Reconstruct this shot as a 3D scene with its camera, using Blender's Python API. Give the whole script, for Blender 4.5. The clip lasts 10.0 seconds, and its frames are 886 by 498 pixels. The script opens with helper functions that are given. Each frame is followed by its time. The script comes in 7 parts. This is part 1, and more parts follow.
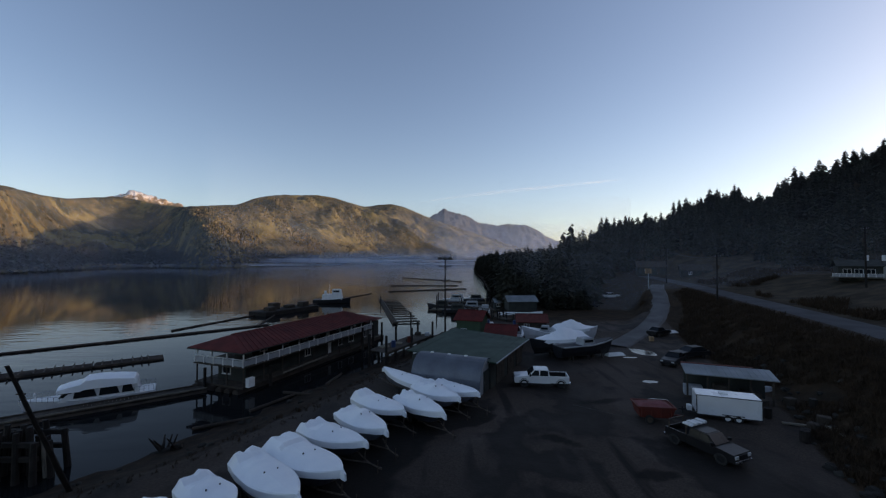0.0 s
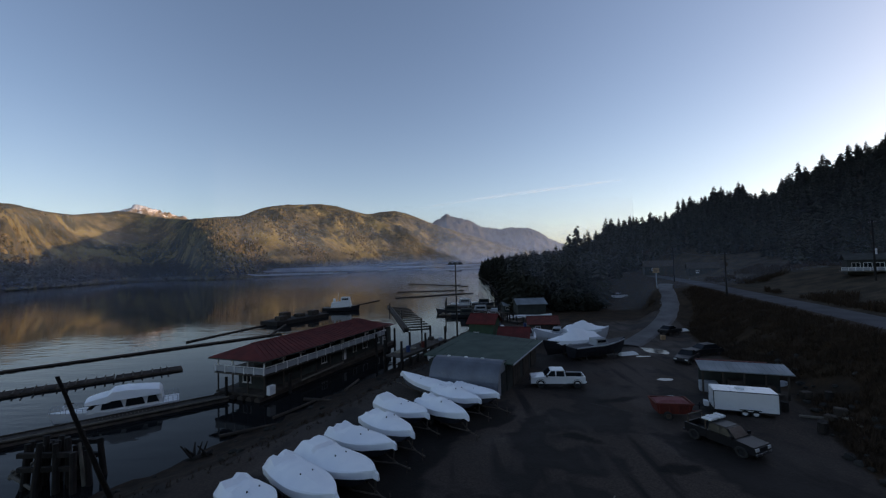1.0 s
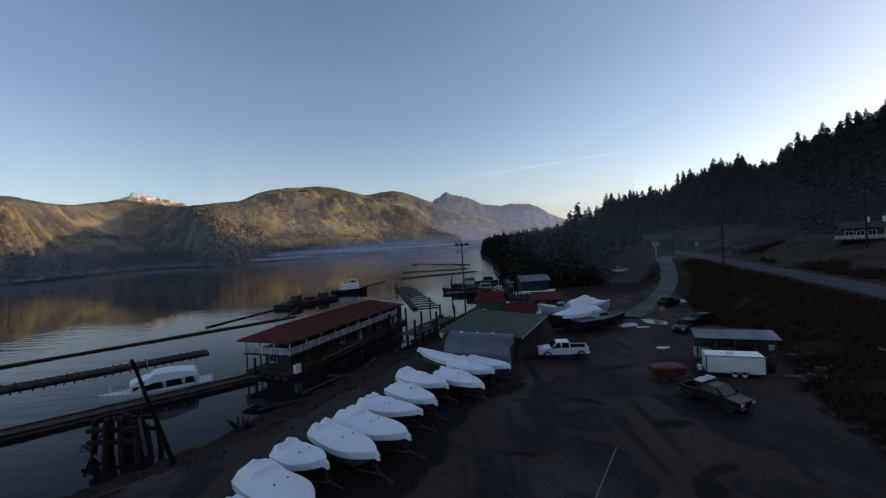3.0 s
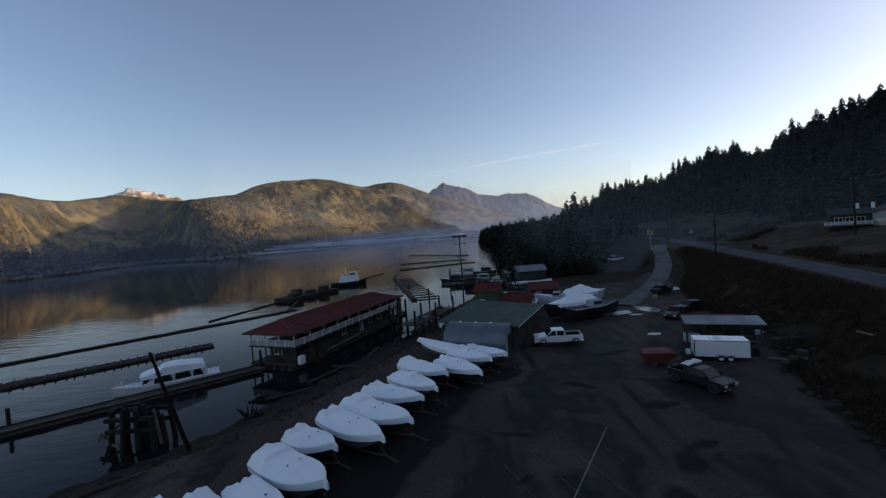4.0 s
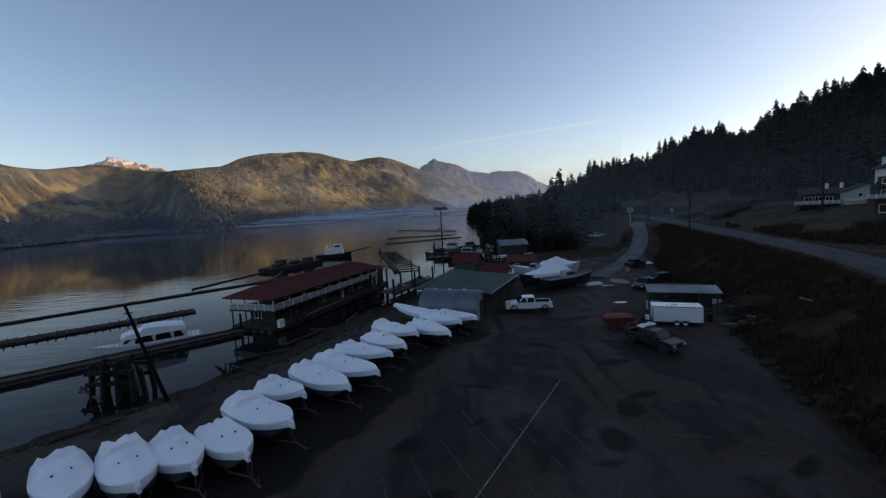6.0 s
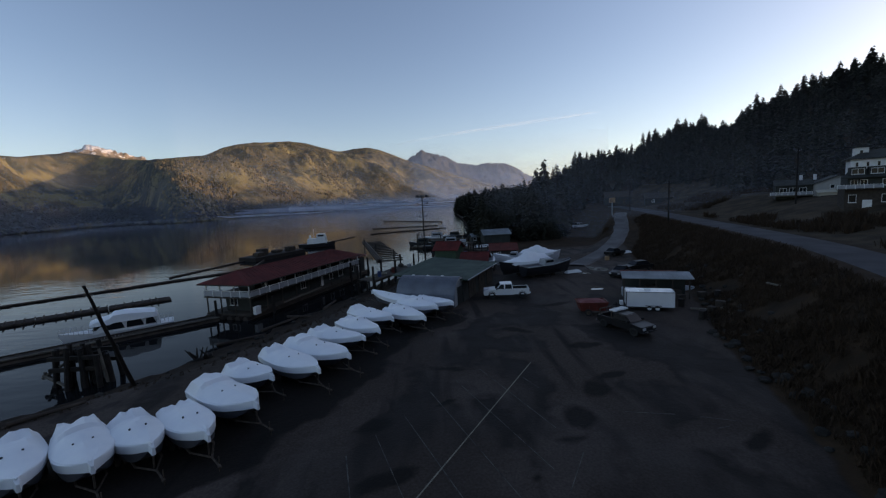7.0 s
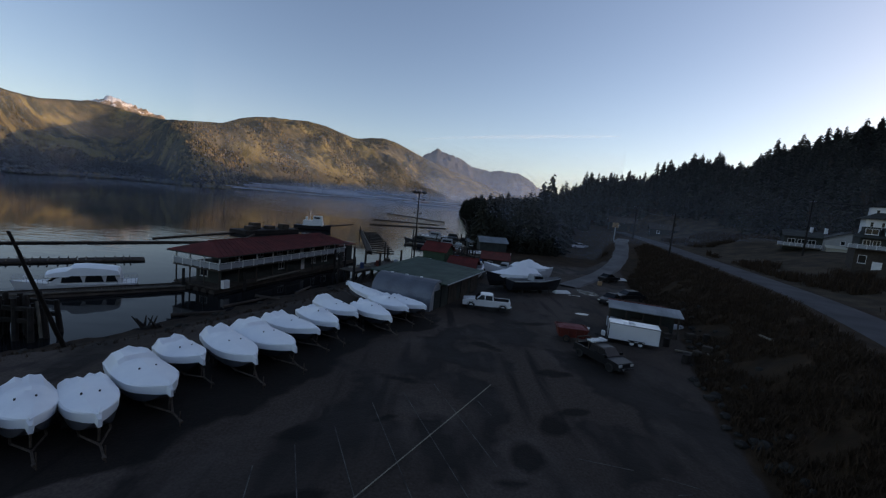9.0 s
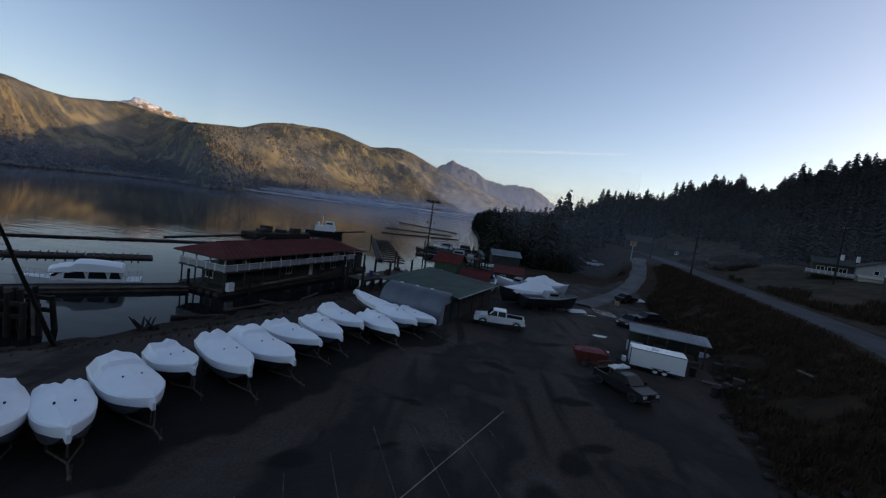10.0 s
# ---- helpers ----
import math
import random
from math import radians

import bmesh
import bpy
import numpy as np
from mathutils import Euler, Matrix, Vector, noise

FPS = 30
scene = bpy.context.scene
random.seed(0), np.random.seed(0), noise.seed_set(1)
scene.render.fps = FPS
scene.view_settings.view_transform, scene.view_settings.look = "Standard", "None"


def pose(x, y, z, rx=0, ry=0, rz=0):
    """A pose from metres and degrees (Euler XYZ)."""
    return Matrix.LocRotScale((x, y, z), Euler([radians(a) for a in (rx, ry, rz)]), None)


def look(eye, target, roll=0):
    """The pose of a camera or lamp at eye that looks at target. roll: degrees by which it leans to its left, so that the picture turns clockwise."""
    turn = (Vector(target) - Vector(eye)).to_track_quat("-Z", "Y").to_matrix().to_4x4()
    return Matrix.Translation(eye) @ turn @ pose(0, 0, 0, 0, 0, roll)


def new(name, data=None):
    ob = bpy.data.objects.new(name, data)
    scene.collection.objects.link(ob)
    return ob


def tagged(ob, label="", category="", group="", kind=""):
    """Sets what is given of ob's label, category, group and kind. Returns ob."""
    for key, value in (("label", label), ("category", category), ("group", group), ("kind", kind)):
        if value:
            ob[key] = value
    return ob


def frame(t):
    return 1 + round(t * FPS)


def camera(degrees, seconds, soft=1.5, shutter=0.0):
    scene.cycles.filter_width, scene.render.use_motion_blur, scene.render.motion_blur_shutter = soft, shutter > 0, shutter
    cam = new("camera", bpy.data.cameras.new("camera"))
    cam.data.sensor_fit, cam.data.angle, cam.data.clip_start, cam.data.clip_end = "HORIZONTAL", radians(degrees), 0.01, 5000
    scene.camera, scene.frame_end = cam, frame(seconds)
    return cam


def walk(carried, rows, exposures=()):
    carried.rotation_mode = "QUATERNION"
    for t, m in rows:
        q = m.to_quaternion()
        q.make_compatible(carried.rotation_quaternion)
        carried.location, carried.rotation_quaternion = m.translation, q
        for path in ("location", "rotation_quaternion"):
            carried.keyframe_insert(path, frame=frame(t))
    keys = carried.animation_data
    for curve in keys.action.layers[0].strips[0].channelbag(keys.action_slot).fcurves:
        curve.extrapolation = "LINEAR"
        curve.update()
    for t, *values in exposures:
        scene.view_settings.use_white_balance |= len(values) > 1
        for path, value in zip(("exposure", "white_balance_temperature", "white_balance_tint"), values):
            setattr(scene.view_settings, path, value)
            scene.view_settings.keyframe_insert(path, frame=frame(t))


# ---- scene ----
cam = camera(95.0, 10.0, soft=1.25)
PATH = [
    (0, (-2.196, -1.483, 13.994), (-2.189, 0.516, 14.040), 0.00),
    (0.5, (-2.774, -1.839, 13.946), (-2.751, 0.160, 14.017), -0.75),
    (1, (-3.278, -2.321, 13.987), (-3.287, -0.322, 14.059), -1.59),
    (1.5, (-3.740, -2.899, 14.107), (-3.761, -0.900, 14.140), -2.01),
    (2, (-4.071, -3.536, 14.252), (-4.084, -1.536, 14.261), -2.43),
    (2.5, (-4.275, -4.232, 14.377), (-4.290, -2.232, 14.365), -2.89),
    (4, (-4.258, -6.245, 14.791), (-4.268, -4.247, 14.712), -4.26),
    (4.5, (-4.060, -6.822, 14.814), (-4.054, -4.825, 14.704), -4.47),
    (5, (-3.685, -7.235, 14.653), (-3.622, -5.242, 14.505), -3.99),
    (6.5, (-2.237, -7.564, 13.346), (-2.214, -5.575, 13.133), -2.99),
    (7, (-1.664, -7.524, 13.073), (-1.573, -5.540, 12.835), -2.86),
    (7.5, (-0.904, -7.184, 13.015), (-0.776, -5.207, 12.743), 0.44),
    (8, (-0.270, -6.612, 13.047), (-0.178, -4.636, 12.756), 2.71),
    (8.5, (0.198, -5.991, 13.019), (0.276, -4.011, 12.748), 4.28),
    (9, (0.465, -5.249, 12.907), (0.546, -3.264, 12.672), 5.42),
    (9.5, (0.493, -4.311, 12.777), (0.556, -2.323, 12.563), 6.44),
    (10, (0.294, -3.343, 12.689), (0.316, -1.352, 12.502), 7.77),
]
TRUE_SIZE = 1.15      # the plan below is drawn a little small: everything, the camera too, is brought to true size
walk(cam, [(t, look(Vector(eye) * TRUE_SIZE, Vector(target) * TRUE_SIZE, roll)) for t, eye, target, roll in PATH],
     exposures=[(0, 0.6, 6950, 20), (10, 0.6, 6950, 20)])

# ---- daylight: low winter sun behind the eastern ridge, clear sky ----
SUN_ELEV, SUN_AZ = radians(11.0), radians(78.0)      # azimuth clockwise from +y
world = bpy.data.worlds.new("winter_sky")
scene.world = world
world.use_nodes = True
wn, wl = world.node_tree.nodes, world.node_tree.links
sky = wn.new("ShaderNodeTexSky")
sky.sky_type, sky.sun_disc = "NISHITA", False
sky.sun_elevation, sky.sun_rotation = SUN_ELEV, SUN_AZ
sky.air_density, sky.dust_density, sky.ozone_density = 0.85, 0.75, 1.5
wn["Background"].inputs["Strength"].default_value = 0.13
wl.new(sky.outputs["Color"], wn["Background"].inputs["Color"])
sun_dir = Vector((math.sin(SUN_AZ) * math.cos(SUN_ELEV), math.cos(SUN_AZ) * math.cos(SUN_ELEV), math.sin(SUN_ELEV)))
sun = new("sun", bpy.data.lights.new("sun", "SUN"))
sun.data.energy, sun.data.angle, sun.data.color = 2.75, radians(0.5), (1.0, 0.745, 0.5)
sun.matrix_world = look(sun_dir * 50, (0, 0, 0))

# ---- materials ----
def material(name, colour, second=None, scale=3.0, rough=0.7, metal=0.0, bump=0.15, fine=40.0, contrast=0.5, coat=0.0, per_object=0.0):
    """A surface with two scales of variation: stains (scale) and grain (fine)."""
    m = bpy.data.materials.new(name)
    m.use_nodes = True
    nt = m.node_tree
    n, l = nt.nodes, nt.links
    b = n["Principled BSDF"]
    second = second or tuple(c * 0.7 for c in colour)
    co = n.new("ShaderNodeTexCoord")
    big, small = n.new("ShaderNodeTexNoise"), n.new("ShaderNodeTexNoise")
    big.inputs["Scale"].default_value, big.inputs["Detail"].default_value = scale, 5
    small.inputs["Scale"].default_value, small.inputs["Detail"].default_value = fine, 3
    l.new(co.outputs["Object"], big.inputs["Vector"])
    l.new(co.outputs["Object"], small.inputs["Vector"])
    add = n.new("ShaderNodeMath")
    add.operation = "MULTIPLY_ADD"
    l.new(small.outputs["Fac"], add.inputs[0])
    add.inputs[1].default_value = 0.35
    l.new(big.outputs["Fac"], add.inputs[2])
    ramp = n.new("ShaderNodeMapRange")
    ramp.inputs["From Min"].default_value = 0.67 - contrast / 2
    ramp.inputs["From Max"].default_value = 0.67 + contrast / 2
    l.new(add.outputs[0], ramp.inputs["Value"])
    mix = n.new("ShaderNodeMix")
    mix.data_type = "RGBA"
    mix.inputs["A"].default_value, mix.inputs["B"].default_value = (*second, 1), (*colour, 1)
    l.new(ramp.outputs["Result"], mix.inputs["Factor"])
    last = mix.outputs["Result"]
    if per_object:
        info, vary, hsv = n.new("ShaderNodeObjectInfo"), n.new("ShaderNodeMapRange"), n.new("ShaderNodeHueSaturation")
        vary.inputs["To Min"].default_value, vary.inputs["To Max"].default_value = 1 - per_object, 1 + per_object
        l.new(info.outputs["Random"], vary.inputs["Value"])
        l.new(vary.outputs["Result"], hsv.inputs["Value"])
        l.new(last, hsv.inputs["Color"])
        last = hsv.outputs["Color"]
    l.new(last, b.inputs["Base Color"])
    rr = n.new("ShaderNodeMapRange")
    rr.inputs["To Min"].default_value, rr.inputs["To Max"].default_value = min(1, rough + 0.1), max(0.03, rough - 0.12)
    l.new(big.outputs["Fac"], rr.inputs["Value"])
    l.new(rr.outputs["Result"], b.inputs["Roughness"])
    b.inputs["Metallic"].default_value = metal
    b.inputs["Specular IOR Level"].default_value = 0.25 if rough > 0.5 else 0.5
    b.inputs["Coat Weight"].default_value = coat
    if bump:
        bp = n.new("ShaderNodeBump")
        bp.inputs["Strength"].default_value, bp.inputs["Distance"].default_value = bump, 0.05
        l.new(add.outputs[0], bp.inputs["Height"])
        l.new(bp.outputs["Normal"], b.inputs["Normal"])
    return m


WRAP = material("shrink_wrap", (0.87, 0.89, 0.90), (0.78, 0.81, 0.84), 1.2, 0.38, bump=0.25, fine=9, contrast=0.6)
HULL = material("gelcoat", (0.62, 0.63, 0.65), (0.5, 0.5, 0.52), 1.0, 0.3, bump=0.02)
# pale gelcoat made dark: shade under the wraps is put into the colour
HULL_SHADE = material("shade_dark_gelcoat", (0.085, 0.088, 0.10), (0.055, 0.056, 0.065), 1.0, 0.45, bump=0.02)
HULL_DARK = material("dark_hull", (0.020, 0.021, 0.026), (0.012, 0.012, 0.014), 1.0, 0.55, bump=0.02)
BOTTOM = material("bottom_paint", (0.05, 0.035, 0.035), (0.03, 0.03, 0.04), 2.0, 0.7)
GALV = material("galvanised_steel", (0.12, 0.095, 0.075), (0.045, 0.033, 0.026), 4.0, 0.65, 0.4)
RUBBER = material("rubber", (0.02, 0.02, 0.02), (0.035, 0.033, 0.03), 6.0, 0.85)
BLACK = material("black_plastic", (0.015, 0.015, 0.016), None, 4.0, 0.6)
RED_ROOF = material("red_sheet_metal", (0.135, 0.017, 0.013), (0.060, 0.011, 0.010), 0.7, 0.75, 0.0, 0.1, 14)
GREEN_ROOF = material("green_sheet_metal", (0.032, 0.062, 0.044), (0.018, 0.036, 0.027), 0.6, 0.7, 0.0, 0.1, 14)
GREY_ROOF = material("weathered_sheet_metal", (0.25, 0.28, 0.30), (0.14, 0.16, 0.17), 0.5, 0.55, 0.2, 0.1, 12)
QUONSET = material("corrugated_steel", (0.17, 0.19, 0.22), (0.10, 0.11, 0.13), 0.5, 0.5, 0.5, 0.1, 12)
GREEN_WALL = material("green_siding", (0.045, 0.085, 0.05), (0.03, 0.055, 0.035), 1.2, 0.75)
DARK_WALL = material("dark_stained_siding", (0.045, 0.05, 0.045), (0.025, 0.028, 0.026), 0.8, 0.8)
WHITE_PAINT = material("white_paint", (0.74, 0.75, 0.75), (0.6, 0.6, 0.58), 1.4, 0.55, bump=0.08)
GREY_PAINT = material("grey_paint", (0.33, 0.35, 0.37), (0.26, 0.27, 0.28), 1.4, 0.6, bump=0.08)
STUCCO = material("grey_white_stucco", (0.36, 0.36, 0.35), (0.28, 0.28, 0.27), 1.0, 0.8)
CREAM = material("cream_siding", (0.50, 0.47, 0.38), (0.42, 0.39, 0.31), 1.0, 0.7)
WOOD = material("weathered_wood", (0.070, 0.056, 0.044), (0.028, 0.023, 0.019), 1.5, 0.85, bump=0.4, fine=22)
PALE_WOOD = material("grey_planks", (0.19, 0.17, 0.14), (0.10, 0.09, 0.075), 1.5, 0.85, bump=0.4, fine=22, per_object=0.15)
PILE = material("tarred_pile", (0.026, 0.021, 0.018), (0.011, 0.0095, 0.0085), 2.0, 0.8, bump=0.5, fine=16)
LOG = material("wet_logs", (0.075, 0.055, 0.042), (0.025, 0.02, 0.017), 1.2, 0.75, bump=0.5, fine=14, per_object=0.2)
BARK = material("conifer_bark", (0.06, 0.045, 0.035), None, 2.0, 0.9, bump=0.4)
NEEDLES = material("conifer_needles", (0.058, 0.060, 0.046), (0.034, 0.036, 0.028), 0.35, 0.75, bump=0.0, fine=3, contrast=0.8)
SCRUB = material("winter_scrub", (0.062, 0.038, 0.022), (0.018, 0.0118, 0.0072), 0.5, 0.9, bump=0.0, fine=4, contrast=0.9)
GLASS = material("dark_glass", (0.012, 0.015, 0.018), (0.01, 0.012, 0.014), 1.0, 0.12, bump=0.0)
GLASS.node_tree.nodes["Principled BSDF"].inputs["Specular IOR Level"].default_value = 0.22
CHROME = material("bright_metal", (0.6, 0.61, 0.63), (0.45, 0.46, 0.48), 3.0, 0.25, 1.0, 0.02)
TRUCK_WHITE = material("white_car_paint", (0.70, 0.71, 0.72), (0.63, 0.63, 0.63), 0.8, 0.3, bump=0.01, coat=0.5)
TRUCK_DARK = material("black_car_paint", (0.014, 0.014, 0.016), (0.018, 0.016, 0.015), 0.8, 0.4, bump=0.01, coat=0.1)
TRUCK_DARK.node_tree.nodes["Principled BSDF"].inputs["Specular IOR Level"].default_value = 0.15
TAILLIGHT = material("red_lens", (0.3, 0.015, 0.01), None, 3.0, 0.3, bump=0.0)
HEADLIGHT = material("clear_lens", (0.6, 0.6, 0.58), None, 3.0, 0.15, bump=0.0)
RUST = material("rusty_red_steel", (0.14, 0.026, 0.018), (0.07, 0.02, 0.015), 1.6, 0.7)
SIGN_YELLOW = material("faded_yellow_board", (0.40, 0.25, 0.13), (0.28, 0.18, 0.10), 2.0, 0.6)
ROCK = material("grey_rock", (0.036, 0.034, 0.030), (0.015, 0.014, 0.012), 1.4, 0.9, bump=0.6, fine=12, per_object=0.3)
ROPE = material("pale_line_paint", (0.30, 0.27, 0.20), (0.13, 0.12, 0.10), 2.5, 0.8, bump=0.05)
BLUE_TARP = material("blue_canvas", (0.03, 0.06, 0.16), (0.02, 0.04, 0.1), 1.5, 0.7)
CABLE = material("cable", (0.02, 0.02, 0.02), None, 1.0, 0.6, bump=0)


# ---- mesh helpers ----
def link_mesh(name, bm, mat, smooth=False, crease=30):
    me = bpy.data.meshes.new(name)
    bmesh.ops.recalc_face_normals(bm, faces=bm.faces)
    bm.to_mesh(me)
    bm.free()
    for m in mat if isinstance(mat, (list, tuple)) else [mat]:
        me.materials.append(m)
    if smooth:
        me.shade_smooth()
        me.set_sharp_from_angle(angle=radians(crease))
    return me


def part(name, bm, mat, parent, label="", smooth=False, crease=30):
    ob = new(name, link_mesh(name, bm, mat, smooth, crease))
    ob.parent = parent
    if label:
        tagged(ob, label)
    return ob


def thing(name, label, category, group="", kind="", at=(0, 0, 0), turn=0.0):
    ob = new(name)
    ob.empty_display_size = 0.3
    ob.matrix_basis = pose(*at, 0, 0, turn)
    return tagged(ob, label, category, group, kind)


def solo(name, bm, mat, label, category, group="", kind="", at=(0, 0, 0), turn=0.0, smooth=False):
    ob = new(name, link_mesh(name, bm, mat, smooth))
    ob.matrix_basis = pose(*at, 0, 0, turn)
    return tagged(ob, label, category, group, kind)


def box(bm, x0, x1, y0, y1, z0, z1, m=None):
    v = [bm.verts.new((x, y, z)) for z in (z0, z1) for x, y in ((x0, y0), (x1, y0), (x1, y1), (x0, y1))]
    for q in ((3, 2, 1, 0), (4, 5, 6, 7), (0, 1, 5, 4), (1, 2, 6, 5), (2, 3, 7, 6), (3, 0, 4, 7)):
        bm.faces.new([v[i] for i in q])
    if m is not None:
        bmesh.ops.transform(bm, matrix=m, verts=v)
    return v


def bev(bm, width=0.03, seg=1):
    bmesh.ops.bevel(bm, geom=list(bm.edges), offset=width, segments=seg, affect="EDGES", clamp_overlap=True)
    return bm


def tube(bm, a, b, r0, r1=None, n=8, cap=True):
    a, b = Vector(a), Vector(b)
    r1 = r0 if r1 is None else r1
    q = (b - a).to_track_quat("Z", "Y")
    rings = []
    for p, r in ((a, r0), (b, r1)):
        rings.append([bm.verts.new(p + q @ Vector((r * math.cos(k * math.tau / n), r * math.sin(k * math.tau / n), 0))) for k in range(n)])
    for k in range(n):
        bm.faces.new((rings[0][k], rings[0][(k + 1) % n], rings[1][(k + 1) % n], rings[1][k]))
    if cap:
        bm.faces.new(rings[0][::-1])
        bm.faces.new(rings[1])
    return rings


def loft(bm, sections, closed=True, cap=True):
    """Skins rings of equally many points."""
    rings = [[bm.verts.new(p) for p in s] for s in sections]
    n = len(rings[0])
    for a, b in zip(rings, rings[1:]):
        for k in range(n if closed else n - 1):
            bm.faces.new((a[k], a[(k + 1) % n], b[(k + 1) % n], b[k]))
    if cap and closed:
        bm.faces.new(rings[0][::-1])
        bm.faces.new(rings[-1])
    return rings


def prism(bm, outline, y0, y1):
    """An outline in x, z pushed from y0 to y1."""
    loft(bm, [[(x, y0, z) for x, z in outline], [(x, y1, z) for x, z in outline]])


def bm_new():
    return bmesh.new()

# ---- land: one sheet from the lake bed over the yard and the road bank to the wooded hill ----
YARD = 1.3
SHORE_Y = (-400, -30, 0, 12, 20, 25, 37, 50, 62, 75, 90, 105, 140, 200, 300, 420, 700, 3000)
SHORE_X = (-150, -61, -45.5, -37.5, -29.5, -24.5, -18.6, -12.6, -8, -3, 4, 10, 15, 20, 26, 30, 60, 400)
TOE_Y = (-400, -60, 0, 8, 14, 23, 33, 57, 72, 100, 200, 3000)
TOE_X = (-150, -32, 11, 15.4, 17.9, 21.0, 27, 33, 39, 44, 58, 500)
ROAD_Y = (-400, -60, 0, 15, 25, 31, 50, 72, 90, 110, 150, 200, 300, 3000)
ROAD_X = (-140, -20, 17, 27.3, 33, 36.5, 43, 49.5, 54, 59, 66, 74, 96, 900)


DRIVE = [(54, 104, 7.2), (50.5, 98, 6.8), (47, 89.5, 5.3), (42.5, 81, 3.6), (37, 73.5, 2.3), (31.5, 67, 1.6), (26, 61, 1.35), (22, 56, 1.3)]


def smooth_step(t):
    t = np.clip(t, 0, 1)
    return t * t * (3 - 2 * t)


def soft_interp(y, ys, xs):
    """Piecewise line with rounded corners."""
    return sum(np.interp(y + o, ys, xs) for o in (-4, -2, 0, 2, 4)) / 5


def ground_z(x, y):
    x, y = np.asarray(x, float), np.asarray(y, float)
    d = x - soft_interp(y, SHORE_Y, SHORE_X)
    z = np.where(d < 0, np.maximum(d * 0.16, -3.0), YARD * smooth_step(d / 8.0))
    toe, road = soft_interp(y, TOE_Y, TOE_X), soft_interp(y, ROAD_Y, ROAD_X)
    top = np.interp(y, (0, 30, 72, 100, 180), (5.9, 6.1, 6.5, 7.2, 8.5))
    bank = smooth_step((x - toe) / np.maximum(road - 0.8 - toe, 2.0))
    z = np.where(x > toe, YARD + (top - YARD) * bank, z)
    e = x - road
    z = np.where(e > 8, top + 4.0 * smooth_step((e - 8) / 22), z)
    # the wooded hill above the road: its brow rises from north to east
    bearing, far = np.degrees(np.arctan2(x, np.maximum(y, 1e-3))), np.hypot(x, y)
    brow = np.interp(bearing, (12, 17.5, 18.5, 20, 21, 23, 25, 27, 28.5, 30.5, 33, 36, 38, 40.5, 43, 45, 48, 60, 90),
                     (9, 9, 12, 18, 21.5, 25, 25, 24, 25.5, 31, 34, 35.5, 33, 39, 43, 45.5, 49.5, 62, 80))
    inland = 34 * smooth_step((y - 135) / 45)
    z = np.where(e > 8 - inland, z + np.maximum(brow - z, 0) * smooth_step((far - 128) / 105) * smooth_step((e - 8 + inland) / 30), z)
    # the wooded point rises a little inland, north of the yard
    spit = smooth_step((y - 95) / 50) * smooth_step(d / 25) * (e < -2)
    z = z + 2.5 * spit
    # the driveway is cut into the bank
    near, level = np.full(z.shape, 1e9), np.zeros(z.shape)
    for (ax, ay, az), (bx, by, bz) in zip(DRIVE, DRIVE[1:]):
        u = np.clip(((x - ax) * (bx - ax) + (y - ay) * (by - ay)) / ((bx - ax) ** 2 + (by - ay) ** 2), 0, 1)
        q = np.hypot(x - ax - u * (bx - ax), y - ay - u * (by - ay))
        level = np.where(q < near, az + u * (bz - az), level)
        near = np.minimum(q, near)
    return z + (level - 0.03 - z) * (1 - smooth_step((near - 2.5) / 3.0))


def axis(fine0, fine1, step, lo, hi):
    a = list(np.arange(fine0, fine1 + 0.01, step))
    s, v = step, fine1
    while v < hi:
        s *= 1.22
        v += s
        a.append(min(v, hi))
    s, v, pre = step, fine0, []
    while v > lo:
        s *= 1.22
        v -= s
        pre.append(max(v, lo))
    return np.array(pre[::-1] + a)


gx, gy = axis(-34, 40, 0.42, -4500, 4500), axis(-2, 62, 0.42, -3000, 4500)
GX, GY = np.meshgrid(gx, gy)
GZ = ground_z(GX, GY)
dd = GX - soft_interp(GY, SHORE_Y, SHORE_X)
toe_g, road_g = soft_interp(GY, TOE_Y, TOE_X), soft_interp(GY, ROAD_Y, ROAD_X)
rough = np.array([noise.fractal(Vector((x * 0.35, y * 0.35, 3)), 1.0, 2.0, 4) for x, y in zip(GX.ravel(), GY.ravel())]).reshape(GX.shape)
bankside = (GX > toe_g) & ((GX < road_g - 1) | (GX > road_g + 9))
GZ = GZ + np.where(bankside, 0.28 * rough * smooth_step((GX - toe_g) / 4), 0) + np.where(dd < 7, 0.10 * rough, 0.012 * rough)
rows_n, cols_n = GX.shape
me = bpy.data.meshes.new("ground")
idx = np.arange(rows_n * cols_n).reshape(rows_n, cols_n)
quads = np.stack([idx[:-1, :-1], idx[:-1, 1:], idx[1:, 1:], idx[1:, :-1]], -1).reshape(-1, 4)
me.from_pydata(np.stack([GX, GY, GZ], -1).reshape(-1, 3).tolist(), [], quads.tolist())
zone = me.color_attributes.new("zone", "FLOAT_COLOR", "POINT")
yardness = smooth_step((dd - 5) / 3) * smooth_step((toe_g + 1.0 - GX) / 2.0) * smooth_step((86 - GY) / 10)
beach = smooth_step((9 - dd) / 4)
grass = np.where(GX > road_g + 7.5, 1.0, 0.0)
zone.data.foreach_set("color", np.stack([yardness, beach, grass, np.ones_like(grass)], -1).reshape(-1).astype(np.float32))
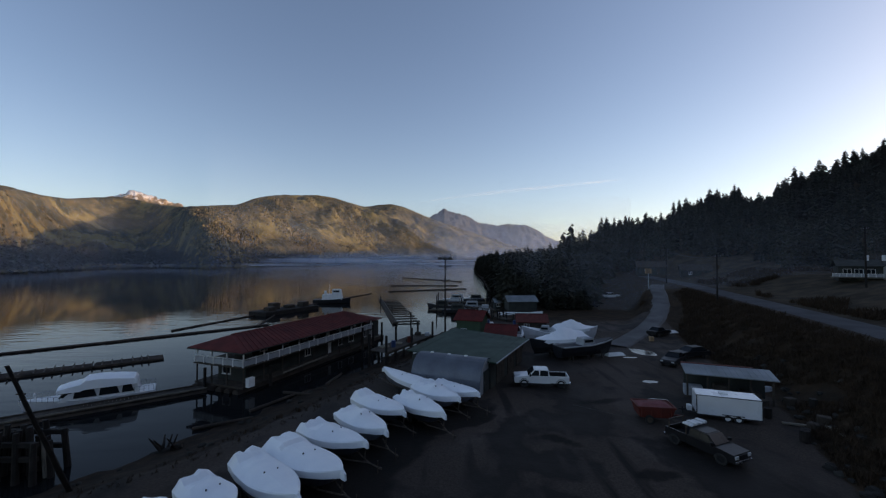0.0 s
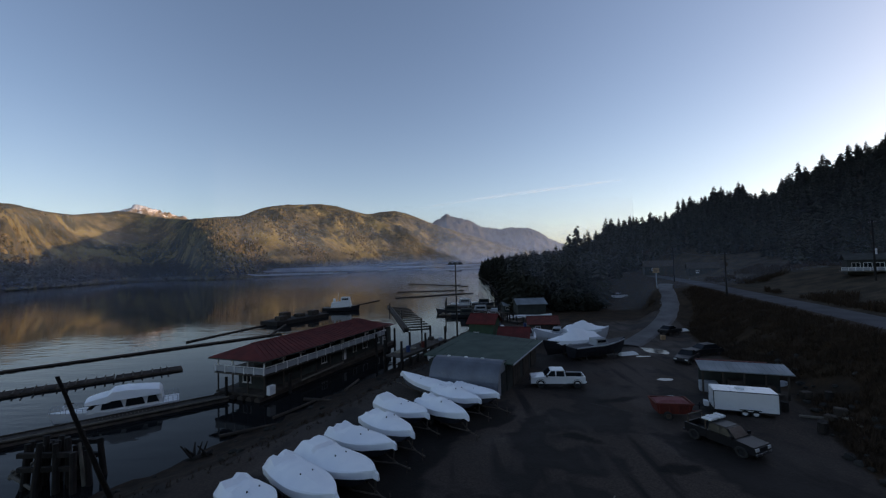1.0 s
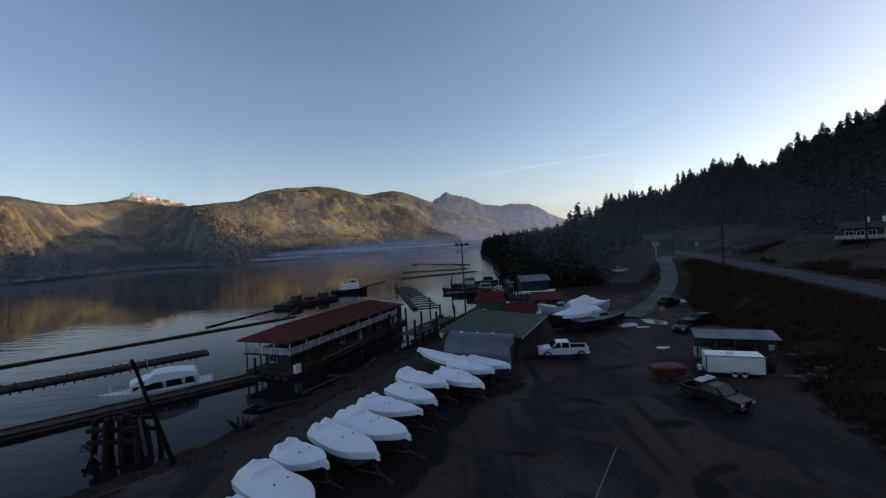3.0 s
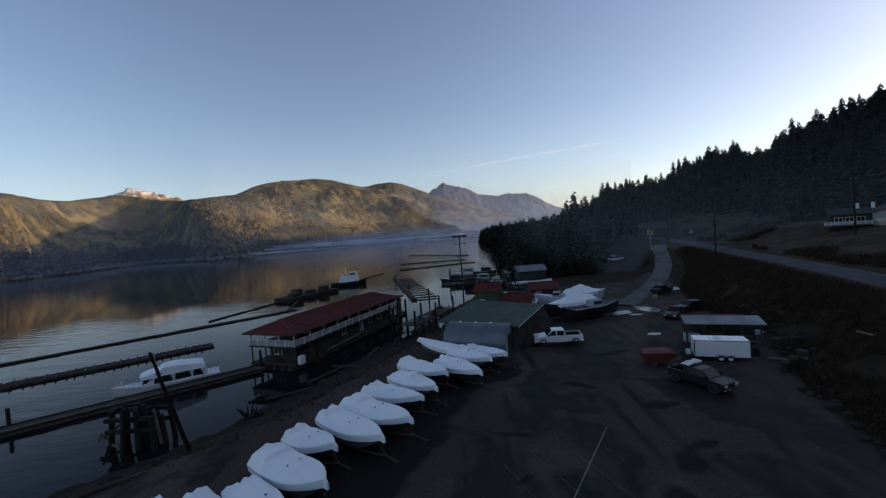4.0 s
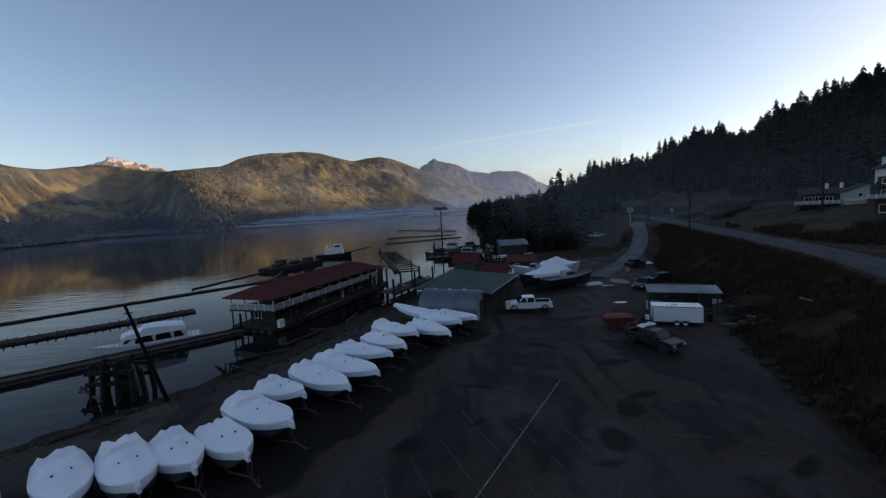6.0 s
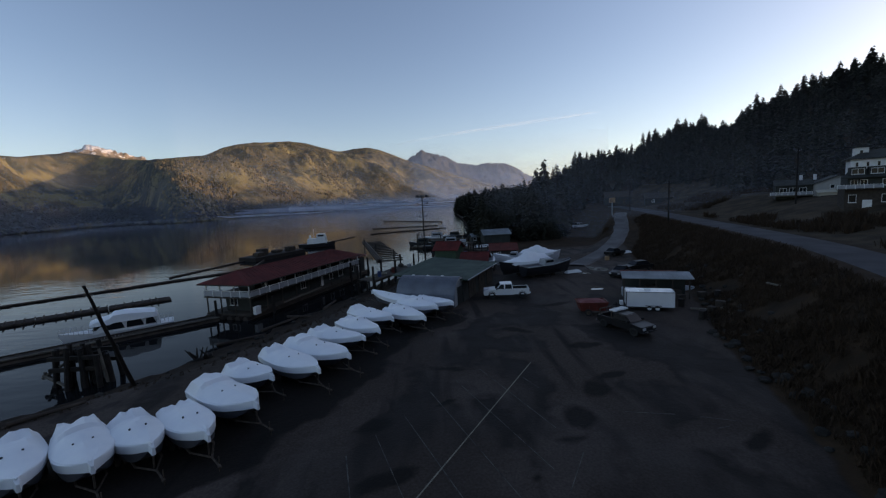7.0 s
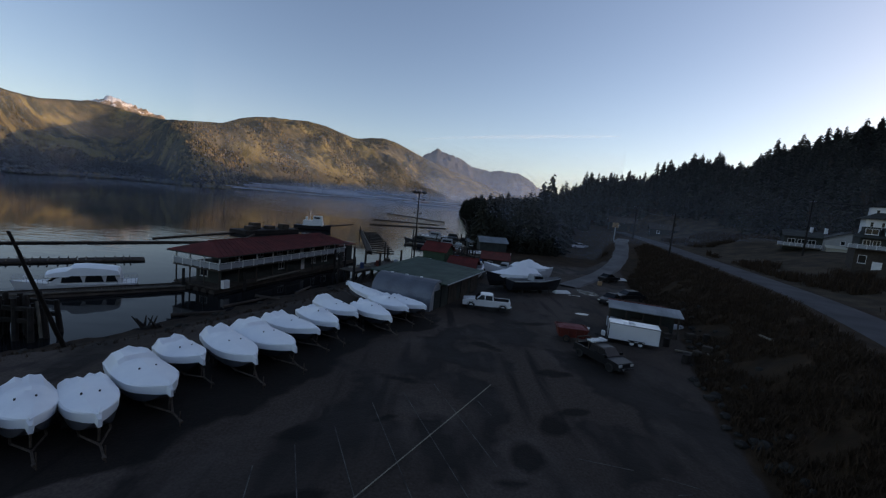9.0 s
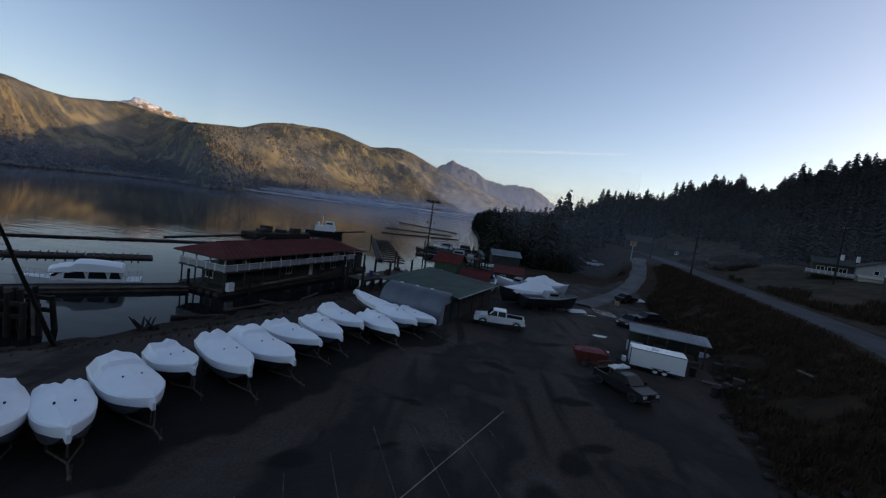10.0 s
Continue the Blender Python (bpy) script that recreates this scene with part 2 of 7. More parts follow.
# oil-dark damp asphalt: a strip along the boat row, and old stains of their own shapes
bow_line = np.interp(GY, (4, 7, 10.7, 13.5, 17.7, 23, 28, 31, 36), (-22, -18, -12, -11, -8.7, -6.5, -4.8, -1, 1))
damp_g = smooth_step((GX - bow_line + 8) / 2) * smooth_step((2.9 + 1.2 * rough - (GX - bow_line)) / 0.9) * smooth_step((36 - GY) / 4)
for sx, sy, wx, wy, turn in ((5.2, 10.6, 1.25, 0.55, 5), (6.0, 12.4, 0.95, 1.6, -20), (8.2, 15.5, 1.1, 1.5, -45), (2.5, 8.1, 0.42, 0.4, 0), (-4.9, 13.1, 1.7, 0.75, 15), (-3.6, 8.8, 1.9, 0.7, 25),
                             (-0.6, 19.9, 1.8, 0.45, -12), (-0.9, 15.0, 0.9, 0.35, 30), (9.8, 17.0, 1.6, 0.5, 20), (13.2, 9.2, 1.5, 0.5, 35), (10.5, 22.5, 2.6, 0.6, 8), (5.5, 27.5, 2.4, 0.8, -30), (12.5, 35, 3.0, 0.9, 15)):
    c, q = math.cos(radians(turn)), math.sin(radians(turn))
    ex, ey = ((GX - sx) * c + (GY - sy) * q) / wx, (-(GX - sx) * q + (GY - sy) * c) / wy
    damp_g = np.maximum(damp_g, smooth_step((1.25 + 0.7 * rough - np.hypot(ex, ey)) / 0.9))
stain = me.color_attributes.new("stain", "FLOAT_COLOR", "POINT")
stain.data.foreach_set("color", np.stack([damp_g, damp_g, damp_g, np.ones_like(damp_g)], -1).reshape(-1).astype(np.float32))


def ground_material():
    m = bpy.data.materials.new("ground")
    m.use_nodes = True
    n, l = m.node_tree.nodes, m.node_tree.links
    b = n["Principled BSDF"]
    at, co = n.new("ShaderNodeAttribute"), n.new("ShaderNodeTexCoord")
    at.attribute_name = "zone"
    sep = n.new("ShaderNodeSeparateColor")
    l.new(at.outputs["Color"], sep.inputs["Color"])

    def tex(scale, detail=5, stretch=None):
        t = n.new("ShaderNodeTexNoise")
        t.inputs["Scale"].default_value, t.inputs["Detail"].default_value = scale, detail
        if stretch:
            mp = n.new("ShaderNodeMapping")
            mp.inputs["Scale"].default_value, mp.inputs["Rotation"].default_value = stretch, (0, 0, radians(-35))
            l.new(co.outputs["Object"], mp.inputs["Vector"])
            l.new(mp.outputs["Vector"], t.inputs["Vector"])
        else:
            l.new(co.outputs["Object"], t.inputs["Vector"])
        return t.outputs["Fac"]

    def rng(fac, lo, hi, a=0.0, c=1.0):
        r = n.new("ShaderNodeMapRange")
        r.inputs["From Min"].default_value, r.inputs["From Max"].default_value = lo, hi
        r.inputs["To Min"].default_value, r.inputs["To Max"].default_value = a, c
        l.new(fac, r.inputs["Value"])
        return r.outputs["Result"]

    def mix(fac, a, c):
        x = n.new("ShaderNodeMix")
        x.data_type = "RGBA"
        l.new(fac, x.inputs["Factor"])
        for key, val in (("A", a), ("B", c)):
            if isinstance(val, tuple):
                x.inputs[key].default_value = (*val, 1)
            else:
                l.new(val, x.inputs[key])
        return x.outputs["Result"]

    def math2(op, a, c):
        x = n.new("ShaderNodeMath")
        x.operation = op
        for k, val in ((0, a), (1, c)):
            if isinstance(val, float):
                x.inputs[k].default_value = val
            else:
                l.new(val, x.inputs[k])
        return x.outputs[0]

    patch, grit, streak, broad = tex(0.16, 6), tex(9.0, 4), tex(0.32, 6, (1.0, 0.42, 1.0)), tex(0.05, 4)
    asphalt = mix(rng(grit, 0.3, 0.7), (0.036, 0.0275, 0.0225), (0.076, 0.059, 0.048))
    gravel = mix(rng(tex(0.09, 7), 0.53, 0.575), asphalt, mix(rng(grit, 0.3, 0.7), (0.052, 0.041, 0.035), (0.090, 0.072, 0.061)))
    damp = mix(rng(patch, 0.485, 0.53), (0.019, 0.0155, 0.0135), gravel)
    track = tex(0.7, 6, (1.0, 0.10, 1.0))
    asphalt = mix(rng(streak, 0.47, 0.58), damp, gravel)
    asphalt = mix(rng(track, 0.58, 0.70), asphalt, (0.020, 0.0165, 0.0145))
    asphalt = mix(rng(broad, 0.40, 0.62), mix(rng(patch, 0.3, 0.7), (0.024, 0.0195, 0.0170), asphalt), asphalt)
    oil = n.new("ShaderNodeAttribute")
    oil.attribute_name = "stain"
    asphalt = mix(rng(math2("ADD", oil.outputs["Fac"], math2("MULTIPLY", tex(1.1, 5), 0.5)), 0.55, 1.1, 0.0, 0.82), asphalt, (0.0075, 0.0066, 0.0058))
    mud = mix(rng(tex(1.3, 6), 0.35, 0.7), (0.012, 0.0085, 0.006), (0.036, 0.023, 0.015))
    scrub = mix(rng(tex(0.5, 7), 0.35, 0.68), (0.014, 0.0085, 0.0052), (0.054, 0.032, 0.017))
    scrub = mix(rng(tex(2.8, 5), 0.4, 0.75), scrub, (0.028, 0.019, 0.0095))
    lawn = mix(rng(tex(0.35, 6), 0.38, 0.66), (0.030, 0.024, 0.015), (0.072, 0.052, 0.033))
    base = mix(sep.outputs["Blue"], scrub, lawn)
    edge = rng(math2("ADD", sep.outputs["Green"], math2("MULTIPLY", tex(0.8, 5), 0.7)), 0.72, 0.95)
    base = mix(edge, base, mud)
    yard = rng(math2("ADD", sep.outputs["Red"], math2("MULTIPLY", tex(0.7, 5), 0.8)), 0.78, 1.0)
    base = mix(yard, base, asphalt)
    l.new(base, b.inputs["Base Color"])
    wet = math2("MULTIPLY", rng(patch, 0.40, 0.56, 1.0, 0.0), yard)
    l.new(rng(wet, 0.0, 1.0, 0.92, 0.72), b.inputs["Roughness"])
    b.inputs["Specular IOR Level"].default_value = 0.13
    bp = n.new("ShaderNodeBump")
    bp.inputs["Strength"].default_value, bp.inputs["Distance"].default_value = 0.5, 0.06
    l.new(math2("ADD", grit, tex(2.2, 6)), bp.inputs["Height"])
    l.new(bp.outputs["Normal"], b.inputs["Normal"])
    return m


me.materials.append(ground_material())
me.shade_smooth()
tagged(new("ground", me), "dark damp gravel and asphalt yard with muddy shore and scrubby bank", "ground", kind="structure")


def water_material():
    m = bpy.data.materials.new("lake_water")
    m.use_nodes = True
    n, l = m.node_tree.nodes, m.node_tree.links
    b = n["Principled BSDF"]
    b.inputs["Base Color"].default_value = (0.009, 0.010, 0.011, 1)
    b.inputs["Roughness"].default_value, b.inputs["IOR"].default_value = 0.035, 1.33
    b.inputs["Specular IOR Level"].default_value = 0.09
    co, mp = n.new("ShaderNodeTexCoord"), n.new("ShaderNodeMapping")
    mp.inputs["Scale"].default_value, mp.inputs["Rotation"].default_value = (0.32, 0.9, 1), (0, 0, radians(28))
    l.new(co.outputs["Object"], mp.inputs["Vector"])
    ripple, calm = n.new("ShaderNodeTexNoise"), n.new("ShaderNodeTexNoise")
    ripple.inputs["Scale"].default_value, ripple.inputs["Detail"].default_value = 0.55, 4
    calm.inputs["Scale"].default_value, calm.inputs["Detail"].default_value = 0.012, 3
    l.new(mp.outputs["Vector"], ripple.inputs["Vector"])
    l.new(co.outputs["Object"], calm.inputs["Vector"])
    r = n.new("ShaderNodeMapRange")
    r.inputs["From Min"].default_value, r.inputs["From Max"].default_value = 0.42, 0.62
    r.inputs["To Min"].default_value, r.inputs["To Max"].default_value = 0.05, 0.30
    l.new(calm.outputs["Fac"], r.inputs["Value"])
    bp = n.new("ShaderNodeBump")
    bp.inputs["Distance"].default_value = 0.25
    l.new(ripple.outputs["Fac"], bp.inputs["Height"])
    # a light breeze ruffles the water towards the head of the lake
    sep, along, breeze, total = n.new("ShaderNodeSeparateXYZ"), n.new("ShaderNodeMath"), n.new("ShaderNodeMapRange"), n.new("ShaderNodeMath")
    l.new(co.outputs["Object"], sep.inputs["Vector"])
    along.operation, along.inputs[1].default_value = "MULTIPLY_ADD", 1.5
    l.new(sep.outputs["X"], along.inputs[0])
    l.new(sep.outputs["Y"], along.inputs[2])
    breeze.interpolation_type = "SMOOTHSTEP"
    breeze.inputs["From Min"].default_value, breeze.inputs["From Max"].default_value = 55, 260
    breeze.inputs["To Max"].default_value = 0.62
    l.new(along.outputs[0], breeze.inputs["Value"])
    l.new(r.outputs["Result"], total.inputs[0])
    l.new(breeze.outputs["Result"], total.inputs[1])
    l.new(total.outputs[0], bp.inputs["Strength"])
    l.new(bp.outputs["Normal"], b.inputs["Normal"])
    return m


bm = bm_new()
bmesh.ops.create_grid(bm, x_segments=2, y_segments=2, size=4400)
solo("water", bm, water_material(), "calm dark lake water reflecting the sky and hills", "water", kind="structure")


def strip(name, centre, width, mat, label, lift=0.05, step=1.5, kind="structure"):
    """A ribbon laid along a line of places (x, y, z), its edges a little uneven."""
    pts, dist = np.array(centre, float), [0.0]
    for a, b2 in zip(pts, pts[1:]):
        dist.append(dist[-1] + float(np.linalg.norm(b2 - a)))
    s = np.arange(0, dist[-1], step)
    path = np.stack([sum(np.interp(np.clip(s + o, 0, dist[-1]), dist, pts[:, k]) for o in (-5, -2.5, 0, 2.5, 5)) / 5 for k in range(3)], -1)
    tan = np.gradient(path[:, :2], axis=0)
    tan /= np.linalg.norm(tan, axis=1)[:, None]
    bm = bm_new()
    last = None
    for k, (p, t) in enumerate(zip(path, tan)):
        row = []
        for j in range(7):
            u = (j / 6 - 0.5) * (width + (0.35 * noise.noise(Vector((s[k] * 0.3, j, 7))) if j in (0, 6) else 0))
            crown = 0.06 * (1 - (2 * j / 6 - 1) ** 2)
            row.append(bm.verts.new((p[0] + t[1] * u, p[1] - t[0] * u, p[2] + lift + crown - (0.4 if j in (0, 6) else 0))))
        if last:
            for j in range(6):
                bm.faces.new((last[j], last[j + 1], row[j + 1], row[j]))
        last = row
    return solo(name, bm, mat, label, name, kind=kind, smooth=True)


ROAD_MAT = material("worn_road_asphalt", (0.088, 0.088, 0.094), (0.044, 0.044, 0.047), 0.3, 0.85, bump=0.25, fine=10, contrast=0.6)
ROAD_MAT.node_tree.nodes["Principled BSDF"].inputs["Specular IOR Level"].default_value = 0.12
DRIVE_MAT = material("wet_gravel_drive", (0.078, 0.077, 0.080), (0.036, 0.035, 0.036), 0.35, 0.62, bump=0.35, fine=8, contrast=0.5)
road_line = [(float(np.interp(y, ROAD_Y, ROAD_X)) + 4.0, y, float(ground_z(np.interp(y, ROAD_Y, ROAD_X) + 4.0, y))) for y in (-30, -10, 5, 15, 25, 35, 45, 55, 65, 75, 85, 95, 105, 120, 140)]
strip("road", road_line, 6.4, ROAD_MAT, "worn grey two-lane asphalt road along the top of the bank")
strip("driveway", DRIVE, 4.0, DRIVE_MAT, "wet gravel driveway curving down to the yard", lift=0.12)

# ---- far hills across the lake, and the ridge behind that keeps the sun off the shore ----
def hill_material(name, rock_from=9000.0, snow=False, dull=0.0):
    m = bpy.data.materials.new(name)
    m.use_nodes = True
    n, l = m.node_tree.nodes, m.node_tree.links
    b = n["Principled BSDF"]
    b.inputs["Roughness"].default_value = 0.95
    b.inputs["Specular IOR Level"].default_value = 0.1
    co = n.new("ShaderNodeTexCoord")

    def tex(scale, detail=8):
        t = n.new("ShaderNodeTexNoise")
        t.inputs["Scale"].default_value, t.inputs["Detail"].default_value, t.inputs["Roughness"].default_value = scale, detail, 0.65
        l.new(co.outputs["Object"], t.inputs["Vector"])
        return t.outputs["Fac"]

    def step(fac, lo, hi):
        r = n.new("ShaderNodeMapRange")
        r.inputs["From Min"].default_value, r.inputs["From Max"].default_value = lo, hi
        l.new(fac, r.inputs["Value"])
        return r.outputs["Result"]

    def mix(fac, a, c):
        x = n.new("ShaderNodeMix")
        x.data_type = "RGBA"
        l.new(fac, x.inputs["Factor"])
        for key, val in (("A", a), ("B", c)):
            if isinstance(val, tuple):
                x.inputs[key].default_value = (*val, 1)
            else:
                l.new(val, x.inputs[key])
        return x.outputs["Result"]

    wood = mix(step(tex(0.02), 0.38, 0.62), (0.052, 0.050, 0.031), (0.128, 0.106, 0.056))
    stand = mix(step(tex(0.0042, 7), 0.49, 0.55), wood, (0.20, 0.160, 0.064))
    base = mix(step(tex(0.0075, 8), 0.5, 0.58), stand, (0.048, 0.050, 0.032))
    # grey-blue base colour stands in for the haze over far slopes
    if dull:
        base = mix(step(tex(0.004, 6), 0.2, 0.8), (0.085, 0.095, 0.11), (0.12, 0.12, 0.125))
    if snow:
        sep = n.new("ShaderNodeSeparateXYZ")
        l.new(co.outputs["Object"], sep.inputs["Vector"])
        add = n.new("ShaderNodeMath")
        add.operation = "MULTIPLY_ADD"
        l.new(tex(0.021), add.inputs[0])
        add.inputs[1].default_value = 420.0
        l.new(sep.outputs["Z"], add.inputs[2])
        rock = mix(step(add.outputs[0], 610, 670), base, (0.33, 0.25, 0.17))
        base = mix(step(add.outputs[0], 694, 726), rock, (0.86, 0.84, 0.82))
    l.new(base, b.inputs["Base Color"])
    bp = n.new("ShaderNodeBump")
    bp.inputs["Strength"].default_value, bp.inputs["Distance"].default_value = 0.9, 14.0
    l.new(tex(0.028, 6), bp.inputs["Height"])
    l.new(bp.outputs["Normal"], b.inputs["Normal"])
    return m


def range_of_hills(name, skyline, near, far, mat, label, relief=1.0, seed=0.0, cols=420, rws=90, valley=None, jag=0.0):
    """A range seen over the lake: skyline gives bearing and height angle, near and far its foot and crest (m) along the bearing."""
    az = np.linspace(skyline[0][0], skyline[-1][0], cols)
    elev = np.interp(az, [s[0] for s in skyline], [s[1] for s in skyline])
    kern = np.hanning(7)
    elev = np.convolve(np.pad(elev, 3, mode="edge"), kern / kern.sum(), mode="valid")
    foot = np.interp(az, [s[0] for s in near], [s[1] for s in near])
    crest = np.interp(az, [s[0] for s in far], [s[1] for s in far])
    wide = np.hanning(2 * int(cols * 3.2 / (skyline[-1][0] - skyline[0][0])) + 3)
    foot, crest = (np.convolve(np.pad(q, len(wide) // 2, mode="edge"), wide / wide.sum(), mode="valid") for q in (foot, crest))
    swell = np.full(cols, 1.15)
    if valley:
        swell = np.interp(az, valley[0], valley[1])
        swell = np.convolve(np.pad(swell, len(wide) // 4, mode="edge"), np.hanning(2 * (len(wide) // 4) + 1) / np.hanning(2 * (len(wide) // 4) + 1).sum(), mode="valid")
    verts, faces = [], []
    for i, (a, e) in enumerate(zip(np.radians(az), np.radians(elev))):
        for j in range(rws):
            u = j / (rws - 13)
            r = foot[i] + (crest[i] - foot[i]) * u
            x, y = math.sin(a) * r, math.cos(a) * r
            top = 14 + math.tan(e) * crest[i]
            shape = u ** swell[i] if u <= 1 else 1 - 0.9 * (u - 1) / (12 / (rws - 13))
            p = Vector((x * 0.0022, y * 0.0022, seed))
            ridged = noise.multi_fractal(p * 1.3, 1.0, 2.1, 6) - 0.9
            fine = noise.fractal(p * 6, 0.8, 2.1, 5)
            amp = math.sin(min(u, 1) * math.pi) ** 0.8
            knolls = noise.ridged_multi_fractal(p * 3.0, 0.95, 2.1, 5, 1.0, 2.0) - 1.1
            z = top * shape + relief * (top * 0.20 * ridged * amp + top * 0.085 * knolls * amp + 17 * fine * (0.2 + amp) * min(1, u * 6))
            if jag:
                z += jag * noise.fractal(Vector((x * 0.016, y * 0.004, seed)), 0.6, 2.2, 4) * min(1, u * u)
            if u < 1:
                z = min(z, 11 + math.tan(e) * r * (0.84 + 0.14 * u) + 14 * fine)
            verts.append((x, y, max(z, -3) if u > 0 else -4.0))
    for i in range(cols - 1):
        for j in range(rws - 1):
            k = i * rws + j
            faces.append((k, k + rws, k + rws + 1, k + 1))
    me = bpy.data.meshes.new(name)
    me.from_pydata(verts, [], faces)
    me.materials.append(mat)
    me.shade_smooth()
    tagged(new(name, me), label, "hills", kind="structure")
    return np.array(verts).reshape(cols, rws, 3)


HILLS = range_of_hills("backdrop_hills",
               ((-80, 6.0), (-60, 7.3), (-50, 7.1), (-47, 6.9), (-45, 6.4), (-43, 6.15), (-41, 6.45), (-39, 6.75), (-37, 6.6), (-35, 6.2), (-33, 6.1), (-31, 6.3), (-29, 6.5),
                (-27, 6.7), (-25, 7.6), (-23, 8.1), (-21, 8.35), (-19, 8.4), (-17, 8.5), (-15, 8.25), (-13, 7.7), (-11, 7.15), (-9, 7.4), (-7, 7.6), (-5, 7.05), (-3, 6.25), (-1, 5.4), (2, 4.4),
                (7, 2.8), (12, 1.2), (17, 0.3)),
               ((-80, 560), (-47, 620), (-43, 700), (-39, 900), (-34, 900), (-30, 740), (-27, 800), (-12, 1250), (0, 1900), (17, 2600)),
               ((-80, 2000), (-46, 2200), (-43, 2500), (-39, 2800), (-35.5, 2700), (-29, 1950), (-24, 2050), (-16, 2600), (0, 3000), (17, 3300)),
               hill_material("wooded_hillside"), "sunlit brown-green wooded hills across the lake", 1.0, 0.0, valley=((-80, -47, -43, -36, -32.5, -29, -23, 17), (1.1, 0.78, 5.5, 5.0, 0.60, 0.58, 0.95, 1.15)))
range_of_hills("backdrop_snow_peak",
               ((-47, 4.5), (-43, 5.6), (-40, 6.4), (-38.8, 6.8), (-38.3, 7.1), (-37.6, 7.5), (-37.0, 7.4), (-36.3, 7.3), (-35.5, 7.05), (-34.5, 6.75), (-33.5, 6.5), (-32.5, 6.3), (-31, 5.8), (-28, 4.8)),
               ((-47, 2700), (-28, 2900)), ((-47, 4000), (-28, 4000)),
               hill_material("snowy_rock", snow=True), "distant rocky peak with patches of snow", 0.5, 5.0, 240, 60, jag=26.0)
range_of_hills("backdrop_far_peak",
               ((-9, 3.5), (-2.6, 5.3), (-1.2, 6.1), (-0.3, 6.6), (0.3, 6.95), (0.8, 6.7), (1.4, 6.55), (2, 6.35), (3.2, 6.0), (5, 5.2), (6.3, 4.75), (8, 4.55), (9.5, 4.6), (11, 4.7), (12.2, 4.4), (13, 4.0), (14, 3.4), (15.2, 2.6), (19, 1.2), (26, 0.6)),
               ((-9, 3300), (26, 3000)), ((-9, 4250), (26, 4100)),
               hill_material("haze_tinted_hillside", dull=1.0), "far mountains with a jagged peak, coloured grey-blue as if hazed", 0.45, 9.0, 300, 50, jag=22.0)

# trees on the lower and middle slopes: small ragged crowns, tan winter growth and dark evergreens
def hill_tree_material():
    m = bpy.data.materials.new("hillside_crowns")
    m.use_nodes = True
    n, l = m.node_tree.nodes, m.node_tree.links
    b = n["Principled BSDF"]
    b.inputs["Roughness"].default_value, b.inputs["Specular IOR Level"].default_value = 0.95, 0.05
    geo, ramp = n.new("ShaderNodeNewGeometry"), n.new("ShaderNodeValToRGB")
    l.new(geo.outputs["Random Per Island"], ramp.inputs["Fac"])
    e = ramp.color_ramp.elements
    e[0].position, e[0].color = 0.0, (0.045, 0.045, 0.026, 1)
    e[1].position, e[1].color = 1.0, (0.25, 0.18, 0.075, 1)
    for p, c in ((0.35, (0.090, 0.076, 0.042, 1)), (0.55, (0.135, 0.112, 0.055, 1)), (0.8, (0.18, 0.135, 0.062, 1))):
        q = e.new(p)
        q.color = c
    l.new(ramp.outputs["Color"], b.inputs["Base Color"])
    return m


hill_rng = random.Random(31)
hv, hf, n0 = [], [], 0
for _ in range(62000):
    i, j = hill_rng.randrange(20, HILLS.shape[0] - 20), int(hill_rng.random() ** 1.3 * (HILLS.shape[1] - 14))
    fu, fv = hill_rng.random(), hill_rng.random()
    p = (HILLS[i, j] * (1 - fu) + HILLS[i + 1, j] * fu) * (1 - fv) + HILLS[i, j + 1] * fv
    if p[2] < 1 or noise.noise(Vector((p[0] * 0.006, p[1] * 0.006, 2.0))) < hill_rng.uniform(-0.15, 0.2):
        continue
    h, r = hill_rng.uniform(3, 7), hill_rng.uniform(1.8, 3.8)
    turn = hill_rng.uniform(0, 6.28)
    ring0 = [(p[0] + r * hill_rng.uniform(0.7, 1.2) * math.cos(turn + k * 1.2566), p[1] + r * hill_rng.uniform(0.7, 1.2) * math.sin(turn + k * 1.2566), p[2] + h * hill_rng.uniform(-0.05, 0.25)) for k in range(5)]
    ring1 = [(p[0] + 0.62 * r * hill_rng.uniform(0.6, 1.2) * math.cos(turn + 0.6 + k * 1.2566), p[1] + 0.62 * r * hill_rng.uniform(0.6, 1.2) * math.sin(turn + 0.6 + k * 1.2566), p[2] + h * hill_rng.uniform(0.5, 0.8)) for k in range(5)]
    hv += ring0 + ring1 + [(p[0], p[1], p[2] + h)]
    for k in range(5):
        a, b2 = n0 + k, n0 + (k + 1) % 5
        hf += [(a, b2, a + 5), (b2, b2 + 5, a + 5), (a + 5, b2 + 5, n0 + 10)]
    n0 += 11
me = bpy.data.meshes.new("hillside_woods")
me.from_pydata(hv, [], hf)
me.materials.append(hill_tree_material())
tagged(new("hillside_woods", me), "tan winter woods and dark evergreens on the far slopes", "woods", kind="stuff")

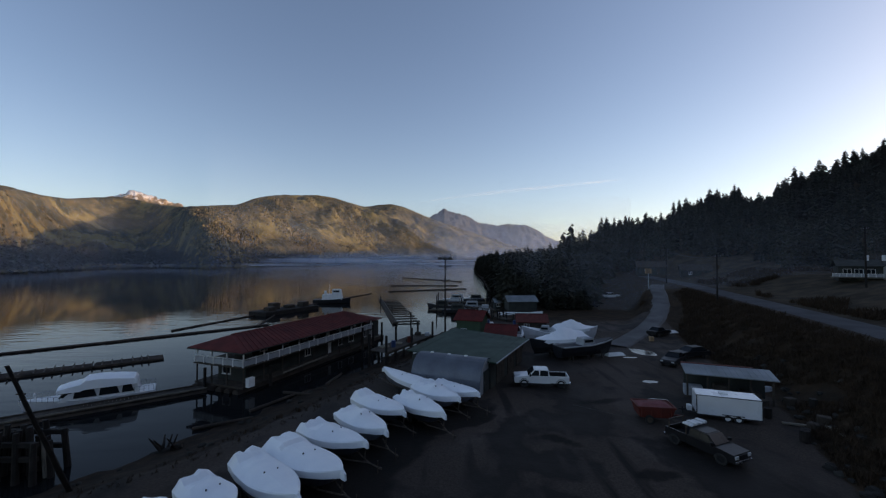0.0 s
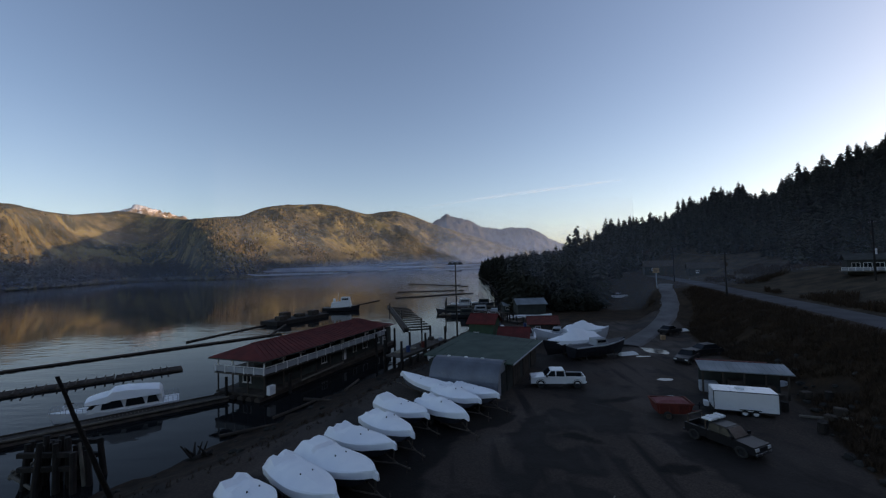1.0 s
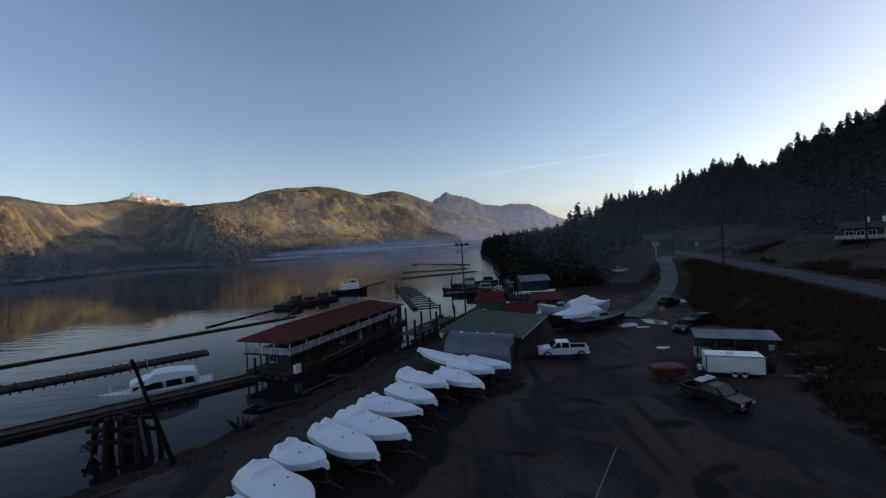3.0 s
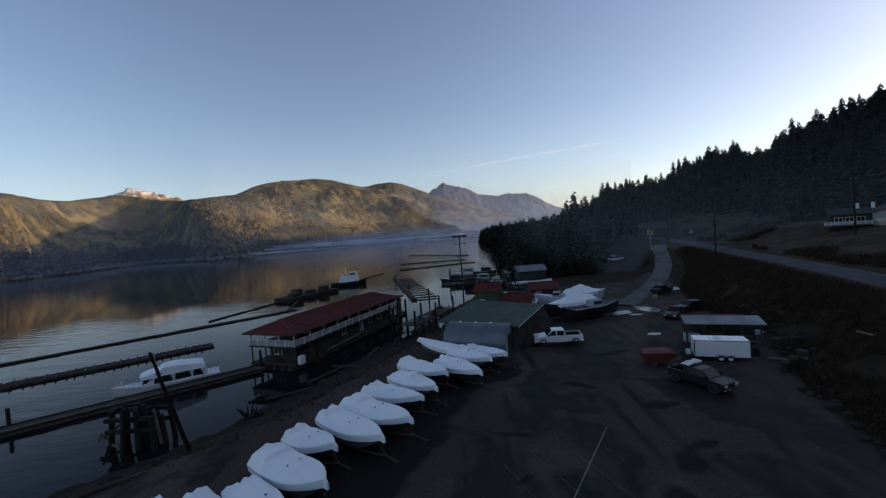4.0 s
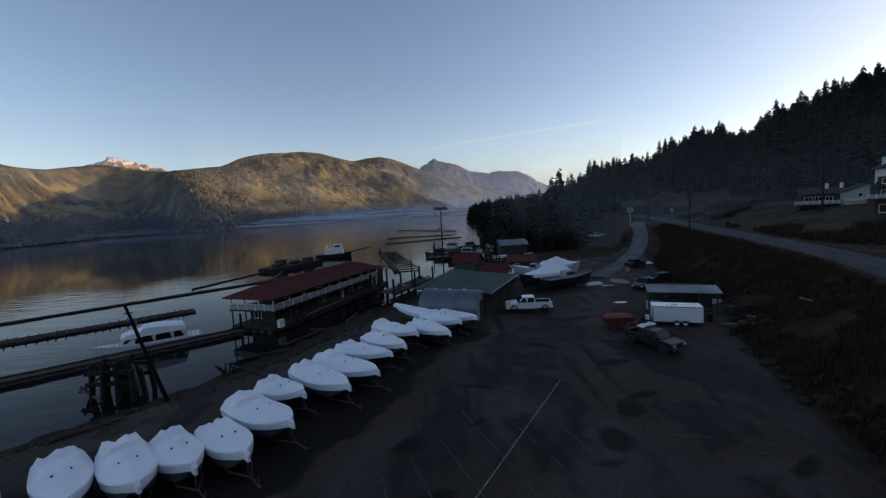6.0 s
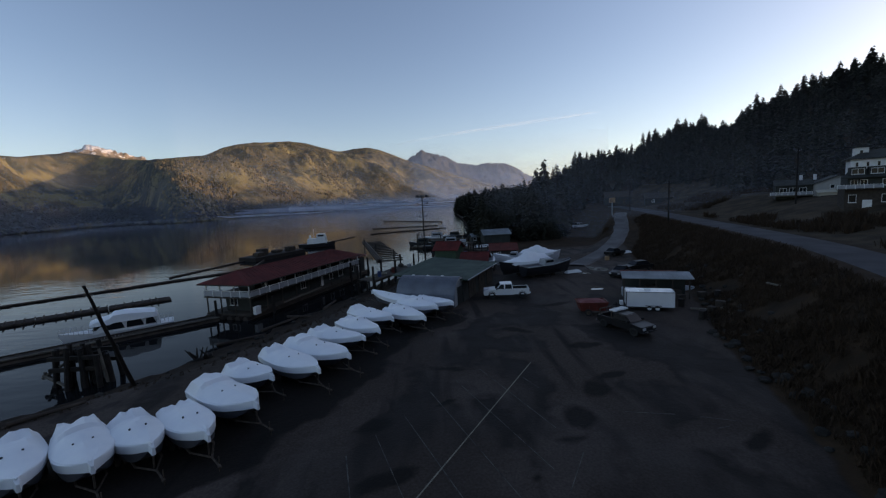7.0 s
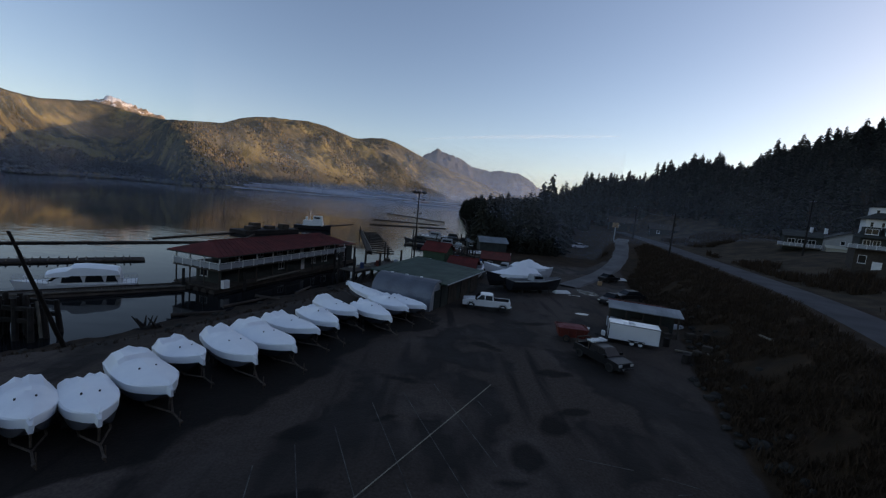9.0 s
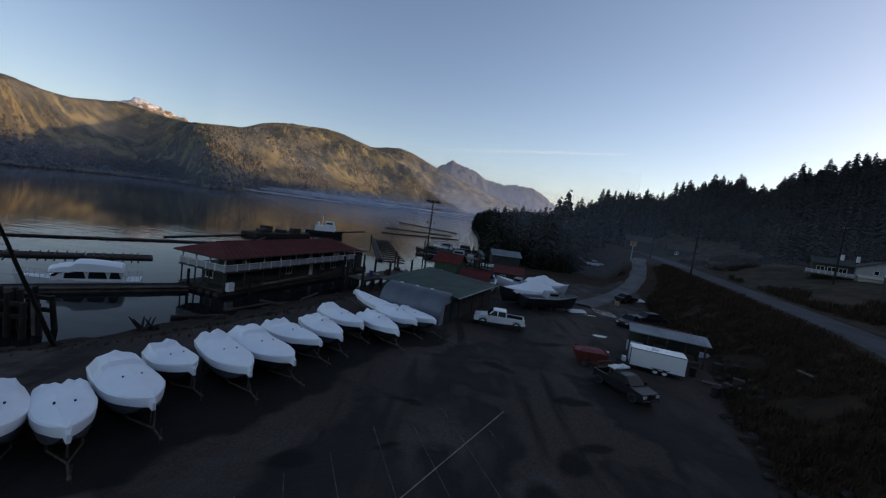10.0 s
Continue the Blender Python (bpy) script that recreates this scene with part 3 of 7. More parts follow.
# an added ridge behind: out of the picture, it shades the yard, the lake and the foot of the hills
bm = bm_new()
ridge = []
CREST = ((700, -2600, 340), (700, -900, 350), (700, -330, 345), (690, -95, 490), (690, 100, 370), (690, 300, 310), (720, 500, 300), (930, 690, 330), (1420, 1080, 410), (2100, 1630, 520), (3100, 2400, 680))
for k in range(80):
    u = k / 79 * (len(CREST) - 1)
    x, y, top = (float(np.interp(u, range(len(CREST)), [c[q] for c in CREST])) for q in range(3))
    top += 22 * noise.noise(Vector((k * 0.4, 2, 0)))
    inner = 330 if y < 250 else 130
    ridge.append([(x - inner, y, 4), (x - inner * 0.5, y, top * 0.6), (x, y, top), (x + 350, y - 60, top * 0.5), (x + 750, y - 120, -3)])
loft(bm, ridge, closed=False, cap=False)
solo("shading_ridge", bm, NEEDLES, "unseen wooded ridge added behind the road to block the sun", "hills", kind="structure", smooth=True)

# ---- thin mist over the far water, and a streak of high cloud ----
def mist_material(name, density, scale, lo, hi, colour=(0.36, 0.41, 0.48), fade=0.0):
    m = bpy.data.materials.new(name)
    m.use_nodes = True
    n, l = m.node_tree.nodes, m.node_tree.links
    n.remove(n["Principled BSDF"])
    co, mp, tex, rng, mul = (n.new(k) for k in ("ShaderNodeTexCoord", "ShaderNodeMapping", "ShaderNodeTexNoise", "ShaderNodeMapRange", "ShaderNodeMath"))
    mp.inputs["Scale"].default_value = scale
    tex.inputs["Scale"].default_value, tex.inputs["Detail"].default_value = 1.0, 5
    l.new(co.outputs["Object"], mp.inputs["Vector"])
    l.new(mp.outputs["Vector"], tex.inputs["Vector"])
    rng.inputs["From Min"].default_value, rng.inputs["From Max"].default_value = lo, hi
    l.new(tex.outputs["Fac"], rng.inputs["Value"])
    mul.operation = "MULTIPLY"
    l.new(rng.outputs["Result"], mul.inputs[0])
    mul.inputs[1].default_value = density
    if fade:
        sep, thin = n.new("ShaderNodeSeparateXYZ"), n.new("ShaderNodeMapRange")
        l.new(co.outputs["Object"], sep.inputs["Vector"])
        l.new(sep.outputs["Z"], thin.inputs["Value"])
        thin.inputs["From Max"].default_value = fade
        thin.inputs["To Min"].default_value, thin.inputs["To Max"].default_value = density, 0.0
        l.new(thin.outputs["Result"], mul.inputs[1])
    clear, white, back, both, mix = (n.new(k) for k in ("ShaderNodeBsdfTransparent", "ShaderNodeBsdfDiffuse", "ShaderNodeBsdfTranslucent", "ShaderNodeAddShader", "ShaderNodeMixShader"))
    for s in (white, back):
        s.inputs["Color"].default_value = (*colour, 1)
    l.new(white.outputs[0], both.inputs[0])
    l.new(back.outputs[0], both.inputs[1])
    l.new(mul.outputs[0], mix.inputs["Fac"])
    l.new(clear.outputs[0], mix.inputs[1])
    l.new(both.outputs[0], mix.inputs[2])
    l.new(mix.outputs[0], n["Material Output"].inputs["Surface"])
    return m


MIST = mist_material("mist", 0.44, (0.0035, 0.0012, 0.05), 0.36, 0.70, (0.52, 0.56, 0.62))
wood_air = bm_new()
HAZE = mist_material("haze", 0.17, (0.0015, 0.0015, 0.006), 0.05, 0.75, (0.40, 0.47, 0.60), 215.0)
bm = bm_new()
last = None
for k in range(72):     # moist air standing over the lake in front of the hills
    az = -78 + k * 92 / 71
    r = 0.9 * float(np.interp(az, (-80, -47, -43, -39, -34, -30, -27, -12, 0, 14), (560, 620, 700, 760, 760, 740, 800, 1250, 1900, 2400)))
    row = [bm.verts.new((math.sin(radians(az)) * r, math.cos(radians(az)) * r, z)) for z in (0.5, 90, 220)]
    if last:
        for j in range(2):
            bm.faces.new((last[j], last[j + 1], row[j + 1], row[j]))
    last = row
for layer in range(2):     # and, much thinner, in front of the dark woods
    shade = [(15 + 8 * layer, 120 + 6 * layer), (26 + 6 * layer, 100 + 2 * layer), (50, 96 - 0.4 * layer), (75, 93 - 0.4 * layer), (100, 74 - 0.4 * layer), (122 - 0.3 * layer, 40), (132 - 0.3 * layer, -5)]
    last = None
    for k in range(25):
        x, y = (float(np.interp(k / 4, range(7), [p[q] for p in shade])) for q in (0, 1))
        row = [wood_air.verts.new((x, y, z)) for z in (1.4, 16, 40)]
        if last:
            for j in range(2):
                wood_air.faces.new((last[j], last[j + 1], row[j + 1], row[j]))
        last = row
solo("woodland_haze", wood_air, mist_material("woodland_haze", 0.055, (0.01, 0.01, 0.02), 0.0, 0.7, (0.42, 0.47, 0.56), 40.0), "thin blue haze hanging before the dark woods", "haze", kind="stuff")
solo("haze", bm, HAZE, "faint blue morning haze in front of the hills", "haze", kind="stuff")
bm = bm_new()
for layer in range(3):     # it thickens towards the head of the lake
    last = None
    for k in range(30):
        az = -13 + 6 * layer + k * (38 - 6 * layer) / 29
        r = 2150 + 25 * layer
        row = [bm.verts.new((math.sin(radians(az)) * r, math.cos(radians(az)) * r, z)) for z in (0.5, 130, 330)]
        if last:
            for j in range(2):
                bm.faces.new((last[j], last[j + 1], row[j + 1], row[j]))
        last = row
solo("head_haze", bm, mist_material("head_haze", 0.33, (0.0015, 0.0015, 0.006), 0.05, 0.75, (0.38, 0.46, 0.60), 330.0), "blue morning haze filling the head of the lake", "haze", kind="stuff")
bm = bm_new()
for layer in range(2):     # a low bank of mist lying on the water before the far shore
    last = None
    for k in range(48):
        az = -34 + 1.5 * layer + k * (50 - 1.5 * layer) / 47
        r = (890 + 190 * layer) * (1 + 0.05 * noise.noise(Vector((k * 0.3, layer * 4.1, 0))))
        top = float(np.interp(az, (-34, -24, -18, -8, 16), (1.5, 12, 22, 38, 40))) * (1 + 0.22 * noise.noise(Vector((k * 0.22, layer * 2.7, 3))))
        row = [bm.verts.new((math.sin(radians(az)) * r, math.cos(radians(az)) * r, z)) for z in (0.3, top * 0.5, top)]
        if last:
            for j in range(2):
                bm.faces.new((last[j], last[j + 1], row[j + 1], row[j]))
        last = row
solo("mist_bank", bm, mist_material("mist_bank", 0.55, (0.0022, 0.0022, 0.085), 0.30, 0.68, (0.34, 0.40, 0.50), 42.0), "low blue-grey bank of mist on the far water", "mist", kind="stuff")
bm = bm_new()
for layer, (z, far) in enumerate(((4, 0), (9, 150))):
    # lens-like sheets that thin out to their rims, lying over the lake towards its head
    ring = []
    cx, cy = -150 + 20 * layer, 1150 + far * 0.6
    for k in range(40):
        t = k * math.tau / 40
        r = 1 + 0.18 * noise.noise(Vector((math.cos(t) * 2, math.sin(t) * 2, layer)))
        ring.append(bm.verts.new((cx + 330 * r * math.cos(t), cy + 560 * r * math.sin(t), z)))
    bm.faces.new(ring)
solo("mist", bm, MIST, "thin banks of white morning mist over the far water", "mist", kind="stuff")
SHORE_MIST = mist_material("shore_mist", 0.22, (0.0035, 0.0012, 0.05), 0.36, 0.66)
bm = bm_new()
for z, near_u, far_u in ((3.5, 0.72, 0.97), (7, 0.82, 1.0), (11, 0.9, 1.02)):
    prev = None
    for k in range(60):
        az = -64 + k * 62 / 59
        foot = float(np.interp(az, (-80, -47, -43, -39, -34, -30, -27, -12, 0), (560, 620, 700, 900, 900, 740, 800, 1250, 1900)))
        wob = 1 + 0.04 * noise.noise(Vector((k * 0.35, z, 0)))
        row = [bm.verts.new((math.sin(radians(az)) * foot * q * wob, math.cos(radians(az)) * foot * q * wob, z)) for q in (near_u, far_u)]
        if prev:
            bm.faces.new((prev[0], prev[1], row[1], row[0]))
        prev = row
solo("shore_mist", bm, SHORE_MIST, "faint veil of mist along the far shore", "mist", kind="stuff")

CLOUD = mist_material("cirrus", 0.15, (0.004, 0.0012, 0.012), 0.25, 0.75, (0.95, 0.93, 0.92))
bm = bm_new()
last = None
for k in range(40):
    u = k / 39
    az, el = radians(-3 + 27 * u), radians(8.0 + 3.2 * u ** 0.8 - 0.9 * u * u)
    w = 0.001 + 0.0032 * math.sin(u * math.pi) ** 0.7
    row = [bm.verts.new((4300 * math.sin(az) * math.cos(e), 4300 * math.cos(az) * math.cos(e), 4300 * math.sin(e))) for e in (el - w, el, el + w * 0.7)]
    if last:
        for j in range(2):
            bm.faces.new((last[j], last[j + 1], row[j + 1], row[j]))
    last = row
solo("cloud_streak", bm, CLOUD, "faint streak of high cirrus cloud", "cloud", kind="stuff")

# ---- conifers ----
def conifer_arrays(rng, height, spread, whorls=11, blades=8):
    """Trunk and drooping sprays of one conifer: vertices and triangles."""
    v, f = [], []
    for k in range(5):
        a = k * math.tau / 5
        v += [(0.22 * math.cos(a), 0.22 * math.sin(a), 0), (0.03 * math.cos(a), 0.03 * math.sin(a), height * 0.96)]
    for k in range(5):
        a, b2 = 2 * k, 2 * ((k + 1) % 5)
        f += [(a, b2, b2 + 1), (a, b2 + 1, a + 1)]
    trunk = len(f)
    for w in range(whorls):
        u = (w + rng.uniform(-0.3, 0.3)) / whorls
        z0 = height * (0.12 + 0.86 * u)
        reach = spread * (1 - max(u, 0)) ** 0.62 * rng.uniform(0.75, 1.2) + 0.4
        for k in range(blades):
            if rng.random() < 0.12:
                continue
            a = (k + rng.uniform(-0.35, 0.35)) * math.tau / blades + w * 0.7
            rr = reach * rng.uniform(0.65, 1.15)
            ca, sa = math.cos(a), math.sin(a)
            wd = rr * rng.uniform(0.26, 0.42)
            drop = rr * rng.uniform(0.18, 0.55)
            z = z0 + rng.uniform(-0.8, 0.8) * height / whorls
            n0 = len(v)
            v += [(0, 0, z + 0.25 * rr), (ca * rr * 0.55 - sa * wd, sa * rr * 0.55 + ca * wd, z - drop * 0.35),
                  (ca * rr * 0.55 + sa * wd, sa * rr * 0.55 - ca * wd, z - drop * 0.35), (ca * rr, sa * rr, z - drop),
                  (ca * rr * 0.5, sa * rr * 0.5, z - drop - 0.3 * wd)]
            f += [(n0, n0 + 1, n0 + 4), (n0, n0 + 4, n0 + 2), (n0 + 1, n0 + 3, n0 + 4), (n0 + 4, n0 + 3, n0 + 2)]
    return np.array(v), np.array(f), trunk


tree_rng = random.Random(7)
CONIFERS = [conifer_arrays(tree_rng, 1.0 * h, s, w) for h, s, w in ((18, 3.6, 16), (21, 4.2, 18), (15, 3.8, 14), (23, 3.4, 19), (12, 3.5, 12))]



def broadleaf_arrays(rng, height, spread):
    """Bare twiggy broadleaf: trunk, limbs and a ragged crown of many small sprays."""
    v, f = [], []
    for k in range(5):
        a = k * math.tau / 5
        v += [(0.25 * math.cos(a), 0.25 * math.sin(a), 0), (0.06 * math.cos(a), 0.06 * math.sin(a), height * 0.7)]
    for k in range(5):
        a, b2 = 2 * k, 2 * ((k + 1) % 5)
        f += [(a, b2, b2 + 1), (a, b2 + 1, a + 1)]
    for _ in range(9):
        a, up = rng.uniform(0, 6.28), rng.uniform(0.3, 0.6)
        n0, rr = len(v), spread * rng.uniform(0.6, 0.95)
        v += [(0, 0, height * up), (0, 0, height * up + 0.3), (math.cos(a) * rr, math.sin(a) * rr, height * (up + 0.3))]
        f.append((n0, n0 + 1, n0 + 2))
    trunk = len(f)
    for _ in range(150):
        a, q, t = rng.uniform(0, 6.28), rng.random() ** 0.5, rng.uniform(0.22, 1.0)
        wide = spread * math.sin(min(1, (t - 0.12) * 1.25) * math.pi) ** 0.6 * q
        c = Vector((math.cos(a) * wide, math.sin(a) * wide, height * t))
        s = rng.uniform(0.35, 0.95)
        n0 = len(v)
        for k in range(3):
            v.append(tuple(c + Vector((rng.uniform(-s, s), rng.uniform(-s, s), rng.uniform(-s, s) * 0.9))))
        f.append((n0, n0 + 1, n0 + 2))
    return np.array(v), np.array(f), trunk


CONIFERS += [broadleaf_arrays(tree_rng, 15, 4.4), broadleaf_arrays(tree_rng, 12, 4.0), broadleaf_arrays(tree_rng, 17, 4.0)]


def quick_mesh(me, verts, tris):
    """Fills a mesh with triangles from arrays."""
    me.vertices.add(len(verts))
    me.vertices.foreach_set("co", np.asarray(verts, np.float32).ravel())
    me.loops.add(tris.size)
    me.loops.foreach_set("vertex_index", np.asarray(tris, np.int32).ravel())
    me.polygons.add(len(tris))
    me.polygons.foreach_set("loop_start", np.arange(0, tris.size, 3, dtype=np.int32))
    me.update(calc_edges=True)
    me.validate()


def forest(name, places, label):
    """Many conifers in one sheet of triangles."""
    vs, fs, mats, n0 = [], [], [], 0
    for x, y, z, kind, size, turn in places:
        v, f, trunk = CONIFERS[kind]
        c, s = math.cos(turn), math.sin(turn)
        w = v * (size * (1.05 + 0.4 * ((x * 7.3) % 1)), size * (1.05 + 0.4 * ((y * 5.1) % 1)), size)
        vs.append(np.stack([w[:, 0] * c - w[:, 1] * s + x, w[:, 0] * s + w[:, 1] * c + y, w[:, 2] + z - 0.2], -1))
        fs.append(f + n0)
        mats.append(np.r_[np.ones(trunk), np.zeros(len(f) - trunk)])
        n0 += len(v)
    me = bpy.data.meshes.new(name)
    quick_mesh(me, np.concatenate(vs), np.concatenate(fs))
    me.materials.append(NEEDLES)
    me.materials.append(BARK)
    me.polygons.foreach_set("material_index", np.concatenate(mats).astype(np.int32))
    return tagged(new(name, me), label, "woods", kind="stuff")


def near_tree(x, y, kind, size, turn, label):
    tree = thing("conifer", label, "tree", "conifers by the shore", at=(x, y, float(ground_z(x, y)) - 0.1), turn=math.degrees(turn))
    tree.scale = (size, size, size)
    for nm, pick, mat in (("trunk", slice(0, CONIFERS[kind][2]), BARK), ("crown", slice(CONIFERS[kind][2], None), NEEDLES)):
        key = f"{nm}_{kind}"
        if key not in bpy.data.meshes:
            me = bpy.data.meshes.new(key)
            me.from_pydata(CONIFERS[kind][0].tolist(), [], CONIFERS[kind][1][pick].tolist())
            me.materials.append(mat)
        ob = new(nm, bpy.data.meshes[key])
        ob.parent = tree
    return tree


spots, near_spots = [], []
placed = random.Random(11)
rs = np.random.RandomState(11)
X, Y = rs.uniform(-5, 330, 34000), rs.uniform(-60, 520, 34000)
sh, rd = np.interp(Y, SHORE_Y, SHORE_X), np.interp(Y, ROAD_Y, ROAD_X)
drive_x = np.interp(Y, (57, 64, 72, 80, 89, 96, 101), (25, 31, 38, 43, 46.5, 49, 52))
on_point = (Y > 101 + 0.12 * np.maximum(0, X - 30)) & (X > sh + 3) & (X < np.minimum(rd - 7, sh + 60)) & (np.abs(X - drive_x) > 4)
on_point &= ~((X > 44) & (X < 52) & (Y < 126)) & ~((X > 53) & (Y < 127)) & ~((Y < 121) & (np.abs(X - 0.378 * (Y + 6)) < 3.4))
on_hill = (X > rd + np.where(Y < 96, 40, 24) + 6 * np.sin(Y * 0.07)) & ~((Y < 96) & (X < rd + 56))
far_wood = (Y > 150) & (X > rd - 8)
keep = on_point | ((on_hill | far_wood) & (rs.uniform(0, 1, len(X)) > 0.25))
Z = ground_z(X, Y)
for x, y, z, point in zip(X[keep].tolist(), Y[keep].tolist(), Z[keep].tolist(), on_point[keep].tolist()):
    size = placed.choice((placed.uniform(0.35, 0.6), placed.uniform(0.6, 0.85), placed.uniform(0.5, 1.0))) * (0.80 if point else 0.64)
    spot = (x, y, z, placed.randrange(5) if point or placed.random() < 0.58 else placed.randrange(5, 8), size, placed.uniform(0, 6.28))
    (near_spots if point and y < 122 and len(near_spots) < 60 else spots).append(spot)
for _ in range(260):      # undergrowth and young trees where the woods meet the yard
    x, y = placed.uniform(12, 44), placed.uniform(98, 112)
    if x > float(np.interp(y, SHORE_Y, SHORE_X)) + 4 and not (x < 24 and y < 108) and abs(x - 0.378 * (y + 6)) > 4.5:
        spots.append((x, y, float(ground_z(x, y)), 4, placed.uniform(0.25, 0.5), placed.uniform(0, 6.28)))
forest("woods", spots, "dense dark evergreen woods on the point and the hillside")
for x, y, z, kind, size, turn in near_spots:
    near_tree(x, y, kind, size, turn, "tall dark evergreen at the edge of the woods")
for x, y, size in ((44.0, 143, 1.10), (40.5, 141, 0.95)):
    near_tree(x, y, 1, size, 1.0, "tall slender fir standing above the woods")

# dark belt of conifers added to imitate the shaded foot of the far hills
FAR_KINDS = [conifer_arrays(tree_rng, h, sp, 5, 5) for h, sp in ((22, 4.2), (27, 4.6), (18, 4.4))]
belt = []
for _ in range(2600):
    az = placed.uniform(-62, 2)
    foot = float(np.interp(az, (-80, -47, -43, -39, -34, -30, -27, -12, 0), (560, 620, 700, 900, 900, 740, 800, 1250, 1900)))
    r = foot + abs(placed.gauss(0, 70)) + 6
    belt.append((math.sin(radians(az)) * r, math.cos(radians(az)) * r, 1.5 + 0.12 * (r - foot), placed.randrange(3), placed.uniform(0.6, 1.15), placed.uniform(0, 6.28)))
near_kinds, CONIFERS = CONIFERS, FAR_KINDS
forest("far_shore_shade_woods", belt, "evergreen belt added along the far shore to imitate its shade")
CONIFERS = near_kinds

# ---- winter boat row: wrapped boats on trailers, bows to the yard (+x of the boat points to the bow) ----
def wrap_section(s, length, beam, style, k, n=13):
    """One cross-section of the shrink wrap at s (0 stern, 1 bow): points from port lip over the top to starboard lip."""
    full = 2.0 + 0.35 * ((k * 7) % 3)
    half = beam / 2 * (0.86 + 0.16 * math.sin(min(s, 0.4) / 0.4 * math.pi / 2)) if s < 0.4 else beam / 2 * 1.02 * max(0.03, 1 - ((s - 0.4) / 0.6) ** full)
    half *= 1 + 0.03 * noise.noise(Vector((s * 9, k * 3.1, 0)))
    lip = 0.84 + 0.46 * s ** 2.0 + 0.05 * noise.noise(Vector((s * 7, k * 2.2, 5)))
    gun = 1.27 + 0.40 * s ** 2.0
    hump = {0: np.interp(s, (0, 0.03, 0.05, 0.13, 0.17, 0.25, 0.33, 0.44, 0.62, 0.85, 1), (0.30, 0.58, 0.66, 0.60, 0.42, 0.40, 0.60, 0.56, 0.32, 0.13, 0.0)),
            1: np.interp(s, (0, 0.05, 0.14, 0.22, 0.38, 0.50, 0.60, 0.80, 1), (0.20, 0.36, 0.30, 0.40, 0.80, 0.84, 0.44, 0.20, 0.0)),
            2: np.interp(s, (0, 0.04, 0.07, 0.26, 0.30, 0.42, 0.60, 0.8, 1), (0.35, 0.75, 0.88, 0.82, 0.56, 0.60, 0.40, 0.2, 0.0)),
            3: np.interp(s, (0, 0.05, 0.15, 0.25, 0.4, 0.52, 0.75, 1), (0.12, 0.34, 0.30, 0.26, 0.38, 0.34, 0.18, 0.0))}[style] * 0.74
    # the frame under the wrap is boxy over the cockpit and comes to a soft ridge over the foredeck
    box_like = 5.5 - 3.6 * min(1, max(0, (s - 0.12) / 0.3))
    pts = [(-half * 0.955, lip), (-half, gun - 0.02), (-half * 0.93, gun + 0.05)]
    for j in range(1, n - 5):
        u = -1 + 2 * j / (n - 5) + 0.05 * noise.noise(Vector((s * 9, j * 1.7, k * 2.3)))
        sag = 1 - abs(u) ** box_like
        fold = 0.10 * noise.noise(Vector((s * 5.5, u * 1.8, k * 7.7))) + 0.045 * abs(noise.noise(Vector((s * 16, u * 3.2, k * 3.9))))
        if s < 0.2:      # the outline over the stern gear is ragged
            fold += (0.34 if s < 0.09 else 0.15) * noise.noise(Vector((k * 5.3, u * 2.3, 3.0 + s * 4)))
        pts.append((half * 0.9 * u, gun + 0.04 + hump * sag + fold * min(1, sag * 1.6)))
    pts += [(half * 0.93, gun + 0.05), (half, gun - 0.02), (half * 0.955, lip)]
    return [((s - 0.5) * length, y, z) for y, z in pts]


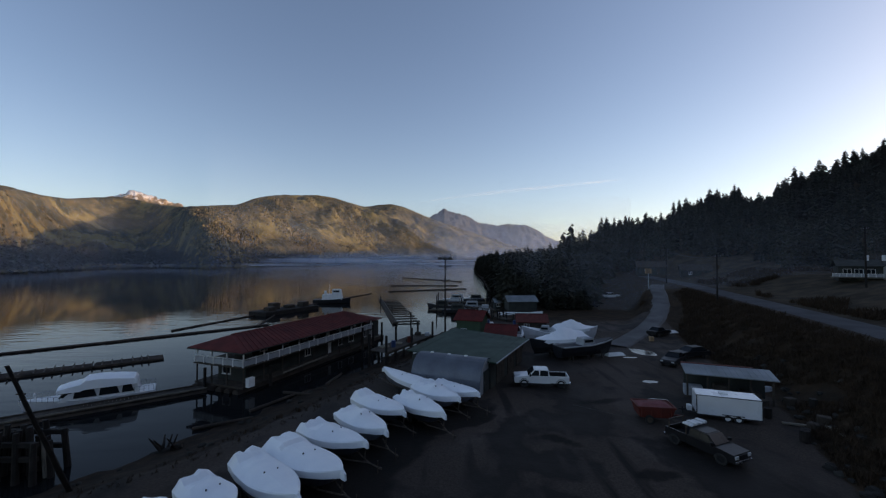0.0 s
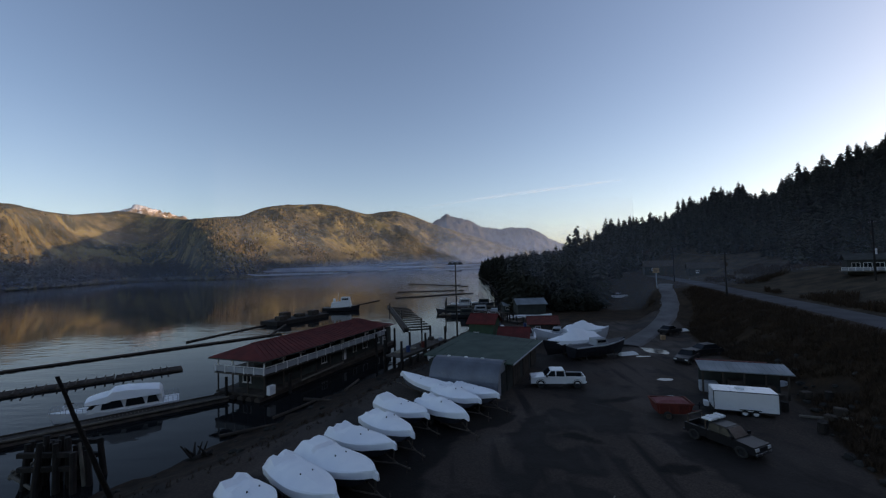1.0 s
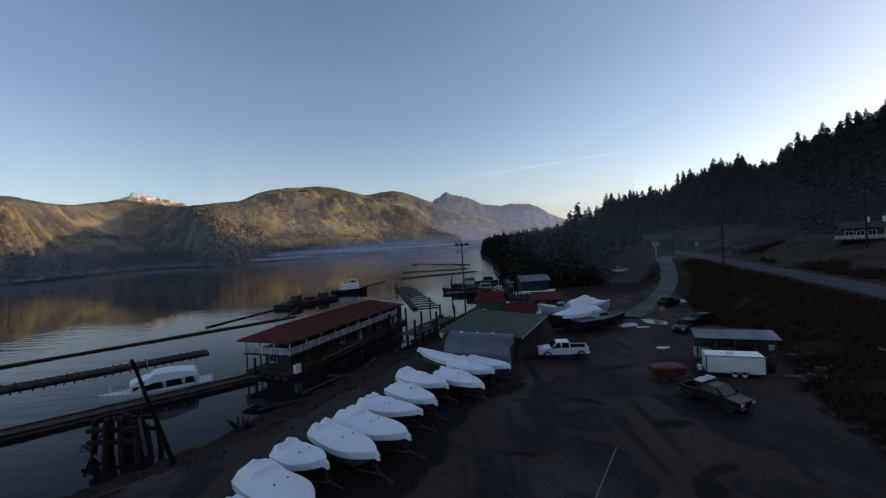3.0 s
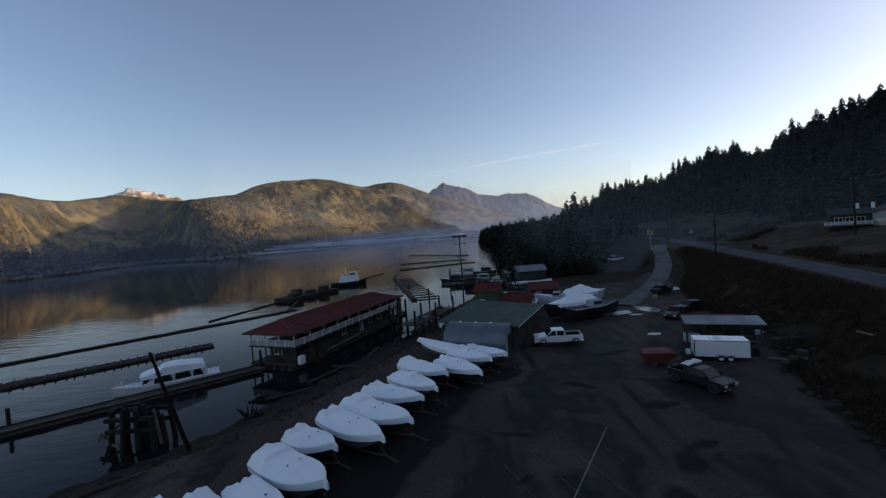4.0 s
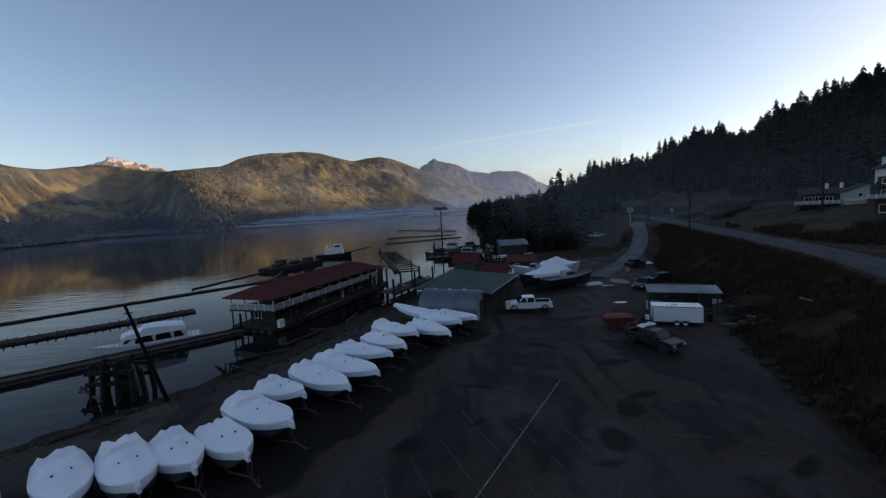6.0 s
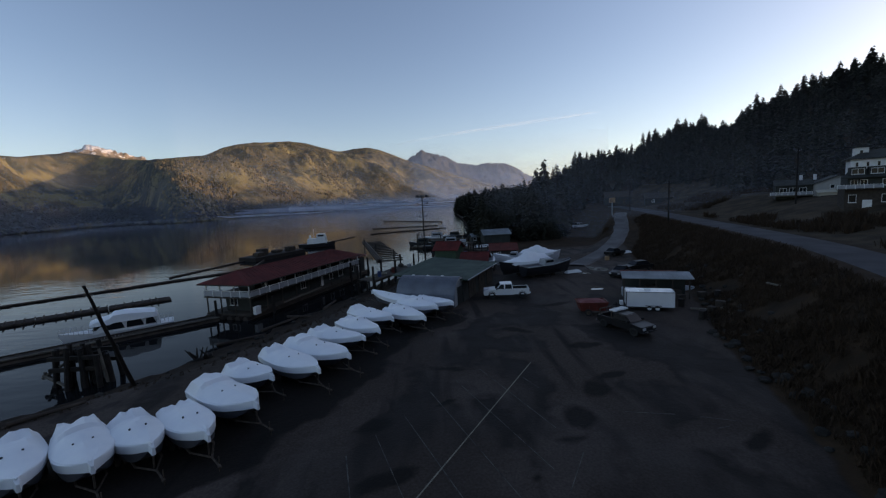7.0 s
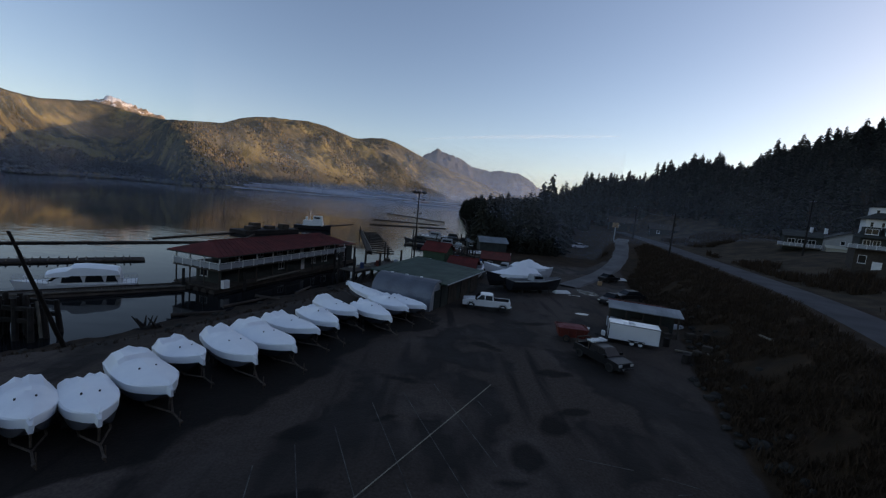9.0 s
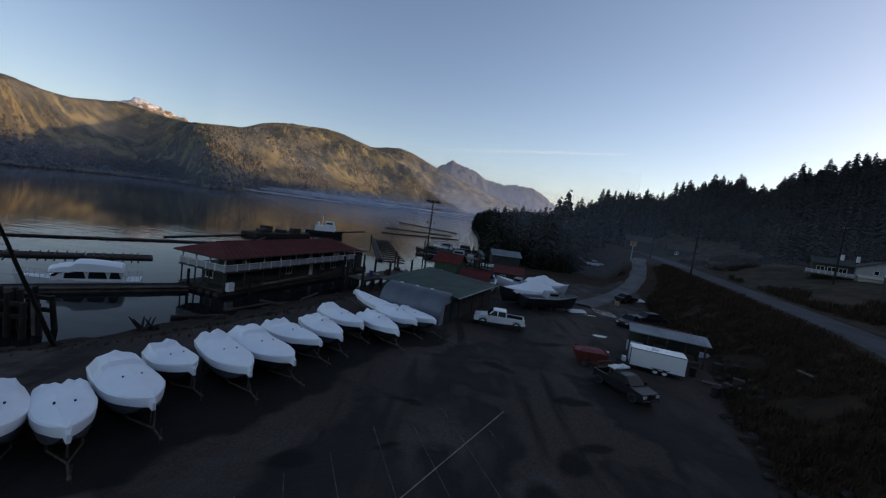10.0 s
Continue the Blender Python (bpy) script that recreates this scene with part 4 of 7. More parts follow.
def wrapped_boat(k, length, beam, style, dark):
    boat = thing("wrapped_boat", "boat in white shrink wrap standing on its trailer", "boat", "wrapped boats in the winter row")
    bm = bm_new()
    steps = [0, 0.015, 0.05, 0.08, 0.11, 0.145, 0.18, 0.22, 0.26, 0.30, 0.34, 0.38, 0.42, 0.5, 0.58, 0.66, 0.74, 0.81, 0.87, 0.91, 0.945, 0.97, 0.985, 1.0]
    rings = loft(bm, [wrap_section(s, length, beam, style, k) for s in steps], closed=False, cap=False)
    bm.faces.new(rings[0])
    # the wrap ends in a drooping nose over the bow fitting
    x1, zt = length / 2, rings[-1][6].co.z
    loft(bm, [[(x1 - 0.12, y, z) for y, z in ((-0.13, zt - 0.42), (0.13, zt - 0.42), (0.11, zt - 0.02), (-0.11, zt - 0.02))],
              [(x1 + 0.20, y, z) for y, z in ((-0.07, zt - 0.50), (0.07, zt - 0.50), (0.05, zt - 0.16), (-0.05, zt - 0.16))]])
    wrap = part("wrap", bm, WRAP, boat, "white shrink-wrap cover pulled tight", smooth=True, crease=14)
    bm = bm_new()
    secs = []
    for s in steps:
        sec = wrap_section(s, length, beam, style, k)
        half, lip = abs(sec[0][1]), sec[0][2]
        keel = 0.48 + 0.12 * s + 0.85 * max(0, (s - 0.72) / 0.28) ** 2
        x = sec[0][0] - 0.06 * length * max(0, s - 0.8) * (1 if s > 0.8 else 0)
        ch = lip - 0.45 if s < 0.8 else lip - 0.45 * (1 - (s - 0.8) / 0.25)
        secs.append([(x, -half * 0.99, lip + 0.03), (x, -half * 0.86, max(keel + 0.05, ch)), (x, 0, min(keel, lip)), (x, half * 0.86, max(keel + 0.05, ch)), (x, half * 0.99, lip + 0.03)])
    rings = loft(bm, secs, closed=False, cap=False)
    bm.faces.new(rings[0])
    part("hull", bm, HULL_DARK if dark else HULL_SHADE, boat, "dark blue hull" if dark else "hull coloured dark grey for the shade under the wrap", smooth=False)
    for side in (-1, 1):
        bm = bm_new()
        tube(bm, (length * 0.03, side * beam * 0.15, 0), (length * 0.03, side * beam * 0.15, 0.105), 0.044, 0.040, 8)
        vent = part("vent", bm, BLACK, boat, "small black vent in the wrap")
        sec = wrap_section(0.53, length, beam, style, k)
        vent.location.z = float(np.interp(side * beam * 0.15, [p[1] for p in sec[2:-2]], [p[2] for p in sec[2:-2]])) - 0.05
    bm = bm_new()
    for side in (-1, 1):
        box(bm, -length * 0.46, length * 0.30, side * 0.52 - 0.04, side * 0.52 + 0.04, 0.40, 0.50)
        tube(bm, (length * 0.30, side * 0.5, 0.45), (length * 0.55, 0, 0.48), 0.045, n=6)
    for fx in (-0.42, -0.15, 0.1):
        box(bm, length * fx - 0.05, length * fx + 0.05, -0.75, 0.75, 0.40, 0.48)
    for fx in (-0.30, 0.02):
        for side in (-1, 1):
            box(bm, length * fx - 0.5, length * fx + 0.6, side * 0.5 - 0.06, side * 0.5 + 0.06, 0.50, 0.66 + 0.12)
    part("trailer_frame", bm, GALV, boat, "galvanised trailer frame")
    bm = bm_new()
    tube(bm, (length * 0.54, 0, 0.47), (length * 0.54 + 0.95, 0, 0.42), 0.045, n=6)
    tube(bm, (length * 0.54 + 0.7, 0.08, 0.0), (length * 0.54 + 0.7, 0.08, 0.75), 0.03, n=6)
    tube(bm, (length * 0.54 + 0.92, 0, 0.42), (length * 0.54 + 1.1, 0, 0.42), 0.075, 0.06, n=8)
    tube(bm, (length * 0.48, 0, 0.5), (length * 0.5, 0, 1.25), 0.045, n=6)
    part("tongue", bm, GALV, boat, "trailer drawbar with jack wheel")
    for fx in (-0.20, -0.08):
        for side in (-1, 1):
            wheel(boat, (length * fx, side * beam * 0.40, 0.32), 0.32, 0.2)
    for fx in (-0.45,):
        for side in (-1, 1):
            bm = bm_new()
            tube(bm, (length * fx, side * 0.62, 0), (length * fx + 0.05, side * 0.55, 0.62), 0.06, 0.05, 6)
            part("prop_stand", bm, WOOD, boat)
    return boat


def wheel(parent, at, radius, width, rim_mat=None):
    """A wheel whose axle runs along the y of its parent."""
    x, y, z = at
    bm = bm_new()
    prof = [(0.62, 0.5), (0.9, 0.5), (1.0, 0.38), (1.0, -0.38), (0.9, -0.5), (0.62, -0.5)]
    n = 18
    rings = [[(x + radius * r * math.cos(a), y + w * width, z + radius * r * math.sin(a)) for r, w in prof] for a in (k * math.tau / n for k in range(n))]
    loft(bm, rings + [rings[0]], closed=True, cap=False)
    bmesh.ops.remove_doubles(bm, verts=bm.verts, dist=1e-4)
    ty = part("tyre", bm, RUBBER, parent, "black tyre", smooth=True)
    bm = bm_new()
    side = 1 if y > 0 else -1
    n = 14
    for r0, r1, w0, w1 in ((0.64, 0.52, 0.36, 0.18), (0.52, 0.16, 0.18, 0.26), (0.16, 0.0, 0.26, 0.30)):
        a = [bm.verts.new((x + radius * r0 * math.cos(k * math.tau / n), y + side * width * w0, z + radius * r0 * math.sin(k * math.tau / n))) for k in range(n)]
        b2 = [bm.verts.new((x + radius * max(r1, 0.01) * math.cos(k * math.tau / n), y + side * width * w1, z + radius * max(r1, 0.01) * math.sin(k * math.tau / n))) for k in range(n)]
        for k in range(n):
            bm.faces.new((a[k], a[(k + 1) % n], b2[(k + 1) % n], b2[k]))
    part("rim", bm, rim_mat or GALV, ty, "steel rim", smooth=True)
    return ty


# bow place, stern place, beam, style, dark hull
ROW = [((-20.3, 6.6), (-25.0, 10.0), 2.2, 1, True), ((-18.30, 8.25), (-22.16, 11.95), 2.20, 0, False), ((-16.00, 8.96), (-19.54, 12.56), 2.30, 2, False),
       ((-14.30, 10.10), (-17.58, 13.16), 2.15, 0, False), ((-12.25, 10.81), (-15.78, 14.32), 2.10, 3, False), ((-11.11, 13.53), (-15.70, 17.10), 2.45, 2, False),
       ((-11.62, 17.22), (-14.93, 19.56), 2.15, 0, True), ((-8.90, 17.76), (-13.43, 22.17), 2.30, 0, False), ((-7.36, 19.93), (-12.33, 23.90), 2.50, 2, True),
       ((-6.81, 23.32), (-11.29, 26.56), 2.25, 0, True), ((-5.79, 25.08), (-9.44, 29.37), 2.20, 1, False), ((-4.94, 28.37), (-8.92, 32.72), 2.30, 0, True),
       ((-2.02, 27.89), (-5.41, 32.71), 2.25, 1, True), ((-0.83, 31.18), (-4.23, 35.54), 2.20, 1, False), ((0.79, 32.28), (-2.66, 36.35), 2.10, 3, False),
       ((-8.0, 39.9), (-3.2, 35.4), 2.0, 3, False)]
for k, (bow, stern, beam, style, dark) in enumerate(ROW):
    bow, stern = Vector((*bow, 0)), Vector((*stern, 0))
    length = (bow - stern).length * 1.02
    boat = wrapped_boat(k, length, beam, style, dark)
    mid = (bow + stern) / 2
    boat.matrix_basis = pose(mid.x, mid.y, YARD - 0.01, 0, 0, math.degrees(math.atan2(bow.y - stern.y, bow.x - stern.x)))

# ---- buildings ----
def roof_slab(bm, corners, thick=0.12):
    """A roof plane with thickness from its corner places, seams every half metre along its first edge."""
    top = [Vector(c) for c in corners]
    low = [c - Vector((0, 0, thick)) for c in top]
    v = [bm.verts.new(c) for c in top + low]
    n = len(top)
    bm.faces.new(v[:n])
    bm.faces.new(v[n:][::-1])
    for k in range(n):
        bm.faces.new((v[k], v[n + k], v[n + (k + 1) % n], v[(k + 1) % n]))


def seams(parent, mat, a, b, c, d, every=0.6, high=0.05):
    """Standing seams on the roof plane a-b (eave) to d-c (ridge), each a part."""
    a, b, c, d = map(Vector, (a, b, c, d))
    count = max(2, int((b - a).length / every))
    for k in range(1, count):
        bm = bm_new()
        p, q = a.lerp(b, k / count), d.lerp(c, k / count)
        side = (b - a).normalized() * 0.03
        up = Vector((0, 0, high))
        v = [bm.verts.new(x) for x in (p - side, p + side, q + side, q - side, p - side + up, p + side + up, q + side + up, q - side + up)]
        for f in ((4, 5, 6, 7), (0, 1, 5, 4), (1, 2, 6, 5), (2, 3, 7, 6), (3, 0, 4, 7)):
            bm.faces.new([v[i] for i in f])
        part("roof_seam", bm, mat, parent)


def window(parent, x, z, w, h, y=0.0, out=-1, mullions=1, mat=None, along="x"):
    """A window set on a wall: frame, glass panes and sill. The wall faces out along local y (along x) or local x (along y)."""
    t = 0.07

    def bx(bm, x0, x1, d0, d1, z0, z1):
        if along == "x":
            box(bm, x0, x1, min(d0, d1), max(d0, d1), z0, z1)
        else:
            box(bm, min(d0, d1), max(d0, d1), x0, x1, z0, z1)

    bm = bm_new()
    bx(bm, x - w / 2, x - w / 2 + t, y, y + out * 0.08, z, z + h)
    bx(bm, x + w / 2 - t, x + w / 2, y, y + out * 0.08, z, z + h)
    bx(bm, x - w / 2 + t, x + w / 2 - t, y, y + out * 0.08, z + h - t, z + h)
    bx(bm, x - w / 2 + t, x + w / 2 - t, y, y + out * 0.08, z, z + t)
    for k in range(mullions):
        mx = x - w / 2 + w * (k + 1) / (mullions + 1)
        bx(bm, mx - 0.03, mx + 0.03, y, y + out * 0.07, z + t, z + h - t)
    win = part("window", bm, mat or WHITE_PAINT, parent, "white-framed window")
    for k in range(mullions + 1):
        bm = bm_new()
        x0 = x - w / 2 + t + (w - 2 * t) * k / (mullions + 1)
        bx(bm, x0 + 0.02, x0 + (w - 2 * t) / (mullions + 1) - 0.02, y + out * 0.01, y + out * 0.03, z + t, z + h - t)
        part("pane", bm, GLASS, win)
    bm = bm_new()
    bx(bm, x - w / 2 - 0.06, x + w / 2 + 0.06, y, y + out * 0.13, z - 0.06, z)
    part("sill", bm, mat or WHITE_PAINT, win)
    return win


def door(parent, x, z, w, h, y, out, mat, along="x"):
    def bx(bm, x0, x1, d0, d1, z0, z1):
        if along == "x":
            box(bm, x0, x1, min(d0, d1), max(d0, d1), z0, z1)
        else:
            box(bm, min(d0, d1), max(d0, d1), x0, x1, z0, z1)
    bm = bm_new()
    bx(bm, x - w / 2, x + w / 2, y, y + out * 0.05, z, z + h)
    for k in (0, 1):
        bx(bm, x - w / 2 + 0.12, x + w / 2 - 0.12, y + out * 0.05, y + out * 0.075, z + 0.15 + k * h * 0.48, z + h * 0.42 + k * h * 0.48)
    d = part("door", bm, mat, parent, "panelled door")
    bm = bm_new()
    bx(bm, x + w / 2 - 0.16, x + w / 2 - 0.06, y + out * 0.05, y + out * 0.12, z + 0.95, z + 1.05)
    part("handle", bm, CHROME, d)


def siding(parent, mat, x0, x1, y, z0, z1, out=-1, pitch=0.2):
    """Lapped boards standing a little proud of a wall that runs along x, each a part."""
    k = z0
    while k < z1 - 0.02:
        bm = bm_new()
        top = min(k + pitch - 0.012, z1)
        v = [bm.verts.new(p) for p in ((x0, y + out * 0.035, k), (x1, y + out * 0.035, k), (x1, y + out * 0.012, top), (x0, y + out * 0.012, top), (x0, y, k), (x1, y, k))]
        bm.faces.new(v[:4])
        bm.faces.new((v[4], v[5], v[1], v[0]))
        part("siding_board", bm, mat, parent)
        k += pitch


# floating lodge: x runs along its long side, y towards the lake
lodge = thing("floating_lodge", "long two-storey floating lodge with red metal roof and white balcony", "building", at=(-22.8, 41.0, 0), turn=68.5)
L, W = 25.0, 6.6
for k, y in enumerate((0.4, 1.6, 2.8, 4.0, 5.2, 6.3)):
    bm = bm_new()
    tube(bm, (-0.6, y, 0.05), (L + 0.7, y, 0.05), 0.42, 0.36, 10)
    part("float_log", bm, LOG, lodge, "brown flotation log")
bm = bm_new()
box(bm, -0.2, L + 0.2, -0.2, W + 0.2, 0.42, 0.62)
part("float_deck", bm, WOOD, lodge, "weathered timber float deck")
bm = bm_new()
box(bm, 1.5, L - 0.6, 1.3, W - 1.3, 0.62, 2.55)
siding(lodge, DARK_WALL, 1.5, L - 0.6, 1.3, 0.66, 2.5)
part("lower_wall", bm, DARK_WALL, lodge, "dark green lower storey siding")
bm = bm_new()
box(bm, -0.3, L + 0.3, -0.3, W + 0.3, 2.55, 2.68)
part("upper_deck", bm, WOOD, lodge, "balcony floor around the upper storey")
bm = bm_new()
box(bm, 3.4, L - 1.0, 2.3, W - 1.6, 2.68, 4.45)
siding(lodge, DARK_WALL, 3.4, L - 1.0, 2.3, 2.7, 4.4)
part("upper_wall", bm, DARK_WALL, lodge, "dark upper storey siding")


def railing(parent, a, b, z, n):
    """Balcony railing from a to b: posts, rails and a pale boarded skirt."""
    a, b = Vector(a), Vector(b)
    for k in range(n):
        bm = bm_new()
        p, q = a.lerp(b, k / n), a.lerp(b, (k + 1) / n)
        d = (q - p).normalized()
        o = Vector((-d.y, d.x)) * 0.02
        lo = p + d * 0.06
        hi = q - d * 0.06
        v = [bm.verts.new((*(c + w), zz)) for zz in (z + 0.08, z + 0.68) for c, w in ((lo, -o), (hi, -o), (hi, o), (lo, o))]
        for q4 in ((3, 2, 1, 0), (4, 5, 6, 7), (0, 1, 5, 4), (1, 2, 6, 5), (2, 3, 7, 6), (3, 0, 4, 7)):
            bm.faces.new([v[i] for i in q4])
        part("rail_panel", bm, GREY_PAINT, parent)
        bm = bm_new()
        tube(bm, (*p, z + 0.78), (*q, z + 0.78), 0.05, n=6)
        part("handrail", bm, WHITE_PAINT, parent)
    for k in range(n + 1):
        bm = bm_new()
        p = a.lerp(b, k / n)
        box(bm, p.x - 0.05, p.x + 0.05, p.y - 0.05, p.y + 0.05, z, z + 0.86)
        part("rail_post", bm, WHITE_PAINT, parent)


railing(lodge, (-0.2, -0.2), (L + 0.2, -0.2), 2.68, 15)
railing(lodge, (-0.2, -0.2), (-0.2, W + 0.2), 2.68, 5)
for k in range(10):
    for z0, z1, mat in ((0.62, 2.55, WOOD), (2.68, 4.38, WHITE_PAINT)):
        bm = bm_new()
        x = 0.0 + k * L / 9
        box(bm, x - 0.06, x + 0.06, -0.12, 0.0, z0, z1)
        part("post", bm, mat, lodge, "white roof post" if z1 > 3 else "timber post")
for y in (2.2, 4.4, W):
    for z0, z1, mat in ((0.62, 2.55, WOOD), (2.68, 4.38, WHITE_PAINT)):
        bm = bm_new()
        box(bm, -0.12, 0.0, y - 0.06, y + 0.06, z0, z1)
        part("post", bm, mat, lodge)
ea, eb, ec, ed = (-0.7, -0.7, 4.35), (L + 0.4, -0.7, 4.35), (L + 0.4, W + 0.7, 4.35), (-0.7, W + 0.7, 4.35)
ra, rb = (1.4, W / 2, 5.6), (L - 2.2, W / 2, 5.6)
for name, cs, lab in (("roof_slope", (ea, eb, rb, ra), "red standing-seam roof slope"), ("roof_slope", (ec, ed, ra, rb), "red standing-seam roof slope"),
                      ("roof_hip", (ed, ea, ra), "red hipped roof end"), ("roof_hip", (eb, ec, rb), "red hipped roof end")):
    bm = bm_new()
    roof_slab(bm, cs, 0.1)
    if len(cs) == 4:
        seams(lodge, RED_ROOF, *cs, every=0.7)
    part(name, bm, RED_ROOF, lodge, lab)
bm = bm_new()
for p, q in ((ea, eb), (ed, ea)):
    p, q = Vector(p), Vector(q)
    tube(bm, p - Vector((0, 0, 0.12)), q - Vector((0, 0, 0.12)), 0.07, n=6)
part("gutter", bm, DARK_WALL, lodge)
bm = bm_new()
tube(bm, ra, rb, 0.09, n=6)
part("ridge_cap", bm, RED_ROOF, lodge)
for x, w in ((11.5, 1.1), (18.6, 0.9), (21.4, 1.3), (25.0, 1.2)):
    window(lodge, x, 1.25, w, 0.95, 1.3, -1)
for x in (5.0, 8.5, 12.2, 14.6, 19.5, 23.5):
    window(lodge, x, 3.15, 1.1, 0.95, 2.3, -1)
door(lodge, 16.0, 0.62, 0.9, 1.85, 1.3, -1, WHITE_PAINT)
door(lodge, 17.0, 2.68, 0.9, 1.65, 2.3, -1, WHITE_PAINT)
window(lodge, 4.0, 1.25, 1.2, 0.9, 1.5, -1, along="y")
bm = bm_new()
box(bm, 0.05, 0.85, -0.75, -0.3, 0.62, 1.55)
part("locker", bm, WHITE_PAINT, lodge, "white locker on the float")
bm = bm_new()
tube(bm, (5.2, -0.5, 0.80), (13.5, -0.35, 0.95), 0.11, 0.1, 8)
part("gangplank_beam", bm, PALE_WOOD, lodge, "pale timber beam along the float")
for x in (3.0, 21.5, 24.5, 27.3):
    bm = bm_new()
    tube(bm, (x, -0.75, -2.5), (x, -0.75, 3.4 if x > 10 else 2.2), 0.2, 0.17, 8)
    part("mooring_post", bm, PILE, lodge, "dark mooring pile")

# lean-to at the lodge's far end
annex = thing("float_shed", "small float shed with red roof at the lodge's end", "shed", at=(-13.6, 65.4, 0.5), turn=68.5)
bm = bm_new()
box(bm, 0, 4.6, 1.5, 6.5, 0, 2.6)
part("wall", bm, DARK_WALL, annex)
bm = bm_new()
roof_slab(bm, ((-0.4, 1.0, 3.0), (5.0, 1.0, 3.0), (5.0, 7.0, 3.5), (-0.4, 7.0, 3.5)))
part("roof", bm, RED_ROOF, annex, "red sheet roof")
bm = bm_new()
box(bm, -0.4, 5.2, 0.8, 7.2, -0.5, 0)
part("float_deck", bm, WOOD, annex)
door(annex, 2.2, 0, 0.9, 1.9, 1.5, -1, WHITE_PAINT)

# piles and pier deck beside the lodge
pier = thing("pier", "old timber pier on dark piles beside the lodge", "pier", at=(-9.0, 50.0, 0), turn=64.4)
for k in range(26):
    bm = bm_new()
    box(bm, k * 0.5 + 0.01, k * 0.5 + 0.46, 0, 3.0, 2.05, 2.15)
    part("deck_plank", bm, WOOD, pier)
for y in (0.2, 2.8):
    bm = bm_new()
    box(bm, -0.2, 13.2, y - 0.1, y + 0.1, 1.8, 2.05)
    part("beam", bm, WOOD, pier)
for k in range(7):
    for y in (0.2, 2.8):
        bm = bm_new()
        tube(bm, (k * 2.15, y, -2.0), (k * 2.15, y, 1.9 if k % 3 else 4.2), 0.2, 0.16, 8)
        part("timber_post", bm, PILE, pier)
for k in range(6):
    bm = bm_new()
    tube(bm, (k * 2.15, 0.15, 0.2), (k * 2.15 + 2.15, 0.15, 1.8), 0.07, n=6)
    part("cross_brace", bm, WOOD, pier)

# quonset hut: x along its length
hut = thing("quonset_hut", "grey corrugated steel quonset hut with closed end wall", "hut", at=(1.3, 35.9, YARD), turn=154.8)
HL, HWID, HH = 7.3, 4.2, 3.05
bm = bm_new()
arc = [(math.cos(math.pi * k / 16), math.sin(math.pi * k / 16)) for k in range(17)]
secs = []
for k in range(95):
    o = 0.03 if k % 2 else 0.0
    secs.append([(k * HL / 94, -HWID / 2 + (HWID / 2 + o) * c, max(0, (HH + o) * s ** 0.85)) for c, s in arc])
loft(bm, secs, closed=False, cap=False)
part("shell", bm, QUONSET, hut, "corrugated steel arch", smooth=False)
for x, lab in ((0.04, "end wall of dull sheet steel"), (HL - 0.04, "")):
    bm = bm_new()
    v = [bm.verts.new((x, -HWID / 2 + HWID / 2 * 0.985 * c, HH * 0.985 * max(0, s) ** 0.85)) for c, s in arc]
    bm.faces.new(v)
    part("end_wall", bm, GREY_PAINT if x < 1 else DARK_WALL, hut, lab)
door(hut, -HWID / 2, 0, 2.0, 2.0, 0.04, -1, DARK_WALL, along="y")
for k in (2.2, 4.0, 5.9):
    bm = bm_new()
    box(bm, k - 0.14, k + 0.14, -HWID / 2 - 0.12, -HWID / 2 + 0.12, HH - 0.02, HH + 0.10)
    part("roof_vent", bm, WHITE_PAINT, hut, "small pale roof vent")

# boat barn with one low green roof behind the hut
barn = thing("boat_barn", "wide low boat barn with a green sheet-metal roof", "barn", at=(2.65, 37.9, YARD), turn=154.8)
# local x runs along the near eave (to the lake), local y points towards the yard, so the barn lies at negative y
bm = bm_new()
for x0, x1, y0, y1 in ((0.2, 8.9, -0.35, -0.2), (0.2, 0.35, -12.6, -0.35), (0.2, 8.9, -12.75, -12.6), (8.75, 8.9, -12.6, -0.35)):
    box(bm, x0, x1, y0, y1, 0, 2.45)
part("wall", bm, DARK_WALL, barn, "dark board walls")
bm = bm_new()
cs = ((-0.5, 0.2, 2.72), (9.3, 0.2, 3.02), (9.7, -13.2, 3.25), (-0.5, -13.2, 2.62))
roof_slab(bm, cs, 0.12)
seams(barn, GREEN_ROOF, cs[0], cs[1], cs[2], cs[3], 0.9, 0.035)
part("roof", bm, GREEN_ROOF, barn, "green standing-seam roof")
bm = bm_new()
tube(bm, (-0.55, 0.2, 2.66), (-0.55, -13.2, 2.56), 0.07, n=6)
part("gutter", bm, GREY_PAINT, barn)
for y0 in (-2.0, -6.0, -9.6):
    bm = bm_new()
    box(bm, 0.12, 0.2, y0 - 2.6, y0, 0.02, 2.3)
    part("sliding_door", bm, WOOD, barn, "dark sliding timber door")


